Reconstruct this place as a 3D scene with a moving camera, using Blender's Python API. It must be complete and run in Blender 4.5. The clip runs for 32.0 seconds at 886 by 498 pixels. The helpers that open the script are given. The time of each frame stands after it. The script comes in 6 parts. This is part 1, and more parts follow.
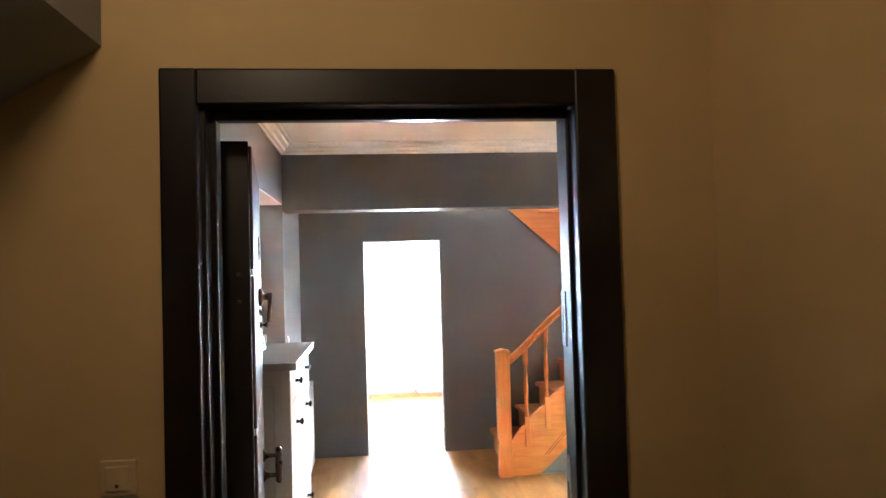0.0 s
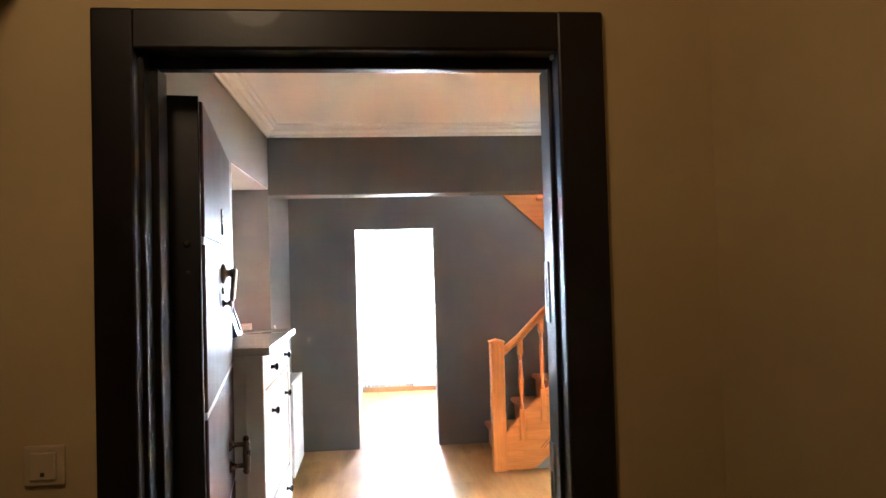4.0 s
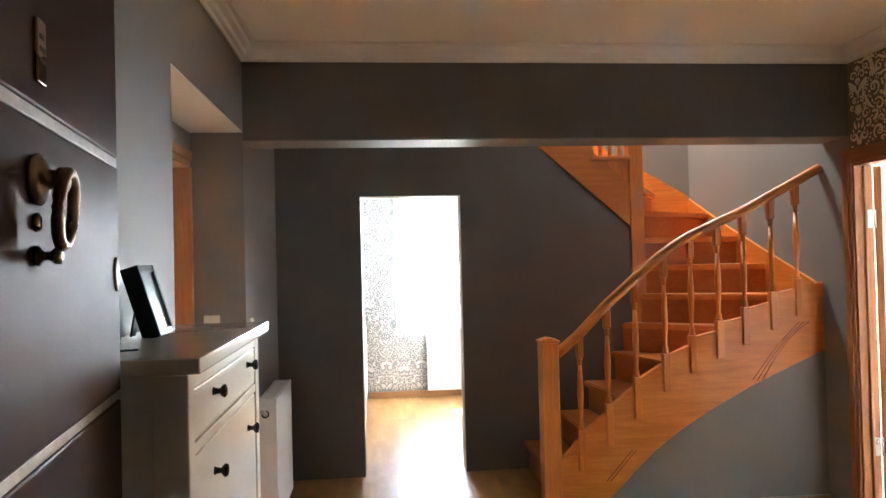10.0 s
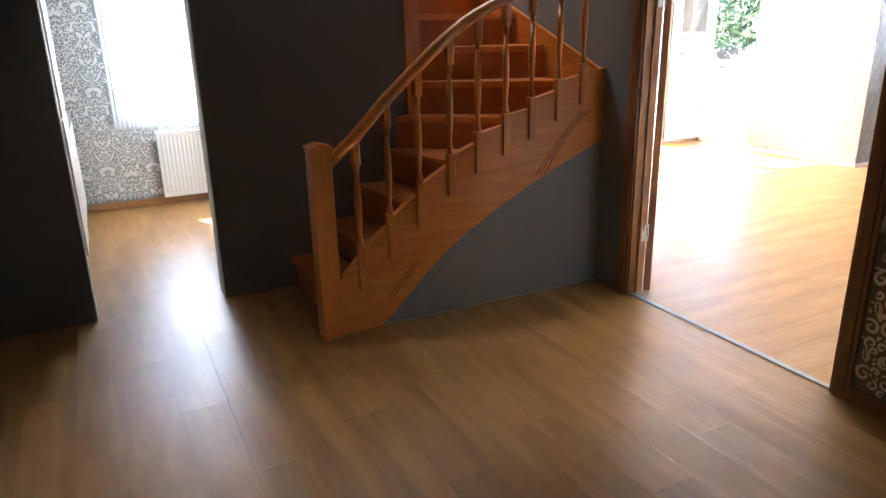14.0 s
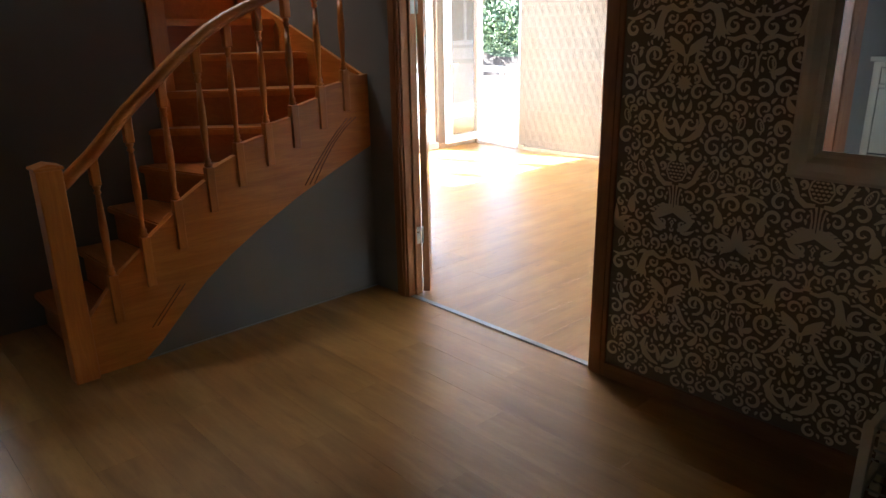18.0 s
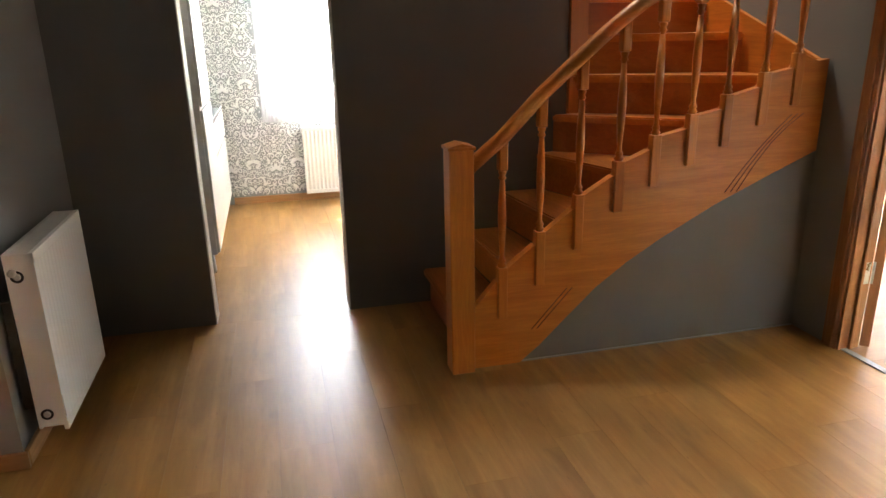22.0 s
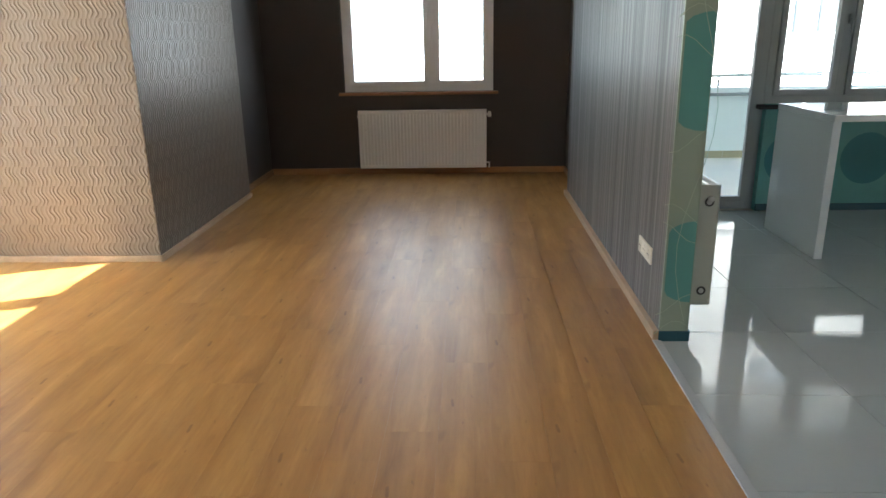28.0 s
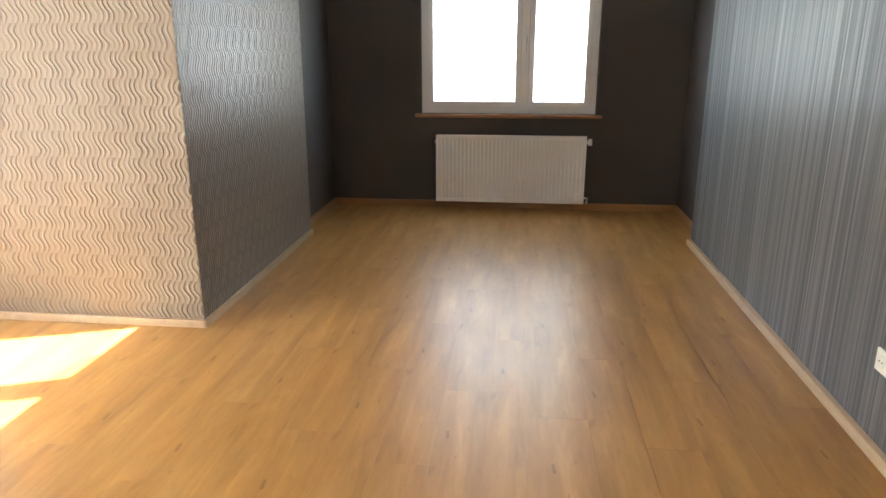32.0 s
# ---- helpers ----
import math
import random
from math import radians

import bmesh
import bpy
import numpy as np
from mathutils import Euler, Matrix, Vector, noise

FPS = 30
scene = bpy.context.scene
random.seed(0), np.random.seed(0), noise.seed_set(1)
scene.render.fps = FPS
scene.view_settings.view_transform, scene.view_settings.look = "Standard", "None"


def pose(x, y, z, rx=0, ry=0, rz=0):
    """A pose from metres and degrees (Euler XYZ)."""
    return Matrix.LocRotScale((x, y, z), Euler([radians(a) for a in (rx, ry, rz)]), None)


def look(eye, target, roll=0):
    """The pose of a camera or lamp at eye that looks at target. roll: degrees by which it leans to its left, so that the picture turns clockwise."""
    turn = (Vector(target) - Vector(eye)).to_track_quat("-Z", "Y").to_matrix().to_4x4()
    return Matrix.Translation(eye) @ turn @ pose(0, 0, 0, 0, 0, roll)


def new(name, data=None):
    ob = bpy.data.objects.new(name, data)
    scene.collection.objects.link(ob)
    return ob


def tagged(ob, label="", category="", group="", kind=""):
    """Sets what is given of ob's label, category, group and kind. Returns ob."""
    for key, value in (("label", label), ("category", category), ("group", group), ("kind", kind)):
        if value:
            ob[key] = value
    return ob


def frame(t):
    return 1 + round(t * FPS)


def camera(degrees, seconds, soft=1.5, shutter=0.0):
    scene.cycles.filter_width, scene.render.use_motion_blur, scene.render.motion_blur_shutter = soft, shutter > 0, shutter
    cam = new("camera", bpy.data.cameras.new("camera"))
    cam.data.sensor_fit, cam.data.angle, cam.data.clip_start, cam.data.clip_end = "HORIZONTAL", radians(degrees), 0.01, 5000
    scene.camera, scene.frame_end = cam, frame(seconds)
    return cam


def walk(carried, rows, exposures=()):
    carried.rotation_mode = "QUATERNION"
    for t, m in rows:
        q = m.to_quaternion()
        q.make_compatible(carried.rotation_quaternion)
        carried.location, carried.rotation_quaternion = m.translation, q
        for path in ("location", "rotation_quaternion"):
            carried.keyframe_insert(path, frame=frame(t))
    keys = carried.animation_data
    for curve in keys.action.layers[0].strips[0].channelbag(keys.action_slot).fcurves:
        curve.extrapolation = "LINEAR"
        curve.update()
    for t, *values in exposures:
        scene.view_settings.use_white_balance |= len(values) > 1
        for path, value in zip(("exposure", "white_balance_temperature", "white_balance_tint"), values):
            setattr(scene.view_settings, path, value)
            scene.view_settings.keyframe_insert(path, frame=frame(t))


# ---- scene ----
cam = camera(65.8, 32.0)
PATH = [
    (0, (0.094, -0.144, 1.635), (0.297, 1.845, 1.692), -1.6),
    (0.5, (0.091, -0.141, 1.635), (0.295, 1.848, 1.688), -1.6),
    (1, (0.074, -0.109, 1.611), (0.286, 1.879, 1.662), -1.6),
    (1.5, (0.089, -0.122, 1.61), (0.293, 1.867, 1.658), -1.6),
    (2, (0.087, -0.108, 1.586), (0.289, 1.881, 1.634), -1.6),
    (2.5, (0.102, -0.089, 1.569), (0.307, 1.9, 1.617), -1.6),
    (3, (0.119, -0.079, 1.566), (0.319, 1.911, 1.613), -1.6),
    (3.5, (0.16, -0.038, 1.567), (0.362, 1.951, 1.614), -1.6),
    (5.5, (0.204, 0.208, 1.548), (0.359, 2.201, 1.598), -1.4),
    (6, (0.159, 0.259, 1.547), (0.312, 2.252, 1.597), -1.4),
    (6.5, (0.13, 0.316, 1.539), (0.285, 2.31, 1.585), -1.4),
    (7, (0.149, 0.451, 1.524), (0.312, 2.444, 1.564), -1.3),
    (7.5, (0.187, 0.604, 1.533), (0.355, 2.597, 1.566), -1.4),
    (8, (0.203, 0.709, 1.519), (0.371, 2.702, 1.557), -1.5),
    (8.5, (0.165, 0.828, 1.504), (0.328, 2.821, 1.544), -1.3),
    (9, (0.109, 0.962, 1.505), (0.272, 2.955, 1.544), -1.3),
    (9.5, (0.089, 1.086, 1.477), (0.263, 3.078, 1.516), -1.3),
    (10, (0.12, 1.323, 1.448), (0.311, 3.314, 1.481), -1.4),
    (10.5, (0.153, 1.501, 1.364), (0.364, 3.49, 1.371), -1.4),
    (11, (0.197, 1.553, 1.263), (0.389, 3.511, 0.902), -1.1),
    (11.5, (0.21, 1.653, 1.277), (0.374, 3.57, 0.729), -1.1),
    (12, (0.178, 1.877, 1.412), (0.356, 3.778, 0.815), -1.3),
    (12.5, (0.175, 2.012, 1.441), (0.453, 3.899, 0.841), -1.7),
    (13, (0.241, 2.042, 1.464), (0.569, 3.923, 0.869), -1.7),
    (13.5, (0.287, 2.041, 1.500), (0.779, 3.878, 0.882), -1.5),
    (14, (0.177, 2.057, 1.505), (1.021, 3.761, 0.883), -1.2),
    (14.5, (0.270, 1.997, 1.467), (1.372, 3.555, 0.865), -0.7),
    (15, (0.307, 1.930, 1.475), (1.632, 3.299, 0.867), -1.2),
    (15.5, (0.52, 1.86, 1.465), (1.948, 3.105, 0.835), -1.8),
    (17.5, (0.52, 1.925, 1.485), (1.975, 3.135, 0.842), -1.5),
    (18, (0.36, 2.02, 1.485), (1.663, 3.412, 0.876), -1.0),
    (18.5, (0.24, 2.09, 1.485), (1.31, 3.668, 0.888), -0.6),
    (19, (0.159, 2.116, 1.523), (0.963, 3.844, 0.918), -0.6),
    (19.5, (0.163, 2.128, 1.504), (0.707, 3.959, 0.911), -0.3),
    (20, (0.133, 2.106, 1.493), (0.47, 3.99, 0.913), -0.2),
    (20.5, (0.156, 2.134, 1.491), (0.315, 4.041, 0.91), -0.2),
    (21, (0.213, 2.227, 1.458), (0.313, 4.137, 0.876), -0.6),
    (21.5, (0.294, 2.39, 1.432), (0.406, 4.298, 0.846), -1.3),
    (22, (0.376, 2.583, 1.409), (0.827, 4.434, 0.803), -1.2),
    (22.5, (0.56, 2.865, 1.412), (1.306, 4.615, 0.796), -1.1),
    (23, (0.789, 2.994, 1.403), (1.672, 4.679, 0.787), -1.1),
    (23.5, (0.99, 3.288, 1.406), (2.139, 4.802, 0.783), -0.7),
    (24, (1.236, 3.538, 1.373), (2.584, 4.881, 0.755), -1.0),
    (24.5, (1.458, 3.732, 1.37), (2.94, 4.928, 0.757), -1.3),
    (25, (1.674, 3.937, 1.376), (3.301, 4.928, 0.768), -1.4),
    (25.5, (1.925, 4.119, 1.368), (3.672, 4.877, 0.76), -1.6),
    (26, (2.222, 4.226, 1.35), (4.03, 4.83, 0.746), -1.6),
    (26.5, (2.396, 4.318, 1.35), (4.248, 4.779, 0.754), -1.3),
    (28.5, (3.089, 4.469, 1.352), (5.003, 4.446, 0.773), -1.0),
    (29, (3.093, 4.512, 1.368), (5.007, 4.39, 0.8), -0.9),
    (29.5, (3.15, 4.57, 1.357), (5.054, 4.346, 0.789), -0.7),
    (30, (3.261, 4.614, 1.342), (5.163, 4.368, 0.774), -0.6),
    (30.5, (3.487, 4.641, 1.364), (5.391, 4.435, 0.788), -0.5),
    (31, (3.662, 4.698, 1.4), (5.576, 4.598, 0.828), -0.2),
    (31.5, (3.881, 4.796, 1.411), (5.799, 4.811, 0.845), 0.0),
    (32, (4.024, 4.864, 1.382), (5.933, 5.071, 0.823), -0.0),
]
EXPOSURES = [(0.0, 8.2, 4850, 6), (3.5, 8.1, 5000, 6), (6.0, 7.65, 5150, 7), (7.0, 7.5, 5150, 7), (8.0, 7.2, 5350, 7), (10.0, 6.48, 5750, 8), (12.0, 5.68, 6050, 8), (13.2, 5.6, 5900, 8), (14.2, 5.05, 5500, 8), (15.0, 4.35, 5800, 8), (17.5, 4.5, 5750, 6), (18.0, 4.45, 5550, 5), (19.0, 4.3, 5000, 3),
             (20.0, 5.4, 6400, 6), (20.8, 5.6, 6700, 6), (22.5, 5.8, 6200, 6), (23.2, 5.7, 5700, 4), (24.2, 4.1, 4600, 0), (25.0, 3.88, 4650, 0), (25.5, 3.65, 4900, 1), (26.0, 3.45, 5080, 1), (26.5, 2.85, 5400, 1), (28.5, 3.3, 6200, 5), (32.0, 3.7, 6300, 5)]
walk(cam, [(t, look(eye, target, roll)) for t, eye, target, roll in PATH], EXPOSURES)

# ---- world, sun, exposure ----
world = bpy.data.worlds.new("sky")
scene.world = world
world.use_nodes = True
_n, _l = world.node_tree.nodes, world.node_tree.links
sky = _n.new("ShaderNodeTexSky")
sky.sky_type, sky.sun_disc = "NISHITA", False
sky.sun_elevation, sky.sun_rotation = radians(46), radians(-21)
_n["Background"].inputs["Strength"].default_value = 0.08
_l.new(sky.outputs["Color"], _n["Background"].inputs["Color"])


def lamp(name, kind, m, energy, color, size=0.0, size_y=0.0):
    data = bpy.data.lights.new(name, kind)
    data.energy, data.color = energy, color
    if kind == "SUN":
        data.angle = radians(0.5)
    elif kind == "AREA":
        data.shape, data.size, data.size_y = "RECTANGLE", size, size_y
    else:
        data.shadow_soft_size = size
    ob = new(name, data)
    ob.matrix_world = m
    return ob


SUN_WAY = Vector((0.36 * 0.695, -0.93 * 0.695, -0.72))
lamp("sun", "SUN", look((5, 12, 6), Vector((5, 12, 6)) + SUN_WAY), 5.0, (1.0, 0.96, 0.90))


def area_light(name, at, towards, w, h, power, color=(0.93, 0.97, 1.0)):
    """Area lamp for skylight in a window's opening; also the added stairwell fill."""
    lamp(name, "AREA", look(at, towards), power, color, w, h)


area_light("skylight_far_window", (10.28, 4.95, 1.5), (5, 4.95, 1.5), 1.5, 1.3, 2.1, (0.78, 0.89, 1.0))
area_light("skylight_north_window", (5.2, 8.8, 1.2), (5.2, 5, 1.2), 1.8, 1.7, 5.0)
area_light("skylight_back_room", (0.7, 8.75, 1.5), (0.6, 5, 1.4), 0.75, 1.4, 0.30)
area_light("skylight_child_room", (-2.6, 8.7, 1.5), (-1.2, 4, 2.0), 1.1, 1.2, 1.6)
# Fill added inside the closed stairwell for unseen light from upstairs.
area_light("stairwell_fill", (2.0, 6.75, 4.3), (2.0, 6.0, 1.5), 1.2, 0.8, 2.6, (1.0, 0.93, 0.82))
lamp("landing_lamp", "POINT", pose(-0.25, 0.35, 2.6), 0.072, (1.0, 0.60, 0.28), 0.12)

# ---- materials ----
def node_mat(name):
    m = bpy.data.materials.new(name)
    m.use_nodes = True
    nt = m.node_tree
    return m, nt, nt.nodes["Principled BSDF"]


def socket_mix(nt, fac, a, b):
    mix = nt.nodes.new("ShaderNodeMix")
    mix.data_type = "RGBA"
    for sock, val in ((mix.inputs[0], fac), (mix.inputs[6], a), (mix.inputs[7], b)):
        if hasattr(val, "links") or isinstance(val, bpy.types.NodeSocket):
            nt.links.new(val, sock)
        else:
            sock.default_value = val if not isinstance(val, tuple) else (*val, 1)
    return mix.outputs[2]


def coords(nt, scale=(1, 1, 1), source="Object", rot=(0, 0, 0)):
    tc, mp = nt.nodes.new("ShaderNodeTexCoord"), nt.nodes.new("ShaderNodeMapping")
    mp.inputs["Scale"].default_value = scale
    mp.inputs["Rotation"].default_value = rot
    nt.links.new(tc.outputs[source], mp.inputs["Vector"])
    return mp.outputs["Vector"]


def noise_tex(nt, vec, scale, detail=4.0, rough=0.55, dist=0.0):
    n = nt.nodes.new("ShaderNodeTexNoise")
    n.inputs["Scale"].default_value, n.inputs["Detail"].default_value = scale, detail
    n.inputs["Roughness"].default_value, n.inputs["Distortion"].default_value = rough, dist
    nt.links.new(vec, n.inputs["Vector"])
    return n.outputs["Fac"]


def ramp(nt, fac, stops):
    r = nt.nodes.new("ShaderNodeValToRGB")
    nt.links.new(fac, r.inputs["Fac"])
    els = r.color_ramp.elements
    while len(els) < len(stops):
        els.new(0.5)
    for e, (p, c) in zip(els, stops):
        e.position, e.color = p, (*c, 1) if len(c) == 3 else c
    return r.outputs["Color"]


def bump(nt, bsdf, height, strength, distance=0.01):
    b = nt.nodes.new("ShaderNodeBump")
    b.inputs["Strength"].default_value, b.inputs["Distance"].default_value = strength, distance
    nt.links.new(height, b.inputs["Height"])
    nt.links.new(b.outputs["Normal"], bsdf.inputs["Normal"])


def paint(name, c, vary=0.06, rough=0.6, grain=120.0, relief=0.1, metal=0.0, big=1.6, coat=0.0, spec=0.5):
    """Painted or plastered surface: blotches at a large scale, fine roller grain."""
    m, nt, p = node_mat(name)
    v = coords(nt)
    a = noise_tex(nt, v, big, 5)
    lo, hi = tuple(x * (1 - vary) for x in c), tuple(min(1, x * (1 + vary)) for x in c)
    nt.links.new(ramp(nt, a, [(0.3, lo), (0.7, hi)]), p.inputs["Base Color"])
    g = noise_tex(nt, v, grain, 3)
    r = ramp(nt, noise_tex(nt, v, big * 4, 4), [(0.3, (rough - 0.02,) * 3), (0.7, (min(1, rough + 0.03),) * 3)])
    nt.links.new(r, p.inputs["Roughness"])
    bump(nt, p, g, relief, 0.002)
    p.inputs["Metallic"].default_value = metal
    p.inputs["Specular IOR Level"].default_value = spec
    p.inputs["Coat Weight"].default_value = coat
    return m


def wood(name, c1, c2, axis="z", rough=0.38, knots=True, scale=1.0, coat=0.25, per_object=0.25):
    """Varnished pine or beech with grain along one axis."""
    m, nt, p = node_mat(name)
    sc = {"x": (1.2, 14, 14), "y": (14, 1.2, 14), "z": (14, 14, 1.2)}[axis]
    v = coords(nt, tuple(s * scale for s in sc))
    info = nt.nodes.new("ShaderNodeObjectInfo")
    add = nt.nodes.new("ShaderNodeVectorMath")
    add.operation = "ADD"
    comb = nt.nodes.new("ShaderNodeCombineXYZ")
    mul = nt.nodes.new("ShaderNodeMath")
    mul.operation, mul.inputs[1].default_value = "MULTIPLY", 37.0
    nt.links.new(info.outputs["Random"], mul.inputs[0])
    for k in range(3):
        nt.links.new(mul.outputs[0], comb.inputs[k])
    nt.links.new(v, add.inputs[0])
    nt.links.new(comb.outputs[0], add.inputs[1])
    v2 = add.outputs[0]
    g = noise_tex(nt, v2, 1.6, 6, 0.6, 1.2)
    fine = noise_tex(nt, v2, 9.0, 3, 0.6)
    base = ramp(nt, g, [(0.28, c2), (0.5, tuple((a + b) / 2 for a, b in zip(c1, c2))), (0.72, c1)])
    base = socket_mix(nt, ramp(nt, fine, [(0.35, (0.2,) * 3), (0.6, (0.0,) * 3)]), base, tuple(x * 0.72 for x in c2))
    hsv = nt.nodes.new("ShaderNodeHueSaturation")
    val = nt.nodes.new("ShaderNodeMapRange")
    val.inputs["To Min"].default_value, val.inputs["To Max"].default_value = 1 - per_object / 2, 1 + per_object / 2
    nt.links.new(info.outputs["Random"], val.inputs["Value"])
    nt.links.new(val.outputs[0], hsv.inputs["Value"])
    nt.links.new(base, hsv.inputs["Color"])
    nt.links.new(hsv.outputs["Color"], p.inputs["Base Color"])
    nt.links.new(ramp(nt, fine, [(0.2, (rough + 0.1,) * 3), (0.8, (rough - 0.06,) * 3)]), p.inputs["Roughness"])
    p.inputs["Coat Weight"].default_value, p.inputs["Coat Roughness"].default_value = coat, 0.25
    bump(nt, p, fine, 0.05, 0.002)
    return m


def metal(name, c, rough=0.25, grain=40.0):
    m, nt, p = node_mat(name)
    v = coords(nt)
    p.inputs["Metallic"].default_value = 1.0
    nt.links.new(ramp(nt, noise_tex(nt, v, grain, 3), [(0.3, tuple(x * 0.8 for x in c)), (0.7, c)]), p.inputs["Base Color"])
    nt.links.new(ramp(nt, noise_tex(nt, v, grain * 0.3, 4), [(0.3, (rough * 0.7,) * 3), (0.7, (rough * 1.4,) * 3)]), p.inputs["Roughness"])
    return m


def glass(name, tint=(1, 1, 1)):
    m, nt, p = node_mat(name)
    p.inputs["Base Color"].default_value = (*tint, 1)
    p.inputs["Transmission Weight"].default_value, p.inputs["Roughness"].default_value, p.inputs["IOR"].default_value = 1.0, 0.0, 1.05
    return m


def laminate(name, axis):
    """Honey-oak laminate board, grain along the board; boards differ by object."""
    m, nt, p = node_mat(name)
    sc = (1.5, 9, 9) if axis == "x" else (9, 1.5, 9)
    v = coords(nt, sc)
    info = nt.nodes.new("ShaderNodeObjectInfo")
    comb, add = nt.nodes.new("ShaderNodeCombineXYZ"), nt.nodes.new("ShaderNodeVectorMath")
    mul = nt.nodes.new("ShaderNodeMath")
    mul.operation, mul.inputs[1].default_value = "MULTIPLY", 61.0
    nt.links.new(info.outputs["Random"], mul.inputs[0])
    for k in range(3):
        nt.links.new(mul.outputs[0], comb.inputs[k])
    nt.links.new(v, add.inputs[0])
    nt.links.new(comb.outputs[0], add.inputs[1])
    v2 = add.outputs[0]
    g = noise_tex(nt, v2, 1.1, 5, 0.58, 0.45)
    fine = noise_tex(nt, v2, 7.0, 4, 0.65)
    base = ramp(nt, g, [(0.25, (0.225, 0.103, 0.027)), (0.41, (0.325, 0.163, 0.043)), (0.56, (0.375, 0.194, 0.053)), (0.76, (0.46, 0.254, 0.08))])
    base = socket_mix(nt, ramp(nt, fine, [(0.3, (0.28,) * 3), (0.55, (0.0,) * 3)]), base, (0.24, 0.118, 0.034))
    knot = noise_tex(nt, coords(nt, (3.2, 8, 8) if axis == "x" else (8, 3.2, 8)), 1.0, 2, 0.4)
    base = socket_mix(nt, ramp(nt, knot, [(0.66, (0,) * 3), (0.74, (0.6,) * 3)]), base, (0.16, 0.075, 0.025))
    # long pale and dark streaks, and small tight knots
    streak = noise_tex(nt, coords(nt, (0.55, 12, 12) if axis == "x" else (12, 0.55, 12)), 1.0, 3, 0.55)
    base = socket_mix(nt, ramp(nt, streak, [(0.34, (0.36,) * 3), (0.52, (0.0,) * 3)]), base, (0.245, 0.108, 0.026))
    base = socket_mix(nt, ramp(nt, streak, [(0.54, (0.0,) * 3), (0.70, (0.32,) * 3)]), base, (0.48, 0.285, 0.10))
    pin = noise_tex(nt, coords(nt, (9, 22, 22) if axis == "x" else (22, 9, 22)), 1.0, 2, 0.5)
    base = socket_mix(nt, ramp(nt, pin, [(0.68, (0,) * 3), (0.75, (0.6,) * 3)]), base, (0.13, 0.055, 0.018))
    hsv = nt.nodes.new("ShaderNodeHueSaturation")
    val = nt.nodes.new("ShaderNodeMapRange")
    val.inputs["To Min"].default_value, val.inputs["To Max"].default_value = 0.97, 1.03
    nt.links.new(info.outputs["Random"], val.inputs["Value"])
    # printed strips within each board
    strip, slide, only_x = nt.nodes.new("ShaderNodeTexBrick"), nt.nodes.new("ShaderNodeVectorMath"), nt.nodes.new("ShaderNodeCombineXYZ")
    nt.links.new(mul.outputs[0], only_x.inputs["X"])
    nt.links.new(coords(nt, (1, 1, 1), "Object", (0, 0, 0) if axis == "x" else (0, 0, math.pi / 2)), slide.inputs[0])
    nt.links.new(only_x.outputs[0], slide.inputs[1])
    nt.links.new(slide.outputs[0], strip.inputs["Vector"])
    strip.inputs["Color1"].default_value, strip.inputs["Color2"].default_value = (0.95, 0.95, 0.95, 1), (1.05, 1.05, 1.05, 1)
    strip.inputs["Scale"].default_value, strip.inputs["Mortar Size"].default_value = 1.0, 0.0
    strip.inputs["Brick Width"].default_value, strip.inputs["Row Height"].default_value = 1.28, 0.064
    tone = nt.nodes.new("ShaderNodeMath")
    tone.operation = "MULTIPLY"
    nt.links.new(val.outputs[0], tone.inputs[0])
    nt.links.new(strip.outputs["Color"], tone.inputs[1])
    nt.links.new(tone.outputs[0], hsv.inputs["Value"])
    nt.links.new(base, hsv.inputs["Color"])
    nt.links.new(hsv.outputs["Color"], p.inputs["Base Color"])
    smear = noise_tex(nt, coords(nt, (1, 1, 1)), 2.3, 5, 0.6)
    nt.links.new(ramp(nt, smear, [(0.3, (0.33,) * 3), (0.7, (0.42,) * 3)]), p.inputs["Roughness"])
    p.inputs["Specular IOR Level"].default_value = 0.45
    bump(nt, p, fine, 0.05, 0.001)
    return m


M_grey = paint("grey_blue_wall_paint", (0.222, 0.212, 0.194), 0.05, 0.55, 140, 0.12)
# The hall grey again, with the shade of back wall and beam put in.
M_greyshade = paint("shaded_grey_wall_paint", (0.142, 0.135, 0.125), 0.06, 0.55, 140, 0.12)
M_landing = paint("ochre_landing_plaster", (0.40, 0.298, 0.128), 0.08, 0.7, 90, 0.2)
M_landsoffit = paint("grey_landing_soffit", (0.2, 0.2, 0.19), 0.08, 0.8)
M_ceil = paint("white_ceiling_paint", (0.84, 0.82, 0.79), 0.03, 0.75, 100, 0.1)
M_cornice = paint("white_plaster_cornice", (0.8, 0.79, 0.77), 0.03, 0.6)
M_white = paint("white_lacquer", (0.74, 0.73, 0.70), 0.03, 0.32, 60, 0.03)
M_cab = paint("cream_white_cabinet_paint", (0.72, 0.675, 0.55), 0.02, 0.34, 80, 0.01)
M_cabtop = paint("cream_glossy_top_lacquer", (0.66, 0.64, 0.54), 0.02, 0.13, 80, 0.0, coat=0.3)
M_rad = paint("white_radiator_enamel", (0.78, 0.78, 0.76), 0.01, 0.36, 60, 0.0)
# Olive grey side cover; shade on the radiator's end is put into the colour.
M_radside = paint("shaded_grey_radiator_side", (0.42, 0.43, 0.38), 0.03, 0.4)
M_pvc = paint("white_window_pvc", (0.8, 0.8, 0.8), 0.02, 0.3, 60, 0.02)
M_pvcgrey = paint("grey_window_pvc", (0.33, 0.35, 0.37), 0.03, 0.3, 60, 0.02)
M_plast = paint("cream_switch_plastic", (0.68, 0.64, 0.55), 0.02, 0.3, 60, 0.02)
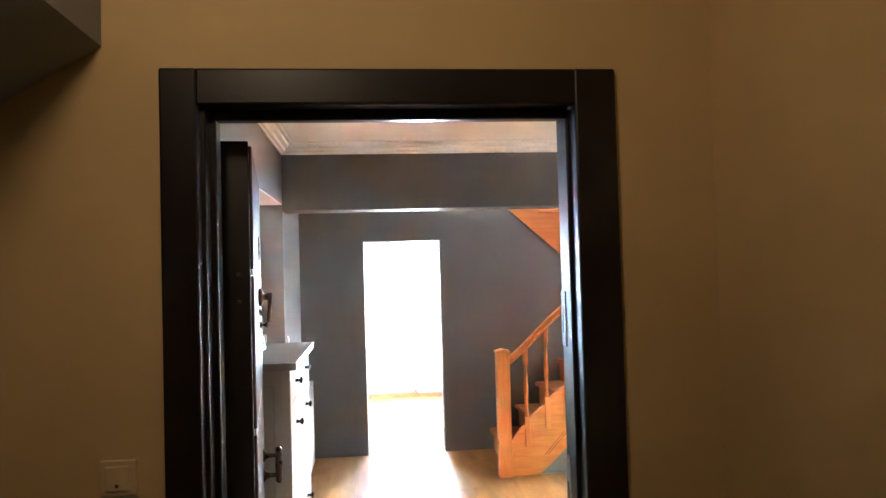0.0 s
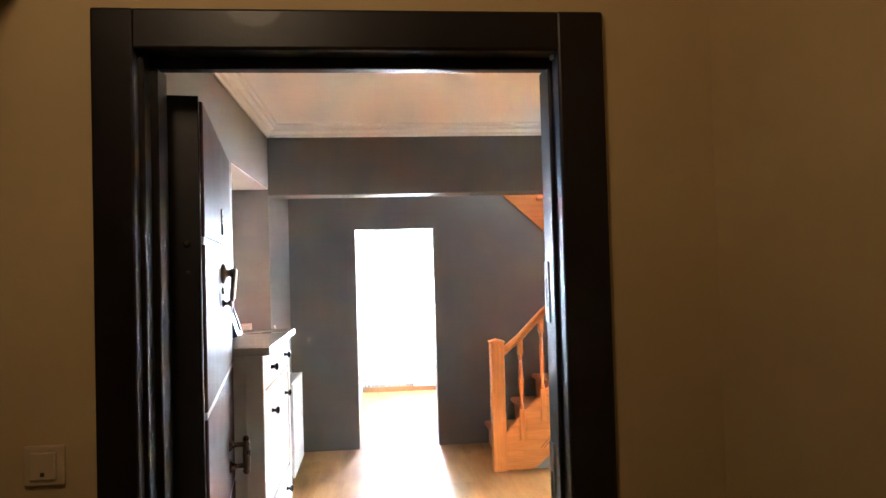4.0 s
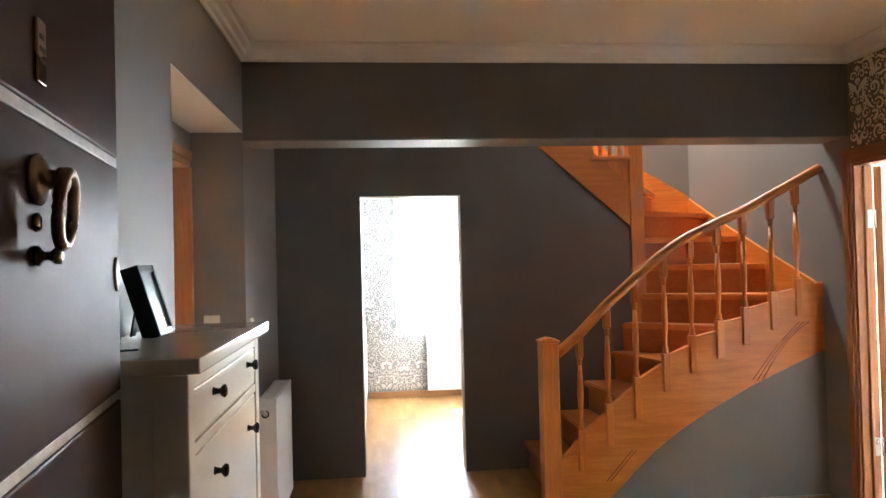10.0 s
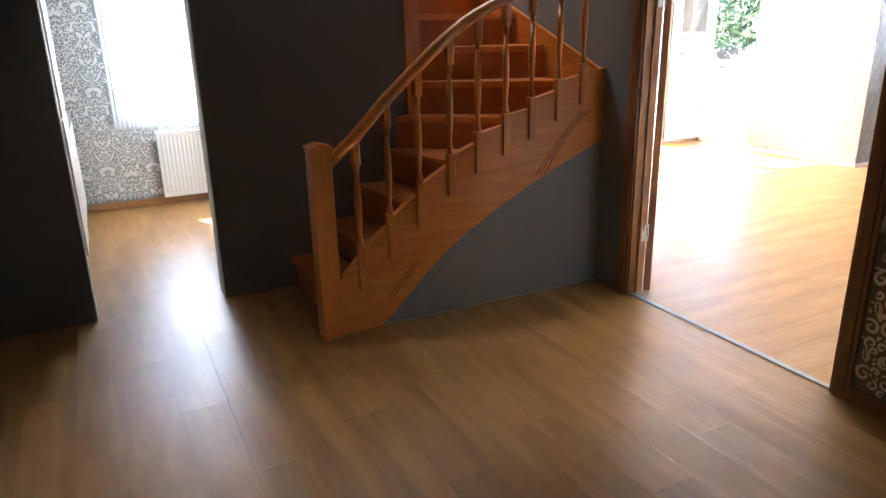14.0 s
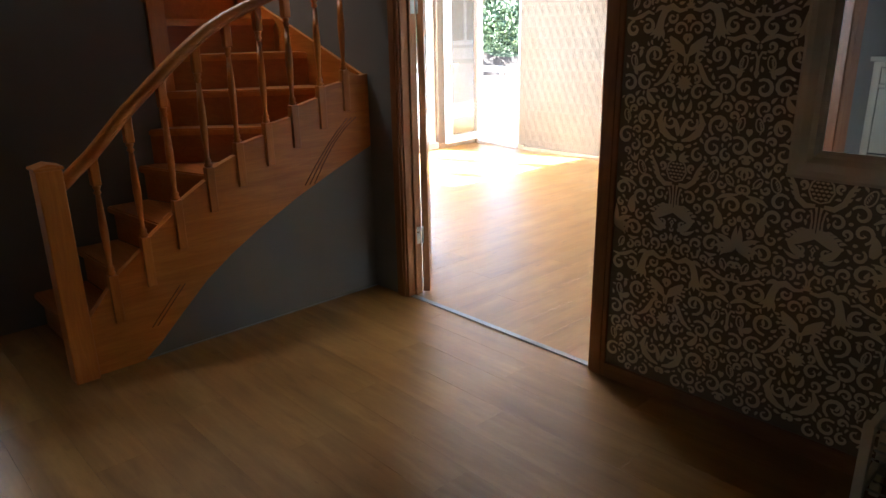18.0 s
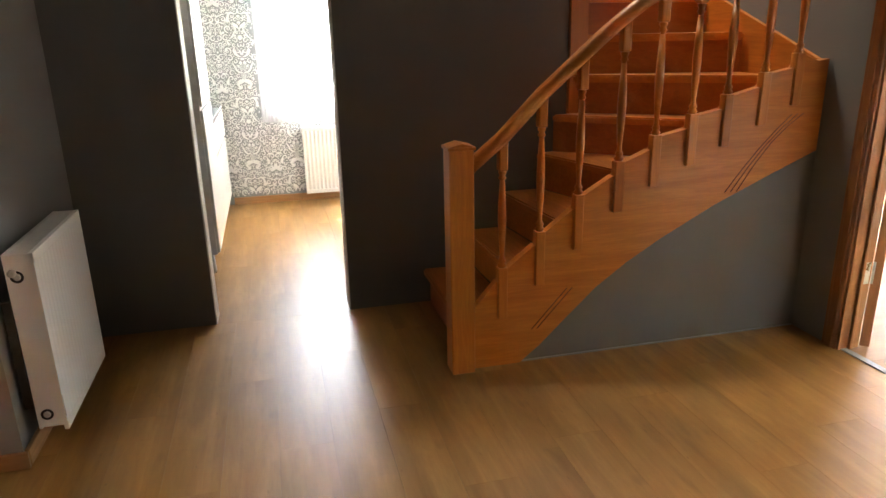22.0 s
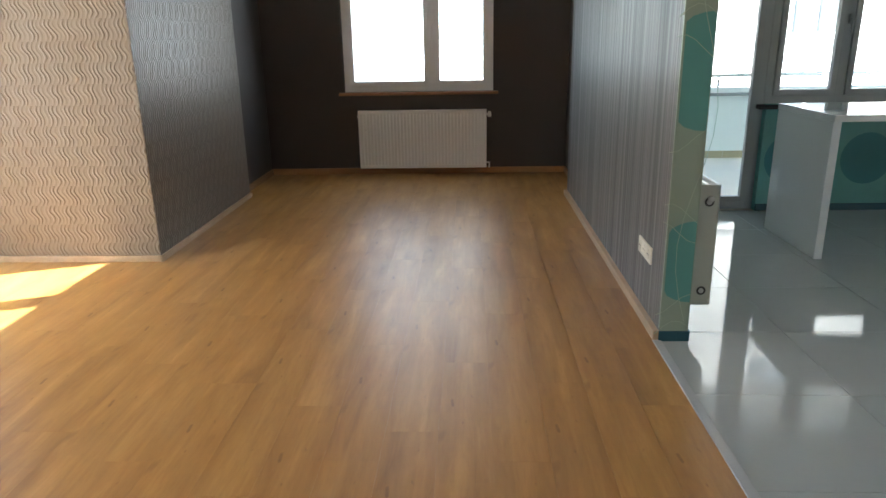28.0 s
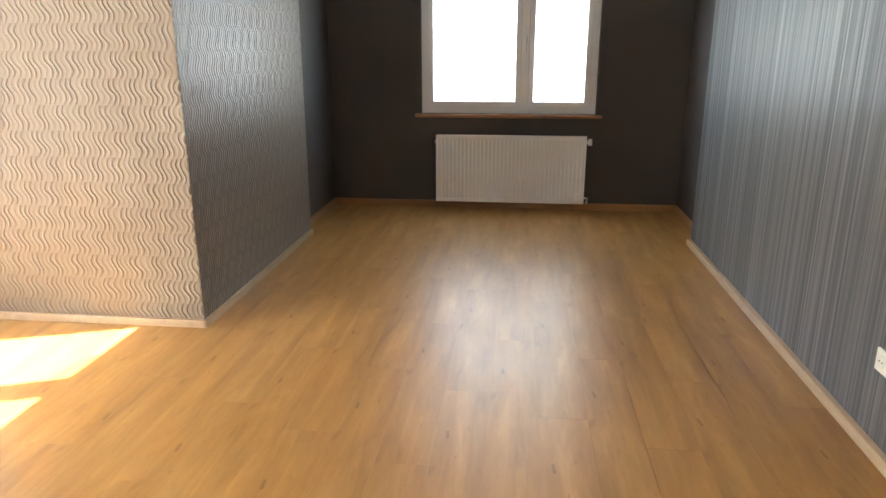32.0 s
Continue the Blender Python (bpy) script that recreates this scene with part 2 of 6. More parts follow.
M_bell = paint("ochre_bell_plastic", (0.42, 0.32, 0.18), 0.03, 0.4, 60, 0.02)
# Black parts; in slots, holes and gaps it paints their shade.
M_dark = paint("dark_recess", (0.03, 0.03, 0.03), 0.1, 0.6)
M_blackpaint = paint("brown_black_steel_door_paint", (0.007, 0.0045, 0.0035), 0.1, 0.36, 150, 0.12, spec=0.25, coat=0.03)
M_leaf = paint("dark_brown_door_skin", (0.05, 0.026, 0.018), 0.1, 0.43, 200, 0.05, spec=0.052)
M_leafedge = paint("black_door_edge", (0.008, 0.007, 0.007), 0.1, 0.4)
M_strip = metal("brushed_aluminium_strip", (0.48, 0.46, 0.43), 0.4)
M_brass = metal("antique_brass", (0.23, 0.165, 0.105), 0.26)
M_steel = metal("zinc_steel", (0.62, 0.62, 0.6), 0.3)
M_plate = metal("brushed_strike_steel", (0.24, 0.24, 0.24), 0.5)
M_darksteel = metal("dark_worn_steel", (0.10, 0.09, 0.08), 0.4)
M_knob = paint("black_knob_lacquer", (0.012, 0.011, 0.01), 0.1, 0.25)
M_stairz = wood("varnished_pine_upright", (0.72, 0.26, 0.036), (0.54, 0.16, 0.018), "z")
M_stairx = wood("varnished_pine_lengthwise", (0.70, 0.25, 0.034), (0.52, 0.152, 0.017), "x")
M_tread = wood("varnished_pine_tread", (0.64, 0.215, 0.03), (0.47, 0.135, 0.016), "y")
# Tread pine made darker: the risers' shade is put into the colour.
M_riser = wood("varnished_pine_shaded_riser", (0.50, 0.155, 0.022), (0.38, 0.105, 0.013), "x")
M_doorwood = wood("brown_oak_door_veneer", (0.45, 0.19, 0.066), (0.31, 0.12, 0.038), "z", 0.35)
M_doorwoody = wood("brown_oak_head_veneer", (0.40, 0.19, 0.075), (0.27, 0.115, 0.042), "y", 0.35)
M_skirt = wood("oak_skirting", (0.45, 0.24, 0.10), (0.33, 0.16, 0.06), "y", 0.4)
M_skirtx = wood("oak_skirting_lengthwise", (0.45, 0.24, 0.10), (0.33, 0.16, 0.06), "x", 0.4)
M_skirtlight = wood("pale_oak_skirting", (0.48, 0.34, 0.21), (0.38, 0.26, 0.155), "x", 0.4)
M_lamx = laminate("oak_laminate_along_x", "x")
M_lamy = laminate("oak_laminate_along_y", "y")
M_strip2 = paint("grey_metal_strip", (0.34, 0.35, 0.36), 0.08, 0.4, 60, 0.05)
M_joint = paint("dark_floor_joint", (0.21, 0.11, 0.036), 0.1, 0.7)
M_grout = paint("grey_tile_grout", (0.26, 0.27, 0.27), 0.1, 0.8)
M_glass = glass("window_glass")
M_doorglass = glass("door_glass")
M_doorglass.node_tree.nodes["Principled BSDF"].inputs["IOR"].default_value = 1.5
M_handlecream = paint("cream_lacquered_handle", (0.62, 0.52, 0.33), 0.04, 0.3)
M_darkpaper = paint("dark_brown_wallpaper", (0.20, 0.146, 0.10), 0.08, 0.7)
M_flock = paint("beige_flock_scrolls", (0.86, 0.76, 0.58), 0.06, 0.6, 300, 0.3)
M_ltpaper = paint("pale_wallpaper", (0.64, 0.65, 0.63), 0.03, 0.6)
M_scrollground = paint("grey_wallpaper_ground", (0.24, 0.25, 0.25), 0.04, 0.6)
M_scrollwhite = paint("white_scroll_print", (0.74, 0.75, 0.73), 0.03, 0.6)
M_ltflock = paint("grey_scroll_print", (0.43, 0.46, 0.45), 0.05, 0.6)
M_dkwall = paint("dark_brown_feature_wall", (0.062, 0.050, 0.045), 0.06, 0.6)
M_plainwhite = paint("white_wall_paint", (0.72, 0.71, 0.68), 0.03, 0.65)
M_quartz = paint("white_glossy_worktop", (0.8, 0.82, 0.84), 0.02, 0.08, 60, 0.0, coat=0.5)
M_mirrorglass, _nt, _p = node_mat("mirror_silver")
_p.inputs["Metallic"].default_value, _p.inputs["Roughness"].default_value = 1.0, 0.015
_p.inputs["Base Color"].default_value = (0.86, 0.88, 0.88, 1)


def wavy_paper(name, c1, c2, rough, gloss):
    """Embossed wallpaper with short upright waves."""
    m, nt, p = node_mat(name)
    v = coords(nt, (1, 1, 1))
    sep = nt.nodes.new("ShaderNodeSeparateXYZ")
    nt.links.new(v, sep.inputs[0])
    add = nt.nodes.new("ShaderNodeMath")
    nt.links.new(sep.outputs["X"], add.inputs[0])
    nt.links.new(sep.outputs["Y"], add.inputs[1])
    comb = nt.nodes.new("ShaderNodeCombineXYZ")
    nt.links.new(add.outputs[0], comb.inputs["X"])
    nt.links.new(sep.outputs["Z"], comb.inputs["Y"])
    sine = nt.nodes.new("ShaderNodeMath")
    sine.operation = "SINE"
    mz = nt.nodes.new("ShaderNodeMath")
    mz.operation, mz.inputs[1].default_value = "MULTIPLY", 2 * math.pi / 0.125
    nt.links.new(sep.outputs["Z"], mz.inputs[0])
    nt.links.new(mz.outputs[0], sine.inputs[0])
    amp = nt.nodes.new("ShaderNodeMath")
    amp.operation, amp.inputs[1].default_value = "MULTIPLY", 0.013
    nt.links.new(sine.outputs[0], amp.inputs[0])
    low = noise_tex(nt, comb.outputs[0], 7.0, 2)
    lowm = nt.nodes.new("ShaderNodeMath")
    lowm.operation, lowm.inputs[1].default_value = "MULTIPLY", 0.05
    nt.links.new(low, lowm.inputs[0])
    s1, s2 = nt.nodes.new("ShaderNodeMath"), nt.nodes.new("ShaderNodeMath")
    nt.links.new(add.outputs[0], s1.inputs[0])
    nt.links.new(amp.outputs[0], s1.inputs[1])
    nt.links.new(s1.outputs[0], s2.inputs[0])
    nt.links.new(lowm.outputs[0], s2.inputs[1])
    mul = nt.nodes.new("ShaderNodeMath")
    mul.operation, mul.inputs[1].default_value = "MULTIPLY", 2 * math.pi / 0.027
    nt.links.new(s2.outputs[0], mul.inputs[0])
    wave = nt.nodes.new("ShaderNodeMath")
    wave.operation = "SINE"
    nt.links.new(mul.outputs[0], wave.inputs[0])
    # gathers the strokes into brush-like clusters, in rows that are offset from one another
    def math_node(op, a, b=None):
        n = nt.nodes.new("ShaderNodeMath")
        n.operation = op
        for i, x in enumerate((a, b)):
            if x is None:
                continue
            if isinstance(x, (int, float)):
                n.inputs[i].default_value = x
            else:
                nt.links.new(x, n.inputs[i])
        return n.outputs[0]

    row = math_node("FLOOR", math_node("DIVIDE", sep.outputs["Z"], 0.125))
    within = math_node("SINE", math_node("MULTIPLY", sep.outputs["Z"], math.pi / 0.125))
    fade = math_node("POWER", math_node("ABSOLUTE", within), 0.3)
    cluster = math_node("SINE", math_node("ADD", math_node("MULTIPLY", s2.outputs[0], 2 * math.pi / 0.108), math_node("MULTIPLY", row, 2.6)))
    body = nt.nodes.new("ShaderNodeMapRange")
    body.inputs["From Min"].default_value, body.inputs["From Max"].default_value = -0.75, 0.25
    body.inputs["To Min"].default_value = 0.3
    nt.links.new(cluster, body.inputs["Value"])
    half = nt.nodes.new("ShaderNodeMapRange")
    half.inputs["From Min"].default_value = -0.4
    nt.links.new(wave.outputs[0], half.inputs["Value"])
    mm = nt.nodes.new("ShaderNodeMath")
    mm.operation = "MULTIPLY"
    nt.links.new(half.outputs[0], mm.inputs[0])
    nt.links.new(math_node("MULTIPLY", fade, body.outputs[0]), mm.inputs[1])
    nt.links.new(socket_mix(nt, mm.outputs[0], c1, c2), p.inputs["Base Color"])
    p.inputs["Roughness"].default_value = rough
    p.inputs["Sheen Weight"].default_value = gloss
    bump(nt, p, mm.outputs[0], 0.9, 0.0045)
    return m


def striped_paper(name):
    """Silver-grey wallpaper with fine upright stripes of uneven width."""
    m, nt, p = node_mat(name)
    a = noise_tex(nt, coords(nt, (1, 0.02, 0.004)), 75.0, 3, 0.7)
    b = noise_tex(nt, coords(nt, (1, 0.02, 0.0)), 16.0, 2, 0.6)
    col = ramp(nt, a, [(0.32, (0.056, 0.058, 0.062)), (0.48, (0.092, 0.092, 0.094)), (0.62, (0.18, 0.174, 0.164))])
    col = socket_mix(nt, ramp(nt, b, [(0.35, (0.0,) * 3), (0.7, (0.5,) * 3)]), col, (0.125, 0.127, 0.132))
    nt.links.new(col, p.inputs["Base Color"])
    nt.links.new(ramp(nt, a, [(0.3, (0.55,) * 3), (0.65, (0.33,) * 3)]), p.inputs["Roughness"])
    p.inputs["Metallic"].default_value = 0.15
    bump(nt, p, a, 0.25, 0.002)
    return m


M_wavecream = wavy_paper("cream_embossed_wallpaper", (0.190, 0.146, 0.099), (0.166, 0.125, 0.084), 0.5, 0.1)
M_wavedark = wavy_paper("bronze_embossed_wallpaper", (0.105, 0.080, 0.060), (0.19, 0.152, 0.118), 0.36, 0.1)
M_stripe = striped_paper("silver_striped_wallpaper")
M_teal = paint("teal_kitchen_wallpaper", (0.13, 0.37, 0.36), 0.12, 0.45, 80, 0.05, big=2.5)
M_tealpale = paint("pale_green_wallpaper", (0.28, 0.33, 0.26), 0.08, 0.45, 80, 0.05)
M_tealdeep = paint("deep_teal_discs", (0.05, 0.235, 0.26), 0.12, 0.45, 80, 0.05)
M_tealline = paint("cream_line_print", (0.38, 0.44, 0.34), 0.05, 0.5)
M_tile = paint("polished_white_tile", (0.38, 0.405, 0.40), 0.03, 0.06, 40, 0.0, big=3, spec=0.3)
M_tealend = paint("mid_teal_circles", (0.10, 0.27, 0.245), 0.12, 0.45, 80, 0.05)
M_blueskirt = paint("blue_tile_skirting", (0.035, 0.10, 0.13), 0.1, 0.25)

# ---- helpers for shapes ----
def box(bm, x0, y0, z0, x1, y1, z1):
    vs = [bm.verts.new((x, y, z)) for x in (x0, x1) for y in (y0, y1) for z in (z0, z1)]
    for f in ((0, 1, 3, 2), (4, 6, 7, 5), (0, 4, 5, 1), (2, 3, 7, 6), (0, 2, 6, 4), (1, 5, 7, 3)):
        bm.faces.new([vs[i] for i in f])
    return vs


def boxes(*rows):
    bm = bmesh.new()
    for r in rows:
        box(bm, *r)
    return bm


def rbox(x0, y0, z0, x1, y1, z1, r=0.004, seg=2):
    """A box with rounded edges."""
    bm = boxes((min(x0, x1), min(y0, y1), min(z0, z1), max(x0, x1), max(y0, y1), max(z0, z1)))
    bmesh.ops.bevel(bm, geom=bm.edges[:], offset=r, segments=seg, affect="EDGES", profile=0.5)
    return bm


def prism(points, axis, a, b):
    """A polygon in the plane across axis, drawn out from a to b. Points are the other two coordinates in order."""
    bm = bmesh.new()
    put = {"x": lambda u, v, w: (w, u, v), "y": lambda u, v, w: (u, w, v), "z": lambda u, v, w: (u, v, w)}[axis]
    lo = [bm.verts.new(put(u, v, a)) for u, v in points]
    hi = [bm.verts.new(put(u, v, b)) for u, v in points]
    bm.faces.new(lo[::-1])
    bm.faces.new(hi)
    for i in range(len(points)):
        j = (i + 1) % len(points)
        bm.faces.new((lo[i], lo[j], hi[j], hi[i]))
    bmesh.ops.recalc_face_normals(bm, faces=bm.faces)
    return bm


def lathe(profile, seg=14, m=None):
    """Turned body round z from (radius, z) pairs."""
    bm = bmesh.new()
    rings = []
    for r, z in profile:
        rings.append([bm.verts.new((r * math.cos(2 * math.pi * k / seg), r * math.sin(2 * math.pi * k / seg), z)) for k in range(seg)])
    for a, b in zip(rings, rings[1:]):
        for k in range(seg):
            bm.faces.new((a[k], a[(k + 1) % seg], b[(k + 1) % seg], b[k]))
    bm.faces.new(rings[0][::-1])
    bm.faces.new(rings[-1])
    for f in bm.faces:
        f.smooth = len(f.verts) == 4
    if m is not None:
        bmesh.ops.transform(bm, matrix=m, verts=bm.verts)
    return bm


def tube(points, radius, seg=10, closed=False):
    """A round bar along points."""
    bm = bmesh.new()
    pts = [Vector(p) for p in points]
    rings = []
    n = len(pts)
    for i, p in enumerate(pts):
        a, b = (pts[i - 1], pts[(i + 1) % n]) if closed else (pts[max(i - 1, 0)], pts[min(i + 1, n - 1)])
        q = (b - a).to_track_quat("Z", "Y")
        rings.append([bm.verts.new(p + q @ Vector((radius * math.cos(2 * math.pi * k / seg), radius * math.sin(2 * math.pi * k / seg), 0))) for k in range(seg)])
    for i in range(n if closed else n - 1):
        a, b = rings[i], rings[(i + 1) % n]
        for k in range(seg):
            bm.faces.new((a[k], a[(k + 1) % seg], b[(k + 1) % seg], b[k])).smooth = True
    if not closed:
        bm.faces.new(rings[0][::-1])
        bm.faces.new(rings[-1])
    return bm


def sweep(profile, points, up=Vector((0, 0, 1))):
    """A section (across, up) drawn along points; its up side stays in the upright plane."""
    bm = bmesh.new()
    pts = [Vector(p) for p in points]
    rings = []
    for i, p in enumerate(pts):
        d = (pts[min(i + 1, len(pts) - 1)] - pts[max(i - 1, 0)]).normalized()
        side = d.cross(up).normalized()
        top = side.cross(d).normalized()
        rings.append([bm.verts.new(p + side * u + top * v) for u, v in profile])
    k = len(profile)
    for a, b in zip(rings, rings[1:]):
        for i in range(k):
            bm.faces.new((a[i], a[(i + 1) % k], b[(i + 1) % k], b[i]))
    bm.faces.new(rings[0])
    bm.faces.new(rings[-1][::-1])
    bmesh.ops.recalc_face_normals(bm, faces=bm.faces)
    return bm


def place(bm, m):
    bmesh.ops.transform(bm, matrix=m, verts=bm.verts)
    return bm


def joined(*parts_of):
    out = bmesh.new()
    for b in parts_of:
        me = bpy.data.meshes.new("join")
        b.to_mesh(me)
        b.free()
        out.from_mesh(me)
        bpy.data.meshes.remove(me)
    return out


def part(name, bm, material, parent=None, label="", at=None):
    me = bpy.data.meshes.new(name)
    bm.to_mesh(me)
    bm.free()
    me.materials.append(material)
    ob = new(name, me)
    if parent is not None:
        ob.parent = parent
    if at is not None:
        ob.matrix_basis = at
    if label:
        ob["label"] = label
    return ob


def thing(name, label, category, at=None, group="", kind=""):
    ob = new(name)
    if at is not None:
        ob.matrix_basis = at
    return tagged(ob, label, category, group, kind)


def structure(name, bm, material, label, category="wall"):
    return tagged(part(name, bm, material), label, category, "", "structure")

# ---- plan: x to the living room, y to the back room, metres ----
XL, XR = -0.555, 2.765          # hall, left and right wall
YF, YFH = 1.50, 1.655            # front wall, landing side and hall side
YB = 6.0                        # wall with the doorway to the back room
ZC = 2.575                      # ceilings
LX0 = 2.868                     # living room begins
CHX, CHY, CHX2 = 7.17, 6.45, 9.06   # papered block
LXE = 10.13                     # end wall with the window
PWX, PWY, PWX2, PWB = 5.94, 3.575, 9.05, 3.45   # striped partition
NY = 8.62                       # north wall of the living room
KX, KY0 = 8.40, -0.9            # kitchen end wall, kitchen south wall
R2Y = 8.68                      # back room's window wall

# ---- structure: landing outside the front door ----
DX0, DX1, DZ = -0.305, 0.595, 2.03
structure("wall_entrance", boxes((-1.6, YF, 0, DX0 - 0.03, YFH, 2.9), (DX1 + 0.03, YF, 0, 1.6, YFH, 2.9), (DX0 - 0.03, YF, DZ + 0.03, DX1 + 0.03, YFH, 2.9)), M_landing,
          "ochre plastered landing wall around the steel door")
structure("wall_landing_side", boxes((0.955, -3.0, 0, 1.10, YF, 2.9)), M_landing, "ochre plastered landing side wall")
structure("wall_landing_left", boxes((-1.75, -3.0, 0, -1.6, YF, 2.9)), M_landing, "ochre plastered landing wall on the stair side")
structure("wall_landing_back", boxes((-1.75, -3.15, 0, 1.10, -3.0, 2.9)), M_landing, "ochre plastered landing back wall")
structure("ceiling_landing", boxes((-1.75, -3.15, 2.9, 1.10, YF, 3.0)), M_ceil, "white landing ceiling", "ceiling")
structure("floor_landing", boxes((-1.75, -3.15, -0.12, 1.10, YF + 0.28, -0.004)), M_grout, "grey stone landing floor", "floor")
structure("soffit_stair_flight", prism([(-0.52, 2.9), (-0.52, 2.17), (-1.6, 1.52), (-1.6, 2.9)], "y", -0.2, YF - 0.003), M_landsoffit, "grey sloping underside of the upper stair flight", "soffit")

# ---- structure: hall ----
OY0, OY1, OZ = 3.68, 4.91, 2.135     # niche in the left wall
NX = -0.82                            # niche depth
structure("wall_hall_left", boxes((XL - 0.18, YFH, 0, XL, OY0, ZC), (XL - 0.18, OY0, OZ, XL, OY1, ZC), (NX, OY1, 0, XL, YB, ZC)), M_grey, "grey-blue painted hall wall with a deep doorway niche")
structure("wall_niche", boxes((NX - 0.10, 2.6, 0, NX, 3.80, OZ), (NX - 0.10, 4.905, 0, NX, 5.2, OZ), (NX - 0.10, 3.80, 1.98, NX, 4.905, OZ), (NX - 0.14, OY0 - 0.14, OZ, XL - 0.18, OY1, OZ + 0.12),
          (NX, OY0 - 0.15, 0, XL - 0.18, OY0, OZ)), M_grey, "grey painted niche in front of the child's room door")
structure("niche_soffit", boxes((NX + 0.002, OY0 + 0.002, OZ - 0.006, XL - 0.003, OY1 - 0.002, OZ - 0.0005)), M_plainwhite, "white painted soffit over the doorway niche", "ceiling")
structure("wall_hall_front", boxes((XL - 0.18, YFH - 0.004, 0, DX0 - 0.03, YFH + 0.012, ZC), (DX1 + 0.03, YFH - 0.004, 0, XR, YFH + 0.012, ZC), (DX0 - 0.03, YFH - 0.004, DZ + 0.03, DX1 + 0.03, YFH + 0.012, ZC)), M_grey, "grey-blue painted hall side of the entrance wall")
DWX0, DWX1, DWZ = 0.006, 0.696, 1.895
back = [(XL, 0), (DWX0, 0), (DWX0, DWZ), (DWX1, DWZ), (DWX1, 0), (1.93, 0), (1.93, 1.62), (1.235, 2.235), (0.80, 2.62), (XL, 2.62)]
structure("wall_hall_back", prism(back, "y", YB, YB + 0.14), M_greyshade, "grey painted wall, darkened for shade, with a frameless doorway")
structure("doorway_reveal", boxes((DWX0, YB + 0.004, 0.0, DWX0 + 0.006, YB + 0.146, DWZ - 0.006), (DWX1 - 0.006, YB + 0.004, 0.0, DWX1, YB + 0.146, DWZ - 0.006), (DWX0, YB + 0.004, DWZ - 0.006, DWX1, YB + 0.146, DWZ)), M_plainwhite,
          "white painted reveal of the frameless doorway", "trim")
structure("beam_hall", boxes((XL, 4.91, 2.09, XR, 5.15, 2.62)), M_greyshade, "grey painted ceiling beam, darkened for shade, across the hall", "beam")
# The underside keeps the lighter hall grey, without the beam front's painted shade.
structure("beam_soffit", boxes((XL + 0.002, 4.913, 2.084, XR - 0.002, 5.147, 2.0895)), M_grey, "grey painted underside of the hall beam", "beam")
structure("ceiling_hall", boxes((XL - 0.18, YFH, ZC, XR, 4.91, ZC + 0.12), (XL - 0.3, 5.15, ZC, 0.8, YB, ZC + 0.12)), M_ceil, "white painted hall ceiling", "ceiling")
RY0, RY1, RZ = 3.612, 4.90, 1.935    # opening to the living room
structure("wall_hall_right", boxes((XR, YFH, 0, LX0, RY0 - 0.02, ZC), (XR, RY0 - 0.02, RZ + 0.02, LX0, RY1 + 0.02, ZC), (XR, RY1 + 0.02, 0, LX0, 6.9, 4.6)), M_grey, "grey-blue painted wall between hall and living room")
structure("wall_stairwell_back", boxes((0.8, 6.9, 0, LX0, 7.04, 4.6)), M_grey, "grey painted stairwell wall")
structure("wall_stairwell_upper", boxes((0.66, YB, 2.62, 0.80, 7.04, 4.6), (0.66, 4.95, ZC + 0.12, 0.8, YB, 4.6), (0.8, 4.95, 2.62, LX0, 5.15, 4.6)), M_grey, "grey painted upper stairwell walls")
structure("ceiling_stairwell", boxes((0.66, 4.95, 4.6, LX0, 7.04, 4.7)), M_ceil, "white stairwell ceiling", "ceiling")

# plaster cornice of the hall
CORN = [(0.0, 0.0), (0.0, -0.082), (0.010, -0.082), (0.014, -0.068), (0.030, -0.060), (0.036, -0.040), (0.058, -0.030), (0.064, -0.014), (0.084, -0.012), (0.086, 0.0)]


def cornice(name, a, b, inward, label, parent=None):
    """A moulded cornice from a to b (x, y); inward: the way into the room."""
    bm = bmesh.new()
    rings = []
    for x, y in (a, b):
        rings.append([bm.verts.new((x + inward[0] * u, y + inward[1] * u, ZC + v)) for u, v in CORN])
    k = len(CORN)
    for i in range(k):
        bm.faces.new((rings[0][i], rings[0][(i + 1) % k], rings[1][(i + 1) % k], rings[1][i]))
    bm.faces.new(rings[0])
    bm.faces.new(rings[1][::-1])
    bmesh.ops.recalc_face_normals(bm, faces=bm.faces)
    return structure(name, bm, M_cornice, label, "trim")


cornice("cornice_left", (XL, YFH + 0.012), (XL, 4.91), (1, 0), "white moulded plaster cornice")
cornice("cornice_beam", (XL, 4.91), (XR, 4.91), (0, -1), "white moulded plaster cornice along the beam")
cornice("cornice_right", (XR, YFH + 0.012), (XR, 4.91), (-1, 0), "white moulded plaster cornice")
cornice("cornice_front", (XL, YFH + 0.012), (XR, YFH + 0.012), (0, 1), "white moulded plaster cornice")

# ---- structure: back room ----
structure("wall_back_room_window", boxes((-1.0, R2Y, 0, 0.36, R2Y + 0.2, ZC), (1.04, R2Y, 0, 1.4, R2Y + 0.2, ZC), (0.36, R2Y, 0, 1.04, R2Y + 0.2, 0.80), (0.36, R2Y, 2.25, 1.04, R2Y + 0.2, ZC)), M_scrollground,
          "pale wallpapered window wall with grey scroll print")
structure("wall_back_room_left", boxes((-0.74, YB + 0.14, 0, -0.6, R2Y, ZC)), M_plainwhite, "white back room wall")
structure("wall_back_room_right", boxes((1.25, YB + 0.14, 0, 1.4, R2Y, 2.5)), M_ltpaper, "pale back room wall")
structure("ceiling_back_room", boxes((-0.74, YB + 0.14, 2.5, 1.4, R2Y, 2.56)), M_ceil, "white back room ceiling", "ceiling")

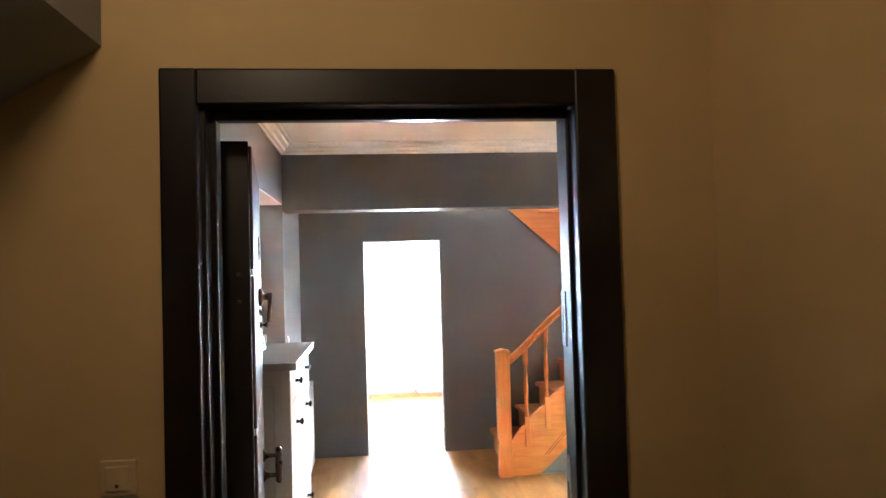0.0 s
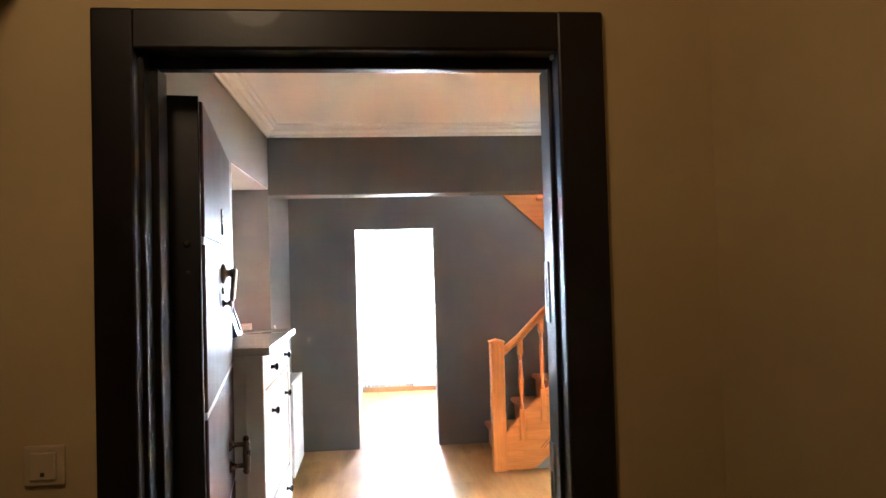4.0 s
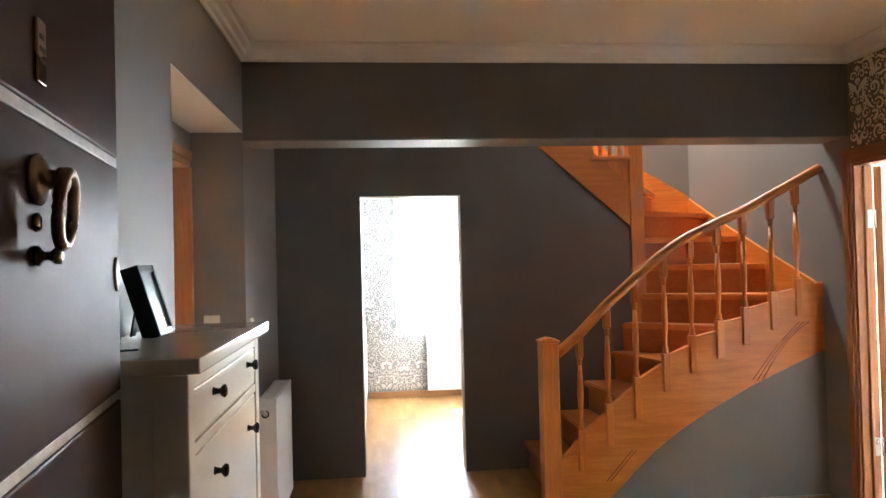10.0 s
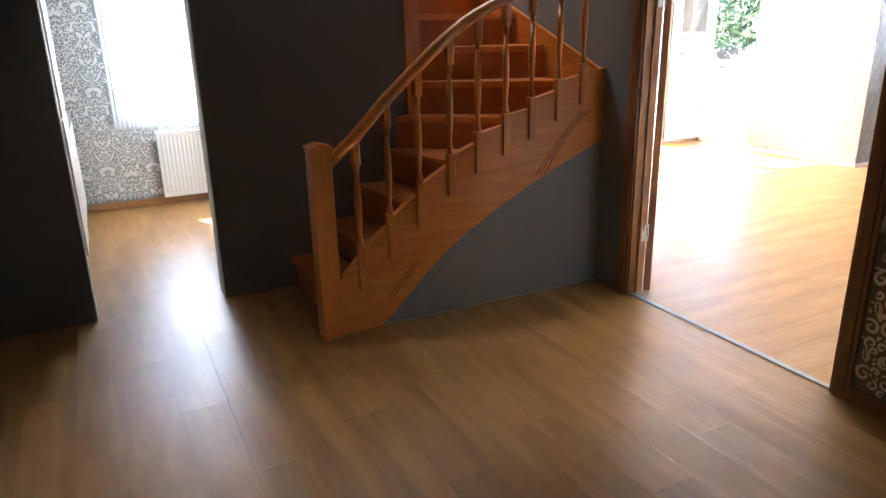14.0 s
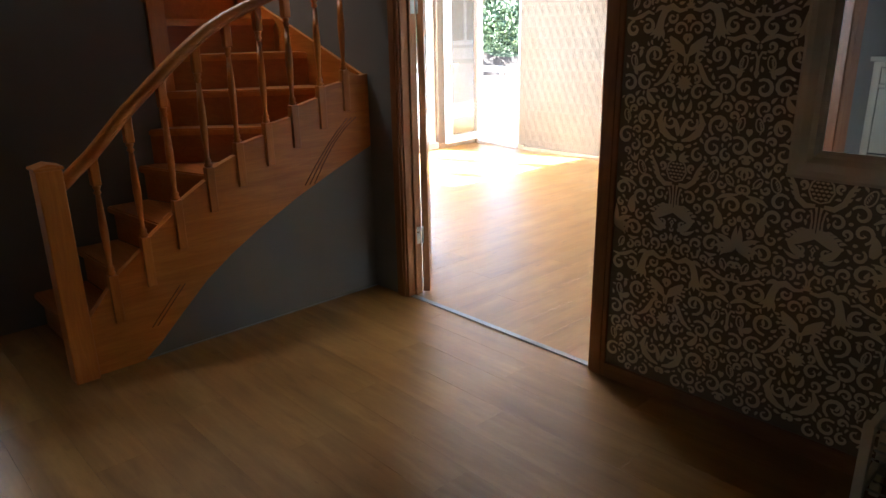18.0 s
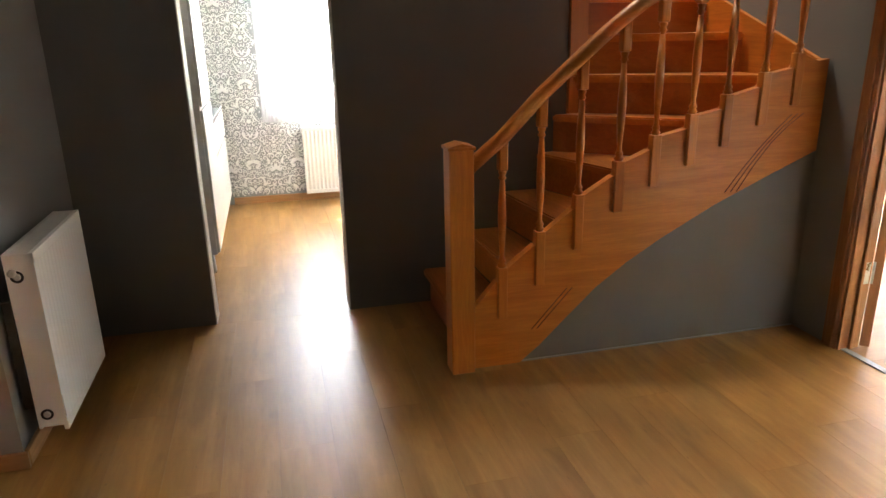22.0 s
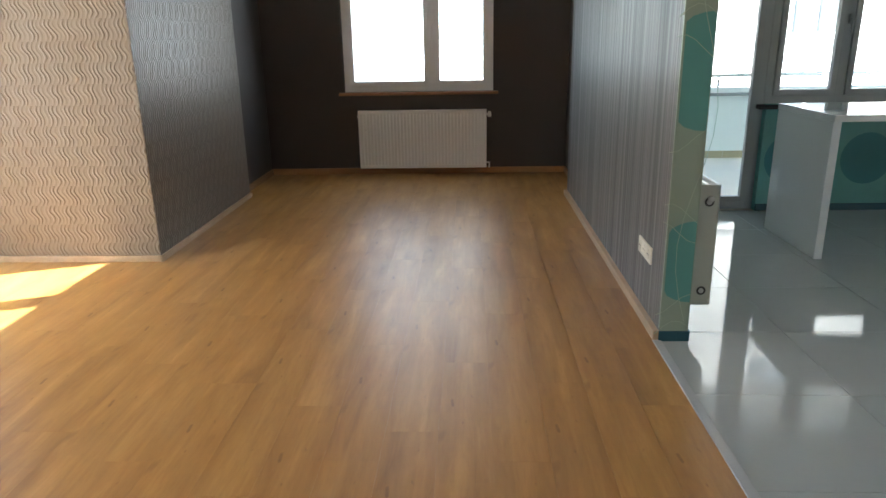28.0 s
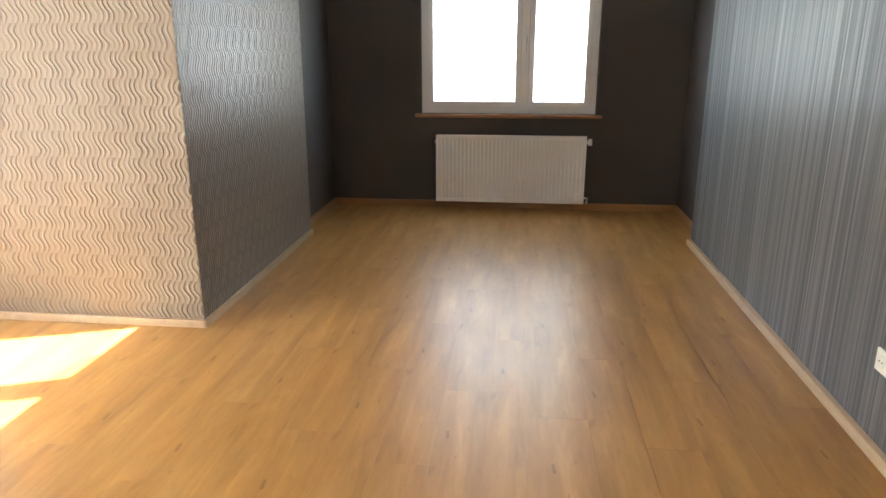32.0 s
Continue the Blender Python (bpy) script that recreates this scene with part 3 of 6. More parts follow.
# ---- structure: child's room ----
structure("wall_child_room_window", boxes((-4.2, 8.6, 0, -3.05, 8.8, ZC), (-1.95, 8.6, 0, -0.74, 8.8, ZC), (-3.05, 8.6, 0, -1.95, 8.8, 0.86), (-3.05, 8.6, 2.4, -1.95, 8.8, ZC)), M_ltpaper, "white wallpaper with small red cars")
structure("wall_child_room_side", boxes((-4.34, 2.4, 0, -4.2, 8.8, ZC), (-4.34, 2.26, 0, NX - 0.14, 2.4, ZC), (NX - 0.14, 5.2, 0, NX - 0.02, 8.6, ZC), (NX - 0.14, 2.4, 0, NX - 0.02, 2.6, ZC), (NX - 0.14, 2.6, OZ + 0.12, NX - 0.02, 5.2, ZC)), M_ltpaper,
          "white wallpapered child's room walls")
structure("ceiling_child_room", boxes((-4.34, 2.26, ZC, NX, 8.8, ZC + 0.1)), M_ceil, "white child's room ceiling", "ceiling")

# ---- structure: living room and kitchen ----
NW0, NW1 = 4.2, 6.50
structure("wall_living_west", boxes((LX0 - 0.003, 6.9, 0, LX0 + 0.012, NY, ZC)), M_plainwhite, "pale living room wall")
structure("wall_living_north", boxes((LX0, NY, 0, NW0, NY + 0.2, ZC), (NW0, NY, 2.26, NW1, NY + 0.2, ZC), (NW0, NY, 0, NW1, NY + 0.2, 0.08)), M_plainwhite, "cream painted wall with a glazed terrace door")
structure("wall_living_north_corner", boxes((NW1, NY, 0, CHX + 0.05, NY + 0.2, ZC)), M_wavecream, "cream embossed wallpaper behind the open balcony door")
BY0 = 7.82
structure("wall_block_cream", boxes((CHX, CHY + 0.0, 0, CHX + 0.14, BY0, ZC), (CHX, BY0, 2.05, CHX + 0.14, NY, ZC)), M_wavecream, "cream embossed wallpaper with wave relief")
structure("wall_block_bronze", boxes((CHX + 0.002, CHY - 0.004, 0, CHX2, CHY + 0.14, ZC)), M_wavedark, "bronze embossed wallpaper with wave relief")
structure("wall_block_return", boxes((CHX2, CHY + 0.085, 0, LXE, CHY + 0.225, ZC)), M_dkwall, "dark brown painted wall beside the window")
WY0, WY1, WZ0, WZ1 = 4.20, 5.72, 0.84, 2.2
structure("wall_living_end", boxes((LXE, 3.2, 0, LXE + 0.2, WY0, ZC), (LXE, WY1, 0, LXE + 0.2, 6.7, ZC), (LXE, WY0, 0, LXE + 0.2, WY1, WZ0), (LXE, WY0, WZ1, LXE + 0.2, WY1, ZC)), M_dkwall, "dark brown painted end wall with a window")
structure("wall_partition", boxes((PWX + 0.004, PWB + 0.004, 0, PWX2, PWY, ZC)), M_stripe, "silver-grey striped wallpaper on the partition")
structure("wall_partition_nook", boxes((PWX2, PWB - 0.14, 0, LXE, PWB, ZC)), M_dkwall, "dark recess wall beside the window")
structure("wall_partition_kitchen", boxes((PWX, PWB - 0.0, 0, PWX + 0.004, PWY - 0.004, ZC), (PWX, PWB - 0.004, 0, PWX2, PWB + 0.004, ZC)), M_tealpale, "pale green wallpaper with teal circles on the partition's end")
KW0, KW1, KS = 1.02, 2.18, 0.87
structure("wall_kitchen_end", boxes((KX, KY0, 0, KX + 0.2, KW0, ZC), (KX, KW0, 0, KX + 0.2, KW1, KS - 0.04), (KX, KW0, 2.2, KX + 0.2, 3.1, ZC), (KX, 3.1, 0, KX + 0.2, PWB, ZC)), M_teal, "teal kitchen wallpaper with darker circles")
structure("wall_kitchen_south", boxes((LX0, KY0 - 0.2, 0, KX + 0.2, KY0, ZC)), M_plainwhite, "white kitchen wall")
structure("ceiling_living", boxes((LX0, KY0 - 0.2, ZC, LXE + 0.2, NY + 0.2, ZC + 0.12)), M_ceil, "white living room and kitchen ceiling", "ceiling")

# ---- floors ----
FLOOR_Y = 3.60


def planks(name, x0, y0, x1, y1, axis, material, label, skip=None):
    """Laminate boards laid in rows with staggered ends, over a dark bed."""
    bed = structure(name, boxes((x0, y0, -0.12, x1, y1, -0.0025)), M_joint, label, "floor")
    L, W, gap = 1.28, 0.192, 0.0006
    cache = {}
    along, across = ((x0, x1), (y0, y1)) if axis == "x" else ((y0, y1), (x0, x1))
    r = 0
    w0 = across[0]
    while w0 < across[1] - 0.01:
        w1 = min(w0 + W, across[1])
        s = along[0] - ((r * 0.43) % 1.0) * L
        while s < along[1]:
            a, b = max(s, along[0]), min(s + L, along[1])
            if b - a > 0.03:
                key = (round(b - a, 3), round(w1 - w0, 3))
                if key not in cache:
                    la, lw = (b - a) - gap, (w1 - w0) - gap
                    ext = (la, lw) if axis == "x" else (lw, la)
                    bm = bmesh.new()
                    box(bm, 0, 0, -0.012, ext[0], ext[1], 0)
                    me = bpy.data.meshes.new("floorboard")
                    bm.to_mesh(me)
                    bm.free()
                    me.materials.append(material)
                    cache[key] = me
                ob = new("floorboard", cache[key])
                ob.parent = bed
                ob.location = (a, w0, 0) if axis == "x" else (w0, a, 0)
            s += L
        w0 += W
        r += 1
    return bed


# ---- things: radiators ----
def radiator(label, m, w, h, d=0.10, valve=1, port=False, rib=0.006, side=None):
    """Panel radiator along local x, front to local -y, standing off the wall at local y = 0."""
    t = thing("radiator", label, "radiator", m)
    n = max(6, int(w / 0.034))
    pts = []
    for i in range(n):
        a = i * w / n
        s = w / n
        pts += [(a, -d), (a + s * 0.35, -d), (a + s * 0.5, -d + rib), (a + s * 0.85, -d + rib)]
    pts.append((w, -d))
    front = bmesh.new()
    lo = [front.verts.new((u, v, 0.03)) for u, v in pts]
    hi = [front.verts.new((u, v, h - 0.03)) for u, v in pts]
    for i in range(len(pts) - 1):
        front.faces.new((lo[i], lo[i + 1], hi[i + 1], hi[i]))
    part("front_panel", joined(front, rbox(0, -d - 0.001, 0, w, -d + 0.016, 0.034, 0.004), rbox(0, -d - 0.001, h - 0.034, w, -d + 0.016, h, 0.004)), M_rad, t)
    part("back_panel", rbox(0.004, -0.046, 0.012, w - 0.004, -0.034, h - 0.008, 0.003), M_rad, t)
    for x in (0.0, w - 0.004):
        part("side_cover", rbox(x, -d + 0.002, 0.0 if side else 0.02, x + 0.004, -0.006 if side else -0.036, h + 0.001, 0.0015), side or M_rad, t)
    grille = boxes(*[(0.006 + i * (w - 0.012) / 40, -d + 0.014, h - 0.006, 0.006 + i * (w - 0.012) / 40 + 0.006, -0.048, h + 0.001) for i in range(40)])
    part("top_grille", joined(grille, boxes((0, -d, h - 0.004, w, -d + 0.014, h + 0.002), (0, -0.05, h - 0.004, w, -0.036, h + 0.002))), M_rad, t)
    for x in (w * 0.2, w * 0.8):
        part("bracket", boxes((x, -0.036, 0.06, x + 0.03, -0.001, h - 0.06)), M_rad, t)
    vx = w + 0.03 if valve > 0 else -0.03
    part("inlet_pipe", tube([(w if valve > 0 else 0, -0.06, h - 0.05), (vx, -0.06, h - 0.05)], 0.012), M_rad, t)
    part("valve_knob", place(lathe([(0.016, 0), (0.019, 0.01), (0.017, 0.05), (0.010, 0.056)], 12), pose(vx, -0.06, h - 0.075)), M_rad, t)
    part("outlet_pipe", tube([(w if valve > 0 else 0, -0.06, 0.05), (vx, -0.06, 0.05), (vx, -0.06, -0.0), (vx, -0.002, -0.0)], 0.009), M_rad, t)
    part("end_plug", place(lathe([(0.014, 0), (0.014, 0.012), (0.006, 0.014)], 12), pose(w if valve < 0 else 0, -0.06, h - 0.06, 0, 90 if valve < 0 else -90, 0)), M_steel, t)
    if port:
        for z in (h - 0.075, 0.07):
            part("valve_port", place(lathe([(0.020, 0), (0.021, 0.003), (0.016, 0.004), (0.013, 0.0015)], 16), pose(-0.0005, -d * 0.55, z, 0, -90, 0)), M_dark, t, "black round valve opening")
            part("valve_cap", place(lathe([(0.0125, 0), (0.012, 0.004), (0.006, 0.006)], 14), pose(-0.001, -d * 0.55, z, 0, -90, 0)), M_steel, t)
        if not side:
            part("gap_strip", boxes((-0.004, -0.034, 0.10, 0.012, -0.006, h - 0.16)), M_darksteel, t, "dark strip in the gap behind the panel")
    return t


# hall radiator on the left wall, window radiators
radiator("white panel radiator on the grey hall wall", pose(XL + 0.005, 4.97, 0.09, 0, 0, 90), 0.60, 0.655, 0.13, 1, True, 0.0008)
radiator("white ribbed panel radiator under the living room window", pose(LXE, 5.58, 0.07, 0, 0, -90), 1.31, 0.59, 0.09)
radiator("white panel radiator under the back room window", pose(0.62, R2Y, 0.07, 0, 0, 0), 0.55, 0.58, 0.09)
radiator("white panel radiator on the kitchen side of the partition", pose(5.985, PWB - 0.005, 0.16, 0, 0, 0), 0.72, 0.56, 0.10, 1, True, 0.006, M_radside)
radiator("white panel radiator under the child's window", pose(-2.95, 8.6, 0.1, 0, 0, 0), 0.9, 0.62, 0.09)

# ---- things: windows and doors of the outer walls ----
def casement(name, label, m, w, h, mullions=(), mat=None, depth=0.07, handle=True, structure_kind=True, f=0.06):
    """PVC window in the local xz plane, room to local -y, lower left corner at the origin."""
    mat = mat or M_pvc
    t = thing(name, label, "window", m, "", "structure")
    part("window_frame", joined(rbox(0, 0, 0, f, depth, h), rbox(w - f, 0, 0, w, depth, h), rbox(f - 0.003, 0.002, 0, w - f + 0.003, depth - 0.002, f), rbox(f - 0.003, 0.002, h - f, w - f + 0.003, depth - 0.002, h)), mat, t)
    edges = [f] + [x for x in mullions] + [w - f]
    for x in mullions:
        part("mullion", rbox(x - 0.035, 0.003, f - 0.003, x + 0.035, depth - 0.003, h - f + 0.003), mat, t)
    for i in range(len(edges) - 1):
        a = edges[i] + (0.035 if i else 0.0)
        b = edges[i + 1] - (0.035 if i + 1 < len(edges) - 1 else 0.0)
        g = 0.045
        sash = part("sash", joined(rbox(a, -0.012, f, a + g, 0.04, h - f), rbox(b - g, -0.012, f, b, 0.04, h - f), rbox(a + g - 0.003, -0.010, f, b - g + 0.003, 0.038, f + g), rbox(a + g - 0.003, -0.010, h - f - g, b - g + 0.003, 0.038, h - f)), mat, t)
        pane = part("pane", boxes((a + g - 0.004, 0.012, f + g - 0.004, b - g + 0.004, 0.018, h - f - g + 0.004)), M_glass, sash)
        pane.visible_shadow = False
    if handle and mullions:
        hx = mullions[0]
        part("handle", joined(rbox(hx - 0.014, -0.022, h * 0.43, hx + 0.014, -0.010, h * 0.43 + 0.07, 0.004), rbox(hx - 0.009, -0.05, h * 0.43 + 0.022, hx + 0.009, -0.020, h * 0.43 + 0.042, 0.004), rbox(hx - 0.010, -0.056, h * 0.43 - 0.08, hx + 0.010, -0.042, h * 0.43 + 0.045, 0.005)), mat, t)
    return t


casement("window_1", "white PVC two-part living room window", pose(LXE + 0.05, WY1, WZ0, 0, 0, -90), WY1 - WY0, WZ1 - WZ0, (0.90,))
part("window_sill", rbox(LXE - 0.045, WY0 - 0.05, WZ0 - 0.03, LXE + 0.12, WY1 + 0.05, WZ0, 0.006), M_doorwoody, None)
tagged(bpy.data.objects["window_sill"], "brown wooden window sill under the living room window", "window sill", "", "structure")
casement("window_2", "white PVC terrace door with two wings", pose(NW0, NY + 0.06, 0.08, 0, 0, 0), NW1 - NW0, 2.18, (0.70, 1.53))
casement("window_3", "grey PVC kitchen window with two panes", pose(KX + 0.06, KW1, KS - 0.04, 0, 0, -90), KW1 - KW0, 1.34, (0.56,), M_pvcgrey)
casement("window_4", "grey PVC kitchen balcony door", pose(KX + 0.06, 3.1, 0.0, 0, 0, -90), 0.92, 2.2, (), M_pvcgrey)
casement("window_5", "white PVC back room window", pose(0.36, R2Y + 0.05, 0.80, 0, 0, 0), 0.68, 1.45, ())
casement("window_6", "white PVC child's room window", pose(-3.05, 8.65, 0.86, 0, 0, 0), 1.1, 1.54, (0.55,))


def living_window_trim():
    t = structure("window_trim_living", joined(rbox(LXE - 0.012, WY0 - 0.05, WZ0 + 0.001, LXE - 0.001, WY0, WZ1 + 0.05, 0.002), rbox(LXE - 0.012, WY1, WZ0 + 0.001, LXE - 0.001, WY1 + 0.05, WZ1 + 0.05, 0.002), rbox(LXE - 0.011, WY0, WZ1, LXE - 0.002, WY1, WZ1 + 0.05, 0.002)), M_dkwall, "dark brown trim around the living room window", "trim")
    return t


living_window_trim()

# balcony door: frame in the block wall, glazed wing standing open along the north wall
t = thing("door_balcony", "white PVC balcony door standing wide open", "door", None, "", "structure")
part("door_frame", joined(rbox(CHX + 0.03, BY0, 0, CHX + 0.10, BY0 + 0.055, 2.05), rbox(CHX + 0.03, NY - 0.06, 0, CHX + 0.10, NY - 0.004, 2.05), rbox(CHX + 0.032, BY0 + 0.05, 1.995, CHX + 0.098, NY - 0.055, 2.05), rbox(CHX + 0.0, BY0 + 0.05, 0, CHX + 0.12, NY - 0.055, 0.035)), M_pvc, t)
wing = part("wing", joined(rbox(0, 0, 0.08, 0.085, 0.06, 1.98), rbox(0.60, 0, 0.08, 0.69, 0.06, 1.98), rbox(0.08, 0.002, 0.08, 0.61, 0.058, 0.18), rbox(0.08, 0.002, 1.88, 0.61, 0.058, 1.98)), M_pvc, t, "", pose(CHX - 0.0, NY - 0.06, 0, 0, 0, 186.5))
pn = part("pane", boxes((0.08, 0.026, 0.17, 0.61, 0.034, 1.89)), M_doorglass, wing)
pn.visible_shadow = False
part("gasket", joined(boxes((0.083, 0.0585, 0.178, 0.089, 0.0615, 1.884), (0.596, 0.0585, 0.178, 0.602, 0.0615, 1.884), (0.089, 0.0585, 0.178, 0.596, 0.0615, 0.184), (0.089, 0.0585, 1.878, 0.596, 0.0615, 1.884))), M_dark, wing, "dark rubber gasket")
hd = part("door_handle", rbox(0.632, 0.06, 0.93, 0.662, 0.070, 1.15, 0.004), M_handlecream, wing, "cream lever handle")
part("lever", joined(tube([(0.647, 0.07, 1.08), (0.647, 0.105, 1.08)], 0.009, 8), rbox(0.535, 0.094, 1.071, 0.657, 0.112, 1.089, 0.005)), M_handlecream, hd)

# ---- staircase ----
def stairs():
    t = thing("staircase", "orange varnished pine staircase turning round a post", "staircase")
    RISE = 0.1965
    noses = [((1.13, 5.985), (1.13, 5.2)), ((1.365, 5.985), (1.385, 5.2)), ((1.56, 5.985), (1.63, 5.2)), ((1.755, 5.985), (1.98, 5.2)), ((1.82, 5.985), (2.735, 5.2)),
             ((1.93, 5.99), (2.74, 5.45)), ((1.98, 6.03), (2.74, 5.75)), ((1.99, 6.06), (2.74, 6.12)), ((1.99, 6.09), (2.74, 6.58)), ((1.97, 6.10), (2.42, 6.885)),
             ((1.90, 6.10), (1.98, 6.885)), ((1.66, 6.06), (1.66, 6.885)), ((1.42, 6.06), (1.42, 6.885)), ((1.18, 6.06), (1.18, 6.885)), ((0.94, 6.06), (0.94, 6.885))]
    for k in range(len(noses) - 1):
        (i0, o0), (i1, o1) = noses[k], noses[k + 1]
        z = RISE * (k + 1)
        d = Vector((o0[1] - i0[1], -(o0[0] - i0[0]))).normalized()      # forward of the nosing
        mid = Vector(i1) + Vector(o1) - Vector(i0) - Vector(o0)
        if d.dot(mid) > 0:
            d = -d
        n0, n1 = Vector(i0) + d * 0.036, Vector(o0) + d * 0.036
        poly = [tuple(n0), tuple(n1)] + [o1, i1]
        if k == 4:
            poly = [tuple(n0), (2.735 - 0.04, 5.2), (2.74, 5.22), o1, i1]
        if k == 8:
            poly = [tuple(n0), tuple(n1), (2.74, 6.885), o1, i1]
        bm = prism(poly, "z", z - 0.038, z)
        bmesh.ops.bevel(bm, geom=bm.edges[:], offset=0.008, segments=2, affect="EDGES")
        part("tread", bm, M_tread if k < 4 else M_stairx, t)
        dn = -d * 0.018
        a, b = Vector(i0), Vector(o0)
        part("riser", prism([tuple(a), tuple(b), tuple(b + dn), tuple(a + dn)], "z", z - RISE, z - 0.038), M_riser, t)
    # front stringer with a stepped upper edge and an arched lower edge
    bal = [(1.262, 0.978, 0.225, 0.455), (1.428, 1.143, 0.36, 0.60), (1.598, 1.284, 0.505, 0.745), (1.776, 1.426, 0.655, 0.875), (1.940, 1.536, 0.755, 0.975),
           (2.107, 1.605, 0.835, 1.055), (2.268, 1.667, 0.908, 1.13), (2.442, 1.756, 0.99, 1.215), (2.600, 1.836, 1.07, 1.29)]
    low = [(1.13, 0.0), (1.345, 0.0), (1.44, 0.075), (1.56, 0.19), (1.70, 0.32), (1.84, 0.42), (2.0, 0.515), (2.25, 0.645), (2.5, 0.755), (2.755, 0.862)]
    top = [(1.13, 0.27)]
    for x, zr, z0, z1 in bal:
        top += [(x - 0.024, z1 - 0.062), (x - 0.022, z1 - 0.066), (x + 0.024, z1 - 0.008)]
    top += [(2.70, 1.255), (2.755, 1.262)]
    poly = low + top[::-1]
    part("stringer", prism(poly, "y", 5.172, 5.212), M_stairx, t, "wide pine board with stepped upper edge")
    # shallow carved grooves in the stringer
    lines = [[(1.40 + o + 0.16 * q, 0.155 + 0.175 * q) for q in (0, 0.5, 1)] for o in (0, 0.025)]
    lines += [[(2.30 + o + 0.30 * q, 0.70 + 0.33 * q + 0.05 * math.sin(q * 3.1) * (0.4 + o * 8)) for q in (0, 0.25, 0.5, 0.75, 1)] for o in (0, 0.03, 0.06)]
    for ln in lines:
        part("groove", tube([(x, 5.1715, z) for x, z in ln], 0.0022, 5), M_groove, t, "dark carved flourish line")
    # newel post with a pyramid cap
    part("newel_post", rbox(1.030, 5.135, 0, 1.132, 5.235, 0.965, 0.006), M_stairz, t)
    part("newel_cap", joined(rbox(1.024, 5.129, 0.965, 1.138, 5.241, 0.978, 0.003), prism([(1.028, 0.978), (1.134, 0.978), (1.081, 0.992)], "y", 5.133, 5.237)), M_stairz, t)
    # turned balusters
    for x, zr, z0, z1 in bal:
        h = zr - z1
        b = part("baluster", joined(rbox(-0.021, -0.021, z0 - z1, 0.021, 0.021, 0.0, 0.004),
                                    lathe([(0.014, -0.002), (0.021, 0.010), (0.013, 0.020), (0.018, 0.030), (0.011, 0.042), (0.010, 0.06), (0.0155, h * 0.26), (0.0185, h * 0.40), (0.0165, h * 0.52), (0.0105, h * 0.72), (0.0095, h - 0.17), (0.010, h - 0.15), (0.017, h - 0.141), (0.011, h - 0.130), (0.018, h - 0.117), (0.013, h - 0.107)], 12),
                                    rbox(-0.020, -0.020, h - 0.110, 0.020, 0.020, h + 0.02, 0.006)), M_stairz, t, "", pose(x, 5.178, z1))
    rail = [(1.12, 0.885), (1.262, 1.0), (1.428, 1.165), (1.598, 1.31), (1.70, 1.395), (1.776, 1.452), (1.85, 1.503), (1.940, 1.553), (2.03, 1.592), (2.107, 1.625), (2.268, 1.692), (2.442, 1.78), (2.600, 1.86), (2.762, 1.943)]
    fine = []
    for (x0, z0), (x1, z1) in zip(rail, rail[1:]):
        fine += [(x0 + (x1 - x0) * s / 3, 5.178, z0 + (z1 - z0) * s / 3) for s in range(3)]
    fine.append((rail[-1][0], 5.178, rail[-1][1]))
    prof = [(-0.024, -0.022), (0.024, -0.022), (0.029, -0.004), (0.029, 0.008), (0.022, 0.022), (0.010, 0.029), (-0.010, 0.029), (-0.022, 0.022), (-0.029, 0.008), (-0.029, -0.004)]
    hr = sweep(prof, fine)
    for f in hr.faces:
        f.smooth = len(f.verts) == 4
    part("handrail", hr, M_stairx, t, "curved pine handrail with rounded top")
    # stringers on the walls
    part("wall_stringer", prism([(5.21, 1.02), (5.21, 1.255), (6.30, 1.67), (6.885, 1.92), (6.885, 1.6), (6.2, 1.25)], "x", 2.741, 2.763), M_tread, t, "pine board along the stairwell wall")
    part("back_stringer", prism([(2.741, 1.65), (2.741, 1.94), (1.9, 2.42), (1.0, 3.1), (1.0, 2.7), (1.9, 2.1)], "y", 6.878, 6.897), M_stairx, t)
    part("upper_post", rbox(1.895, 5.975, 0.80, 1.995, 6.075, 3.0, 0.005), M_stairz, t)
    # flight above the dark wall: board and upright panelling with a small opening
    part("upper_stringer", prism([(1.892, 1.655), (1.235, 2.235), (0.80, 2.62), (0.80, 2.95), (1.25, 2.52), (1.892, 1.95)], "y", 5.975, 5.998), M_stairx, t)
    px = 0.86
    while px < 1.88:
        w = 0.098
        x1 = min(px + w, 1.89)
        z1 = 2.118 if px > 1.60 else 3.0
        part("panel_board", prism([(px, 1.655 + (1.892 - px) * 0.885 + 0.02), (x1 - 0.004, 1.655 + (1.892 - x1) * 0.885 + 0.02), (x1 - 0.004, z1), (px, z1)], "y", 5.982, 6.002), M_stairz, t)
        px += w
    part("ledge", rbox(1.61, 5.945, 2.118, 1.893, 6.02, 2.146, 0.005), M_stairx, t)
    for x in (1.69, 1.76, 1.83):
        part("short_baluster", place(lathe([(0.013, 0), (0.016, 0.06), (0.011, 0.15), (0.016, 0.3), (0.012, 0.5)], 10), pose(x, 5.985, 2.146)), M_stairz, t)
    part("upper_rail", rbox(1.63, 5.955, 2.70, 1.893, 6.02, 2.74, 0.008), M_stairx, t)
    return t


M_groove = paint("dark_carved_line", (0.16, 0.05, 0.012), 0.1, 0.6)
stairs()

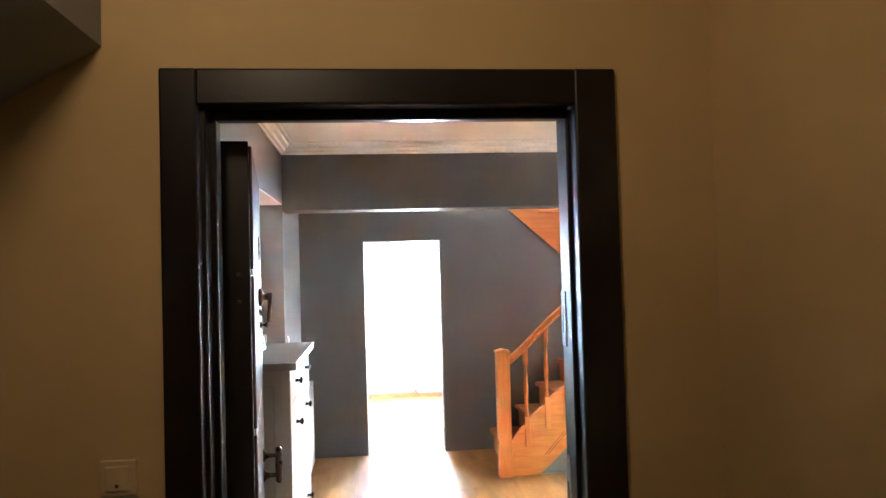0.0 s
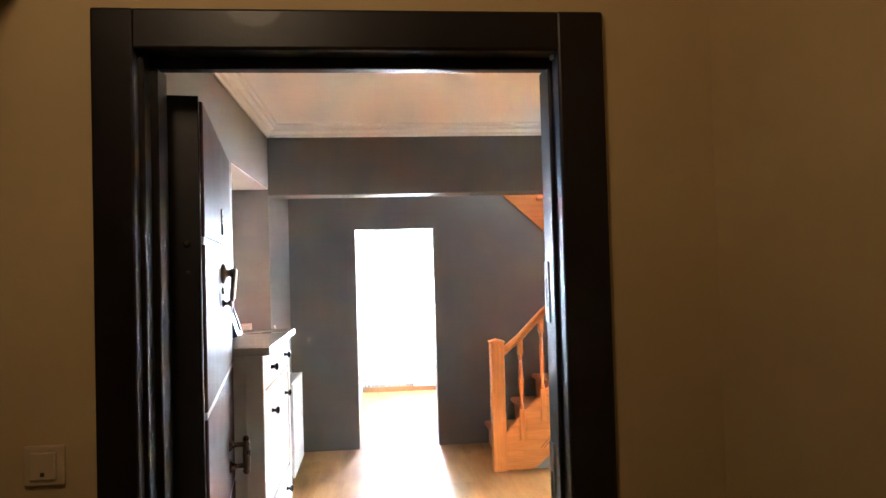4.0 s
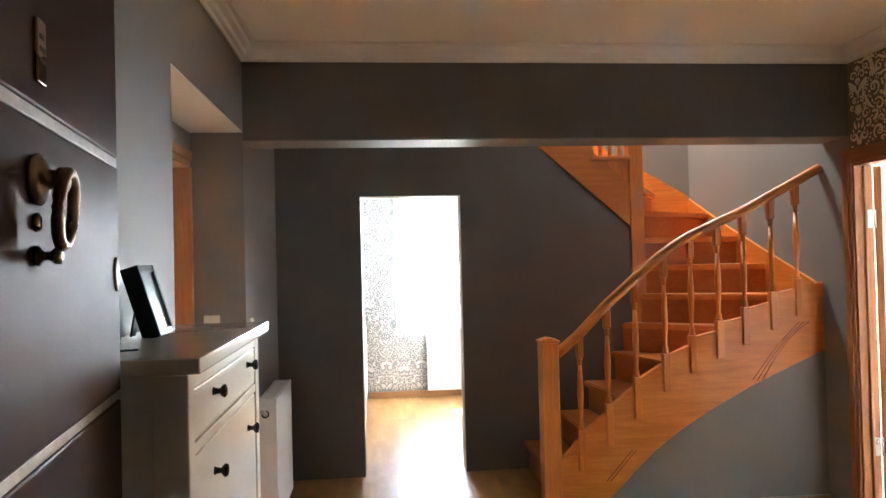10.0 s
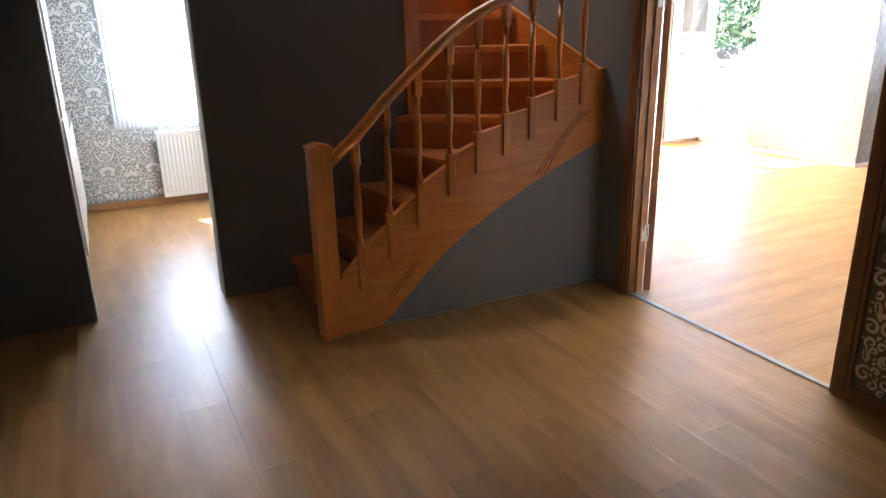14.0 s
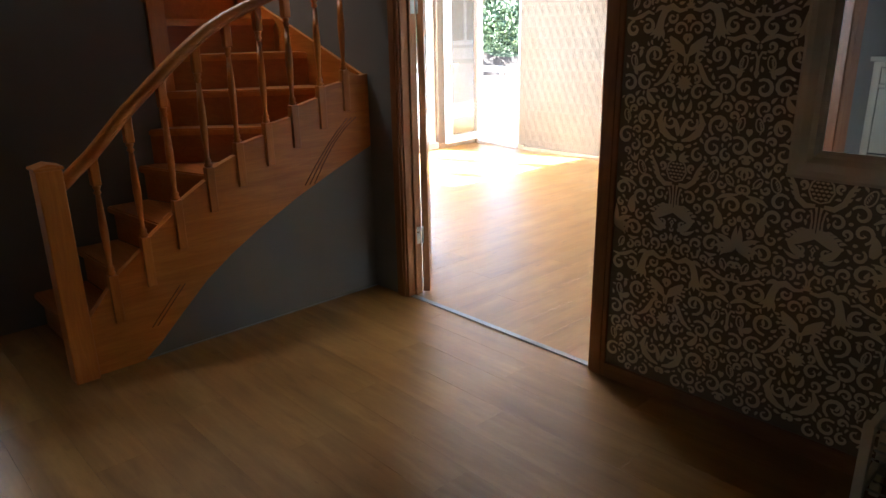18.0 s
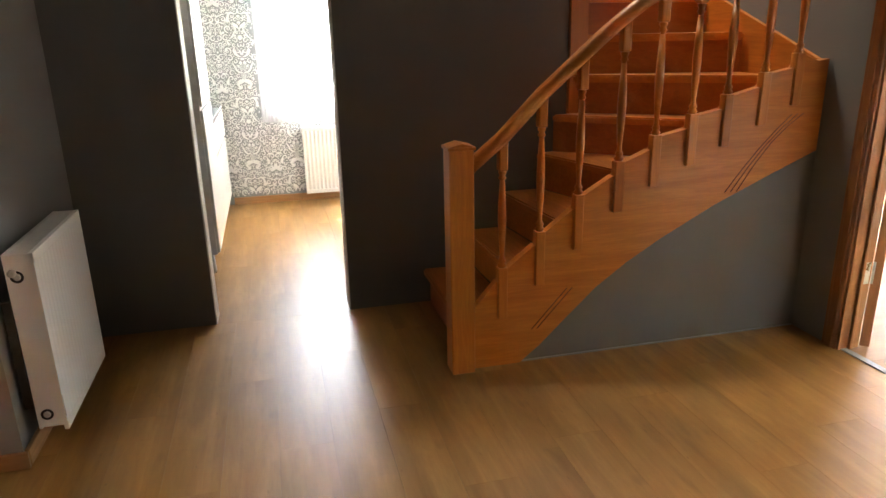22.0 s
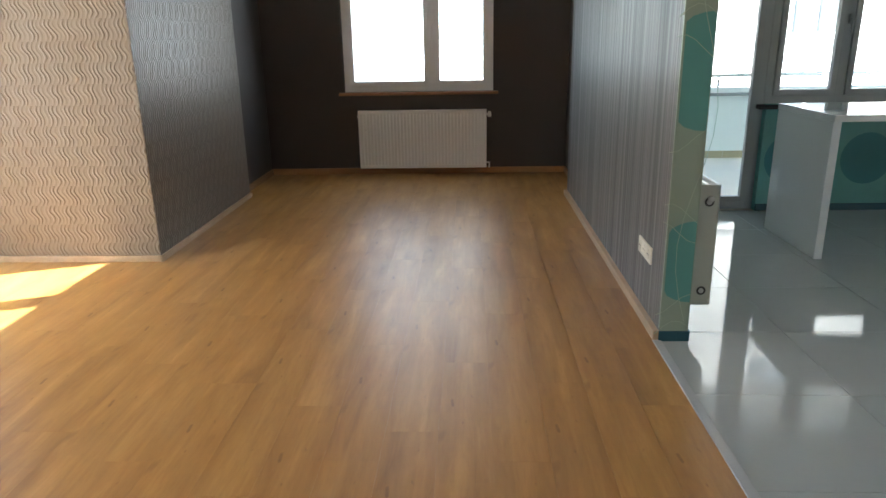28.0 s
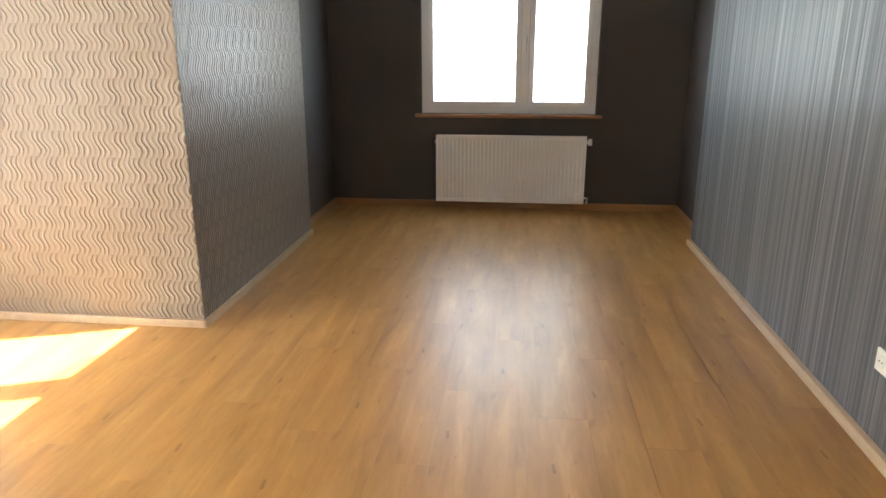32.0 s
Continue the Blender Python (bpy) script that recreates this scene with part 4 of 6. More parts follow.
# ---- entrance door ----
def entrance():
    f = thing("door_1", "brown-black painted steel entrance door frame", "door frame", None, "", "structure")
    x0, x1, z1 = DX0, DX1, DZ
    part("frame_left", joined(rbox(x0 - 0.086, YF - 0.018, 0, x0, YF + 0.02, z1 + 0.088, 0.006), rbox(x0 - 0.03, YF + 0.01, 0, x0 + 0.012, YFH + 0.02, z1, 0.004), rbox(x0, YF + 0.05, 0, x0 + 0.028, YF + 0.10, z1 - 0.0, 0.004)), M_blackpaint, f)
    part("frame_right", joined(rbox(x1, YF - 0.018, 0, x1 + 0.104, YF + 0.02, z1 + 0.088, 0.006), rbox(x1 + 0.004, YF + 0.01, 0, x1 + 0.034, YFH + 0.02, z1, 0.004), rbox(x1 - 0.006, YF + 0.05, 0, x1 + 0.01, YF + 0.085, z1, 0.004)), M_blackpaint, f)
    part("frame_head", joined(rbox(x0 - 0.004, YF - 0.0175, z1, x1 + 0.004, YF + 0.02, z1 + 0.0875, 0.006), rbox(x0, YF + 0.01, z1 + 0.004, x1, YFH + 0.02, z1 + 0.034, 0.004), rbox(x0, YF + 0.05, z1 - 0.022, x1, YF + 0.085, z1 + 0.01, 0.004)), M_blackpaint, f)
    part("threshold", rbox(x0, YF - 0.01, -0.004, x1, YFH + 0.01, 0.012, 0.004), M_steel, f)
    for z in (0.35, 0.85, 1.22, 1.62):
        for x in (x0 + 0.013, x1 + 0.003):
            part("screw_cap", place(lathe([(0.007, 0), (0.007, 0.002), (0.004, 0.004)], 10), pose(x, YF + 0.105, z, 0, 90 if x < 0 else -90, 0)), M_darksteel, f)
    part("strike_plate", joined(rbox(x1 + 0.0005, YF + 0.132, 1.42, x1 + 0.0045, YF + 0.17, 1.566, 0.001), rbox(x1 + 0.0005, YF + 0.132, 0.95, x1 + 0.0045, YF + 0.17, 1.13, 0.001)), M_plate, f, "pale steel strike plate")
    part("strike_slot", boxes((x1 - 0.0004, YF + 0.145, 1.455, x1 + 0.0006, YF + 0.159, 1.525), (x1 - 0.0004, YF + 0.145, 1.0, x1 + 0.0006, YF + 0.159, 1.06)), M_dark, f)
    # the leaf, hinged on its left edge, open into the hall; local x along the leaf, its outer face to local -y
    d = thing("entrance_door", "dark brown steel door leaf open into the hall, with brass knocker", "door", pose(-0.224, 1.69, 0.012, 0, 0, 98.0))
    W, H, T = 0.945, 1.972, 0.088
    part("core", rbox(0, 0.002, 0, W, T - 0.002, H, 0.003), M_leafedge, d, "black painted door edge")
    part("outer_skin", joined(*[rbox(0.012, -0.006, a, W - 0.006, 0.004, b, 0.004) for a, b in ((0.01, 0.365), (0.385, 0.785), (0.805, 1.200), (1.216, 1.618), (1.636, H - 0.01))]), M_leaf, d, "dark brown satin panels")
    for z in (0.366, 0.786, 1.201, 1.619):
        part("inlay_strip", rbox(0.012, -0.0045, z, W - 0.006, 0.001, z + 0.016, 0.001), M_strip, d, "brushed aluminium inlay strip")
    part("inner_skin", rbox(0.012, T - 0.003, 0.01, W - 0.012, T + 0.005, H - 0.01, 0.003), M_leaf, d)
    kx, kz = 0.50, 1.545
    rx = pose(kx, -0.006, kz, 90, 0, 0)
    part("knocker_plate", place(joined(lathe([(0.030, 0), (0.032, 0.006), (0.024, 0.012), (0.013, 0.015), (0.011, 0.024), (0.015, 0.028), (0.015, 0.036), (0.008, 0.039)], 16)), rx), M_brass, d, "antique brass knocker boss")
    ring = [(kx + 0.042 * math.sin(a) * 0.72, -0.040 - 0.004 * math.cos(a), kz - 0.036 + 0.042 * math.cos(a) * 1.05) for a in [2 * math.pi * i / 24 for i in range(24)]]
    part("knocker_ring", tube(ring, 0.0075, 10, True), M_brass, d, "antique brass ring")
    part("keyhole", place(lathe([(0.011, 0), (0.012, 0.003), (0.009, 0.006), (0.004, 0.007)], 12), pose(kx, -0.006, kz - 0.052, 90, 0, 0)), M_brass, d)
    part("keyhole_dark", boxes((kx - 0.002, -0.0142, kz - 0.058, kx + 0.002, -0.0128, kz - 0.046)), M_dark, d)
    part("small_knob", place(lathe([(0.012, 0), (0.013, 0.004), (0.006, 0.008), (0.005, 0.016), (0.010, 0.021), (0.011, 0.027), (0.005, 0.030)], 12), pose(kx, -0.006, kz - 0.092, 90, 0, 0)), M_brass, d)
    part("lock_plate", place(lathe([(0.020, 0), (0.021, 0.003), (0.014, 0.005)], 18, Matrix.Diagonal((0.7, 1.5, 1, 1))), pose(W - 0.035, -0.006, 1.425, 90, 0, 0)), M_strip, d, "oval steel lock plate")
    part("name_plate", rbox(0.505, -0.0105, 1.665, 0.537, -0.0055, 1.745, 0.002), M_brass, d, "small brass plate")
    part("name_bars", boxes((0.511, -0.0112, 1.69, 0.531, -0.0102, 1.696), (0.511, -0.0112, 1.705, 0.531, -0.0102, 1.711), (0.511, -0.0112, 1.72, 0.525, -0.0102, 1.726)), M_dark, d)
    lx, za, zb = 0.68, 0.975, 0.905
    boss = [(0.021, 0), (0.022, 0.004), (0.012, 0.010), (0.008, 0.020), (0.008, 0.040), (0.011, 0.046), (0.011, 0.054)]
    for z in (za, zb):
        part("handle_post", place(lathe(boss, 14), pose(lx, -0.006, z, 90, 0, 0)), M_brass, d)
    part("pull_handle", place(lathe([(0.006, -0.064), (0.010, -0.060), (0.0135, -0.052), (0.010, -0.046), (0.012, -0.040), (0.0135, 0.0), (0.012, 0.040), (0.010, 0.046), (0.0135, 0.052), (0.010, 0.060), (0.006, 0.064)], 14), pose(lx, -0.060, 0.94)), M_brass, d, "turned brass pull handle")
    part("peephole_cap", place(lathe([(0.008, 0), (0.009, 0.004), (0.005, 0.006)], 12), pose(-0.0, 0.033, 1.62, 0, -90, 0)), M_darksteel, d)
    for z in (0.9, 1.55):
        part("edge_screw", place(lathe([(0.006, 0), (0.006, 0.002), (0.003, 0.003)], 10), pose(0.0, 0.033, z, 0, -90, 0)), M_darksteel, d)
    # bell switch outside
    s = thing("bell_switch", "cream plastic bell switch on the landing wall", "switch", pose(-0.495, YF, 1.18))
    part("plate", rbox(-0.04, -0.010, -0.04, 0.04, 0, 0.04, 0.003), M_bell, s)
    part("button", rbox(-0.026, -0.016, -0.028, 0.026, -0.008, 0.028, 0.003), M_bell, s)
    part("button_mark", boxes((-0.004, -0.0168, -0.02, 0.004, -0.0158, -0.012)), M_dark, s)


entrance()

# ---- shoe cabinet ----
def shoe_cabinet():
    t = thing("shoe_cabinet", "cream white wooden shoe cabinet with black knobs", "cabinet")
    x0, x1, y0, y1 = XL + 0.004, -0.255, 2.715, 3.495
    part("side_panel", joined(rbox(x0, y0, 0.0, x1 - 0.06, y0 + 0.022, 1.235, 0.002), rbox(x1 - 0.07, y0 - 0.003, 0.0, x1, y0 + 0.045, 1.235, 0.003), rbox(x0, y0 - 0.003, 1.17, x1 - 0.065, y0 + 0.02, 1.235, 0.002), rbox(x0, y0 - 0.003, 0.08, x1 - 0.065, y0 + 0.02, 0.16, 0.002)), M_cab, t)
    part("side_panel", joined(rbox(x0, y1 - 0.022, 0.0, x1 - 0.06, y1, 1.235, 0.002), rbox(x1 - 0.07, y1 - 0.045, 0.0, x1, y1 + 0.003, 1.235, 0.003)), M_cab, t)
    part("back_panel", boxes((x0, y0 + 0.02, 0.08, x0 + 0.006, y1 - 0.02, 1.235)), M_cab, t)
    part("top_board", rbox(x0, 2.692, 1.238, -0.226, 3.517, 1.27, 0.004), M_cabtop, t, "cream top board with slight gloss")
    for za, zb in ((1.2, 1.236), (1.065, 1.088), (0.08, 0.15)):
        part("rail", rbox(x1 - 0.02, y0 + 0.04, za, x1 - 0.002, y1 - 0.04, zb, 0.002), M_cab, t)
    # Black sheet behind the fronts stands for the shade in their gaps.
    part("inside", boxes((x1 - 0.03, y0 + 0.03, 0.12, x1 - 0.021, y1 - 0.03, 1.22)), M_dark, t)
    fr = [(1.092, 1.196, "drawer_front", 0.0), (0.625, 1.061, "flap", 0.0), (0.156, 0.612, "flap", 0.0)]
    for z0, z1, nm, _ in fr:
        p = part(nm, rbox(x1 - 0.020, y0 + 0.049, z0, x1 - 0.004, y1 - 0.049, z1, 0.003), M_cab, t)
        if nm == "drawer_front":
            part("bead", joined(rbox(x1 - 0.008, y0 + 0.062, z0 + 0.010, x1 - 0.0035, y1 - 0.062, z0 + 0.013, 0.001), rbox(x1 - 0.008, y0 + 0.062, z1 - 0.013, x1 - 0.0035, y1 - 0.062, z1 - 0.010, 0.001)), M_cab, p)
        kz = 1.163 if nm == "drawer_front" else z1 - 0.078
        for y in (2.93, 3.33):
            part("knob", place(lathe([(0.010, 0), (0.007, 0.008), (0.006, 0.016), (0.014, 0.022), (0.0155, 0.027), (0.012, 0.031), (0.004, 0.0325)], 14), pose(x1 - 0.005, y, kz, 0, 90, 0)), M_knob, p, "round black knob")
    b = thing("photo_frame", "dark green framed card leaning on the cabinet top", "photo frame", pose(-0.44, 3.18, 1.271, -17, 0, 90) @ Matrix.Diagonal((0.85, 1, 0.88, 1)))
    part("frame", joined(rbox(-0.075, -0.012, 0, -0.055, 0.034, 0.215, 0.003), rbox(0.055, -0.012, 0, 0.075, 0.034, 0.215, 0.003), rbox(-0.056, -0.0115, 0, 0.056, 0.0115, 0.022, 0.003), rbox(-0.056, -0.0115, 0.193, 0.056, 0.0115, 0.215, 0.003)), M_greenframe, b)
    part("card", boxes((-0.057, -0.006, 0.018, 0.057, 0.008, 0.197)), M_greencard, b, "dark green printed card")
    part("text_bars", boxes((-0.03, -0.0072, 0.045, 0.03, -0.0062, 0.05), (-0.022, -0.0072, 0.058, 0.022, -0.0062, 0.062)), M_cab, b)
    part("easel_leg", place(rbox(-0.018, 0, 0, 0.018, 0.005, 0.16, 0.001), pose(0, 0.075, 0.022, 24, 0, 0)), M_greenframe, b, "black folding easel leg")
    k = thing("key_card", "small dark card lying on the cabinet", "card", pose(-0.43, 2.86, 1.2705, 0, 0, 20))
    part("card", rbox(-0.03, -0.02, 0, 0.03, 0.02, 0.003, 0.001), M_greencard, k)


M_greenframe = paint("dark_green_frame", (0.02, 0.035, 0.035), 0.1, 0.35)
M_greencard = paint("dark_green_card", (0.035, 0.065, 0.06), 0.25, 0.3, 60, 0.02, big=14)
shoe_cabinet()

# ---- switches and sockets ----
def switch(label, m, n=1, sock=False, split=False):
    s = thing("socket" if sock else "light_switch", label, "socket" if sock else "switch", m)
    w = 0.08 * n
    part("plate", rbox(-w / 2, -0.009, -0.041, w / 2, 0, 0.041, 0.003), M_plast, s)
    for i in range(n):
        cx = -w / 2 + 0.04 + 0.08 * i
        if sock:
            part("outlet", place(lathe([(0.024, 0.0), (0.024, 0.004), (0.021, 0.004), (0.019, 0.001)], 18), pose(cx, -0.009, 0, 90, 0, 0)), M_plast, s)
            part("contact", boxes((cx - 0.012, -0.0128, -0.002, cx - 0.007, -0.0108, 0.002), (cx + 0.007, -0.0128, -0.002, cx + 0.012, -0.0108, 0.002)), M_dark, s)
        else:
            if split:
                part("rocker", rbox(cx + 0.001, -0.014, -0.03, cx + 0.03, -0.007, 0.03, 0.003), M_plast, s)
            part("rocker", rbox(cx - 0.03, -0.014, -0.03, cx - 0.001 if split else cx + 0.03, -0.007, 0.03, 0.003), M_plast, s)
    return s


switch("cream single light switch in the niche", pose(-0.725, OY1, 1.155))
switch("cream double light switch on the grey wall", pose(XL, 5.03, 1.125, 0, 0, 90), 1, False, True)
switch("cream triple socket low on the striped wall", pose(6.27, PWY, 0.34, 0, 0, 180), 3, True)

# ---- living room door: lining, architraves, leaf ----
def living_door():
    f = thing("door_2", "brown oak veneer door lining and architraves", "door frame", None, "", "structure")
    xo, xi = XR, LX0
    part("lining", joined(rbox(xo - 0.004, RY0 - 0.02, 0, xi + 0.004, RY0 + 0.018, RZ, 0.003), rbox(xo - 0.004, RY1 - 0.018, 0, xi + 0.004, RY1 + 0.02, RZ, 0.003)), M_doorwood, f)
    part("lining_head", rbox(xo - 0.004, RY0 - 0.02, RZ - 0.018, xi + 0.004, RY1 + 0.02, RZ + 0.02, 0.003), M_doorwoody, f)
    part("door_stop", joined(rbox(xo + 0.045, RY0 + 0.018, 0, xo + 0.06, RY0 + 0.032, RZ - 0.018, 0.003), rbox(xo + 0.045, RY1 - 0.032, 0, xo + 0.06, RY1 - 0.018, RZ - 0.018, 0.003)), M_doorwood, f)
    for x, s in ((xo, -1), (xi, 1)):
        for y0, y1 in ((RY0 - 0.072, RY0 + 0.006), (RY1 - 0.006, RY1 + 0.072)):
            part("architrave", joined(rbox(min(x, x + s * 0.014), y0, 0, max(x, x + s * 0.014), y1, RZ + 0.078, 0.004), rbox(min(x, x + s * 0.020), y0 + 0.02, 0, max(x, x + s * 0.020), y1 - 0.02, RZ + 0.06, 0.004)), M_doorwood, f)
        part("architrave_head", joined(rbox(min(x, x + s * 0.0135), RY0 + 0.004, RZ, max(x, x + s * 0.0135), RY1 - 0.004, RZ + 0.078, 0.004)), M_doorwoody, f)
    part("threshold_strip", rbox(xo + 0.01, RY0 + 0.018, 0.0, xo + 0.045, RY1 - 0.018, 0.006, 0.003), M_strip2, f, "pale metal threshold strip")
    for z in (0.36, 1.62):
        part("hinge", joined(rbox(xi - 0.035, RY1 - 0.0205, z - 0.05, xi - 0.006, RY1 - 0.0165, z + 0.05, 0.001), place(lathe([(0.006, -0.05), (0.006, 0.05)], 10), pose(xi + 0.008, RY1 - 0.022, z))), M_steel, f, "steel hinge")
    d = thing("living_door", "brown oak veneer door leaf folded back into the living room", "door", pose(xi + 0.036, RY1 - 0.045, 0.008, 0, 0, 47))
    W, H, T = 0.86, 1.905, 0.04
    part("panel", rbox(0.0, 0, 0, W, T, H, 0.004), M_doorwood, d)
    part("inset", joined(rbox(0.14, -0.003, 0.2, W - 0.14, 0.002, 0.85, 0.004), rbox(0.14, -0.003, 1.0, W - 0.14, 0.002, H - 0.2, 0.004)), M_doorwood, d)
    # child's room door frame seen in the niche
    c = thing("door_3", "brown oak veneer frame of the child's room door", "door frame", None, "", "structure")
    part("lining", joined(rbox(NX - 0.105, 3.80, 0, NX + 0.012, 3.836, 1.95, 0.003), rbox(NX - 0.105, 4.872, 0, NX + 0.012, 4.904, 1.95, 0.003)), M_doorwood, c)
    part("lining_head", rbox(NX - 0.104, 3.83, 1.945, NX + 0.011, 4.876, 1.98, 0.003), M_doorwoody, c)
    part("architrave", rbox(NX, 3.72, 0, NX + 0.016, 3.805, 2.03, 0.004), M_doorwood, c)
    part("architrave_head", rbox(NX, 3.80, 1.978, NX + 0.0155, 4.9, 2.03, 0.004), M_doorwoody, c)
    k = thing("child_room_door", "brown oak veneer door standing ajar into the child's room", "door", pose(NX - 0.10, 3.845, 0.008, 0, 0, 126))
    part("panel", rbox(0, -0.04, 0, 0.82, 0, 1.93, 0.004), M_doorwood, k)
    part("door_handle", joined(rbox(0.73, -0.048, 0.95, 0.765, -0.04, 1.1, 0.003), tube([(0.748, -0.04, 1.03), (0.748, -0.085, 1.03), (0.64, -0.09, 1.03)], 0.009)), M_steel, k, "steel lever handle")


living_door()

# ---- patterned wallpapers as thin raised scrolls ----
def ribbon(bm, pts, widths, put):
    """A flat tapering band along 2D points."""
    vs = []
    n = len(pts)
    for i, (x, y) in enumerate(pts):
        (ax, ay), (bx, by) = pts[max(i - 1, 0)], pts[min(i + 1, n - 1)]
        dx, dy = bx - ax, by - ay
        d = math.hypot(dx, dy) or 1
        w = widths[i] / 2
        vs.append((bm.verts.new(put(x - dy / d * w, y + dx / d * w)), bm.verts.new(put(x + dy / d * w, y - dx / d * w))))
    for (a, b), (c, d) in zip(vs, vs[1:]):
        bm.faces.new((a, b, d, c))


def spiral(cx, cy, r, turns, start, way, w, n=15):
    pts, ws = [], []
    for i in range(n):
        s = i / (n - 1)
        a = start + way * s * turns * 1.6 * math.pi
        rr = r * (1.12 - 0.86 * s)
        pts.append((cx + rr * math.cos(a), cy + rr * math.sin(a)))
        ws.append(w * (0.55 + 0.65 * math.sin(math.pi * min(1, s * 1.1 + 0.08))) if i < n - 1 else w * 1.3)
    return pts, ws


def leaf_shape(x, y, ang, length, w, curl=0.35, n=8):
    pts, ws = [], []
    for i in range(n):
        s = i / (n - 1)
        a = ang + curl * s
        pts.append((x + math.cos(a) * length * s, y + math.sin(a) * length * s))
        ws.append(w * max(0.06, math.sin(math.pi * (0.08 + 0.9 * s) ** 0.8)))
    return pts, ws


def damask_half():
    """Bands of the right half of one repeat, 0.235 wide and 0.85 high: pineapple, fountain, winged arms, heart and flower on the
    axis; fern bouquet, S-scrolls, acorns and ribbed leaves along the outer edge."""
    out = []
    sp = lambda *a: out.append(spiral(*a))
    lf = lambda *a: out.append(leaf_shape(*a))
    band = lambda pts, ws: out.append((pts, ws))

    def lobes(pts, side, size, first=0.0):
        """Small rounded teeth along one side of a band."""
        for (ax, ay), (bx, by) in zip(pts, pts[1:]):
            a = math.atan2(by - ay, bx - ax)
            for q in (0.25, 0.75):
                x, y = ax + (bx - ax) * q, ay + (by - ay) * q
                lf(x, y, a + side * (1.2 + first), size, size * 0.55, -side * 0.5, 5)

    def ribbed(x, y, ang, size):
        """A leaf outline with short ribs inside."""
        pts, ws = [], []
        for k in range(13):
            a = 2 * math.pi * k / 12
            u, v = size * math.cos(a) * (0.62 + 0.1 * math.cos(a)), size * 0.34 * math.sin(a)
            pts.append((x + u * math.cos(ang) - v * math.sin(ang), y + u * math.sin(ang) + v * math.cos(ang)))
            ws.append(0.005)
        band(pts, ws)
        for k in (-0.36, -0.16, 0.04, 0.24):
            lf(x + k * size * math.cos(ang), y + k * size * math.sin(ang), ang + 0.9, size * 0.3, 0.006, 0, 4)
        lf(x - size * 0.5 * math.cos(ang), y - size * 0.5 * math.sin(ang), ang + math.pi, size * 0.35, 0.006, 0.5, 4)

    def drop(x, y, size):
        lf(x, y, 1.57, size, size * 0.6, 0, 6)

    # pineapple of lozenges in a ring, with a leafy crown
    for r in range(5):
        for c in range(3):
            u = c * 0.014 + (0.007 if r % 2 else 0.0)
            if u < 0.030 - 0.006 * abs(r - 2):
                v = 0.572 + 0.012 * r
                band([(u - 0.006, v), (u, v), (u + 0.006, v)], [0.002, 0.009, 0.002])
    band([(0.0, 0.558), (0.024, 0.566), (0.036, 0.592), (0.030, 0.618), (0.014, 0.634)], [0.004, 0.006, 0.006, 0.006, 0.004])
    for ang, ln in ((1.45, 0.040), (0.95, 0.042), (0.4, 0.036)):
        lf(0.008, 0.630, ang, ln, 0.014, -0.4, 6)
    arm = [(0.012, 0.548), (0.040, 0.545), (0.066, 0.566), (0.078, 0.602), (0.098, 0.640)]
    band(arm, [0.012, 0.018, 0.018, 0.014, 0.006])
    lobes(arm[2:], -1, 0.020)
    ribbed(0.132, 0.590, 1.15, 0.040)
    sp(0.115, 0.540, 0.027, 1.25, 2.6, -1, 0.010)
    # fountain: stems above a scalloped bell, scrolls and plumes below
    band([(0.005, 0.470), (0.005, 0.500), (0.006, 0.530), (0.008, 0.545)], [0.007, 0.006, 0.006, 0.010])
    band([(0.016, 0.470), (0.015, 0.500), (0.019, 0.525), (0.024, 0.534)], [0.007, 0.006, 0.006, 0.010])
    bell = [(0.0, 0.462), (0.022, 0.456), (0.048, 0.440), (0.070, 0.424), (0.084, 0.430)]
    band(bell, [0.030, 0.040, 0.036, 0.022, 0.006])
    lobes([(0.022, 0.470), (0.048, 0.456), (0.076, 0.438)], 1, 0.022)
    sp(0.040, 0.408, 0.023, 1.35, 1.5, -1, 0.011)
    lf(0.022, 0.385, 0.35, 0.078, 0.024, 0.35, 9)
    lf(0.034, 0.378, -0.15, 0.056, 0.014, 0.5, 7)
    band([(0.000, 0.420), (0.006, 0.408), (-0.002, 0.402), (0.003, 0.388)], [0.003, 0.006, 0.006, 0.002])
    drop(0.0, 0.345, 0.026)
    # small fleur, star and hanging acanthus arms
    band([(0.004, 0.285), (0.004, 0.310), (0.016, 0.328), (0.030, 0.322), (0.030, 0.308)], [0.006, 0.008, 0.009, 0.010, 0.008])
    for k in range(4):
        lf(0.0, 0.278, 0.1 + k * 0.79, 0.020, 0.007, 0, 4)
    wing = [(0.010, 0.274), (0.036, 0.270), (0.064, 0.284), (0.088, 0.274), (0.100, 0.246), (0.106, 0.214)]
    band(wing, [0.008, 0.014, 0.022, 0.026, 0.024, 0.030])
    lobes(wing[2:5], -1, 0.014)
    for ang in (-2.2, -1.75, -1.3, -0.9):
        lf(0.104, 0.222, ang, 0.046, 0.017, 0.25, 6)
    lf(0.088, 0.282, 0.3, 0.040, 0.016, -0.7, 6)
    sp(0.062, 0.322, 0.020, 1.3, 4.4, -1, 0.010)
    band([(0.082, 0.318), (0.090, 0.300), (0.104, 0.304), (0.108, 0.330)], [0.008, 0.010, 0.010, 0.012])
    for ang in (-1.57, -0.85):
        lf(0.0, 0.258, ang, 0.028, 0.013, 0.2, 5)
    # heart of two scrolls with toothed wings on a stem
    sp(0.030, 0.212, 0.022, 1.35, 3.4, -1, 0.009)
    heart = [(0.006, 0.128), (0.022, 0.150), (0.046, 0.166), (0.064, 0.190)]
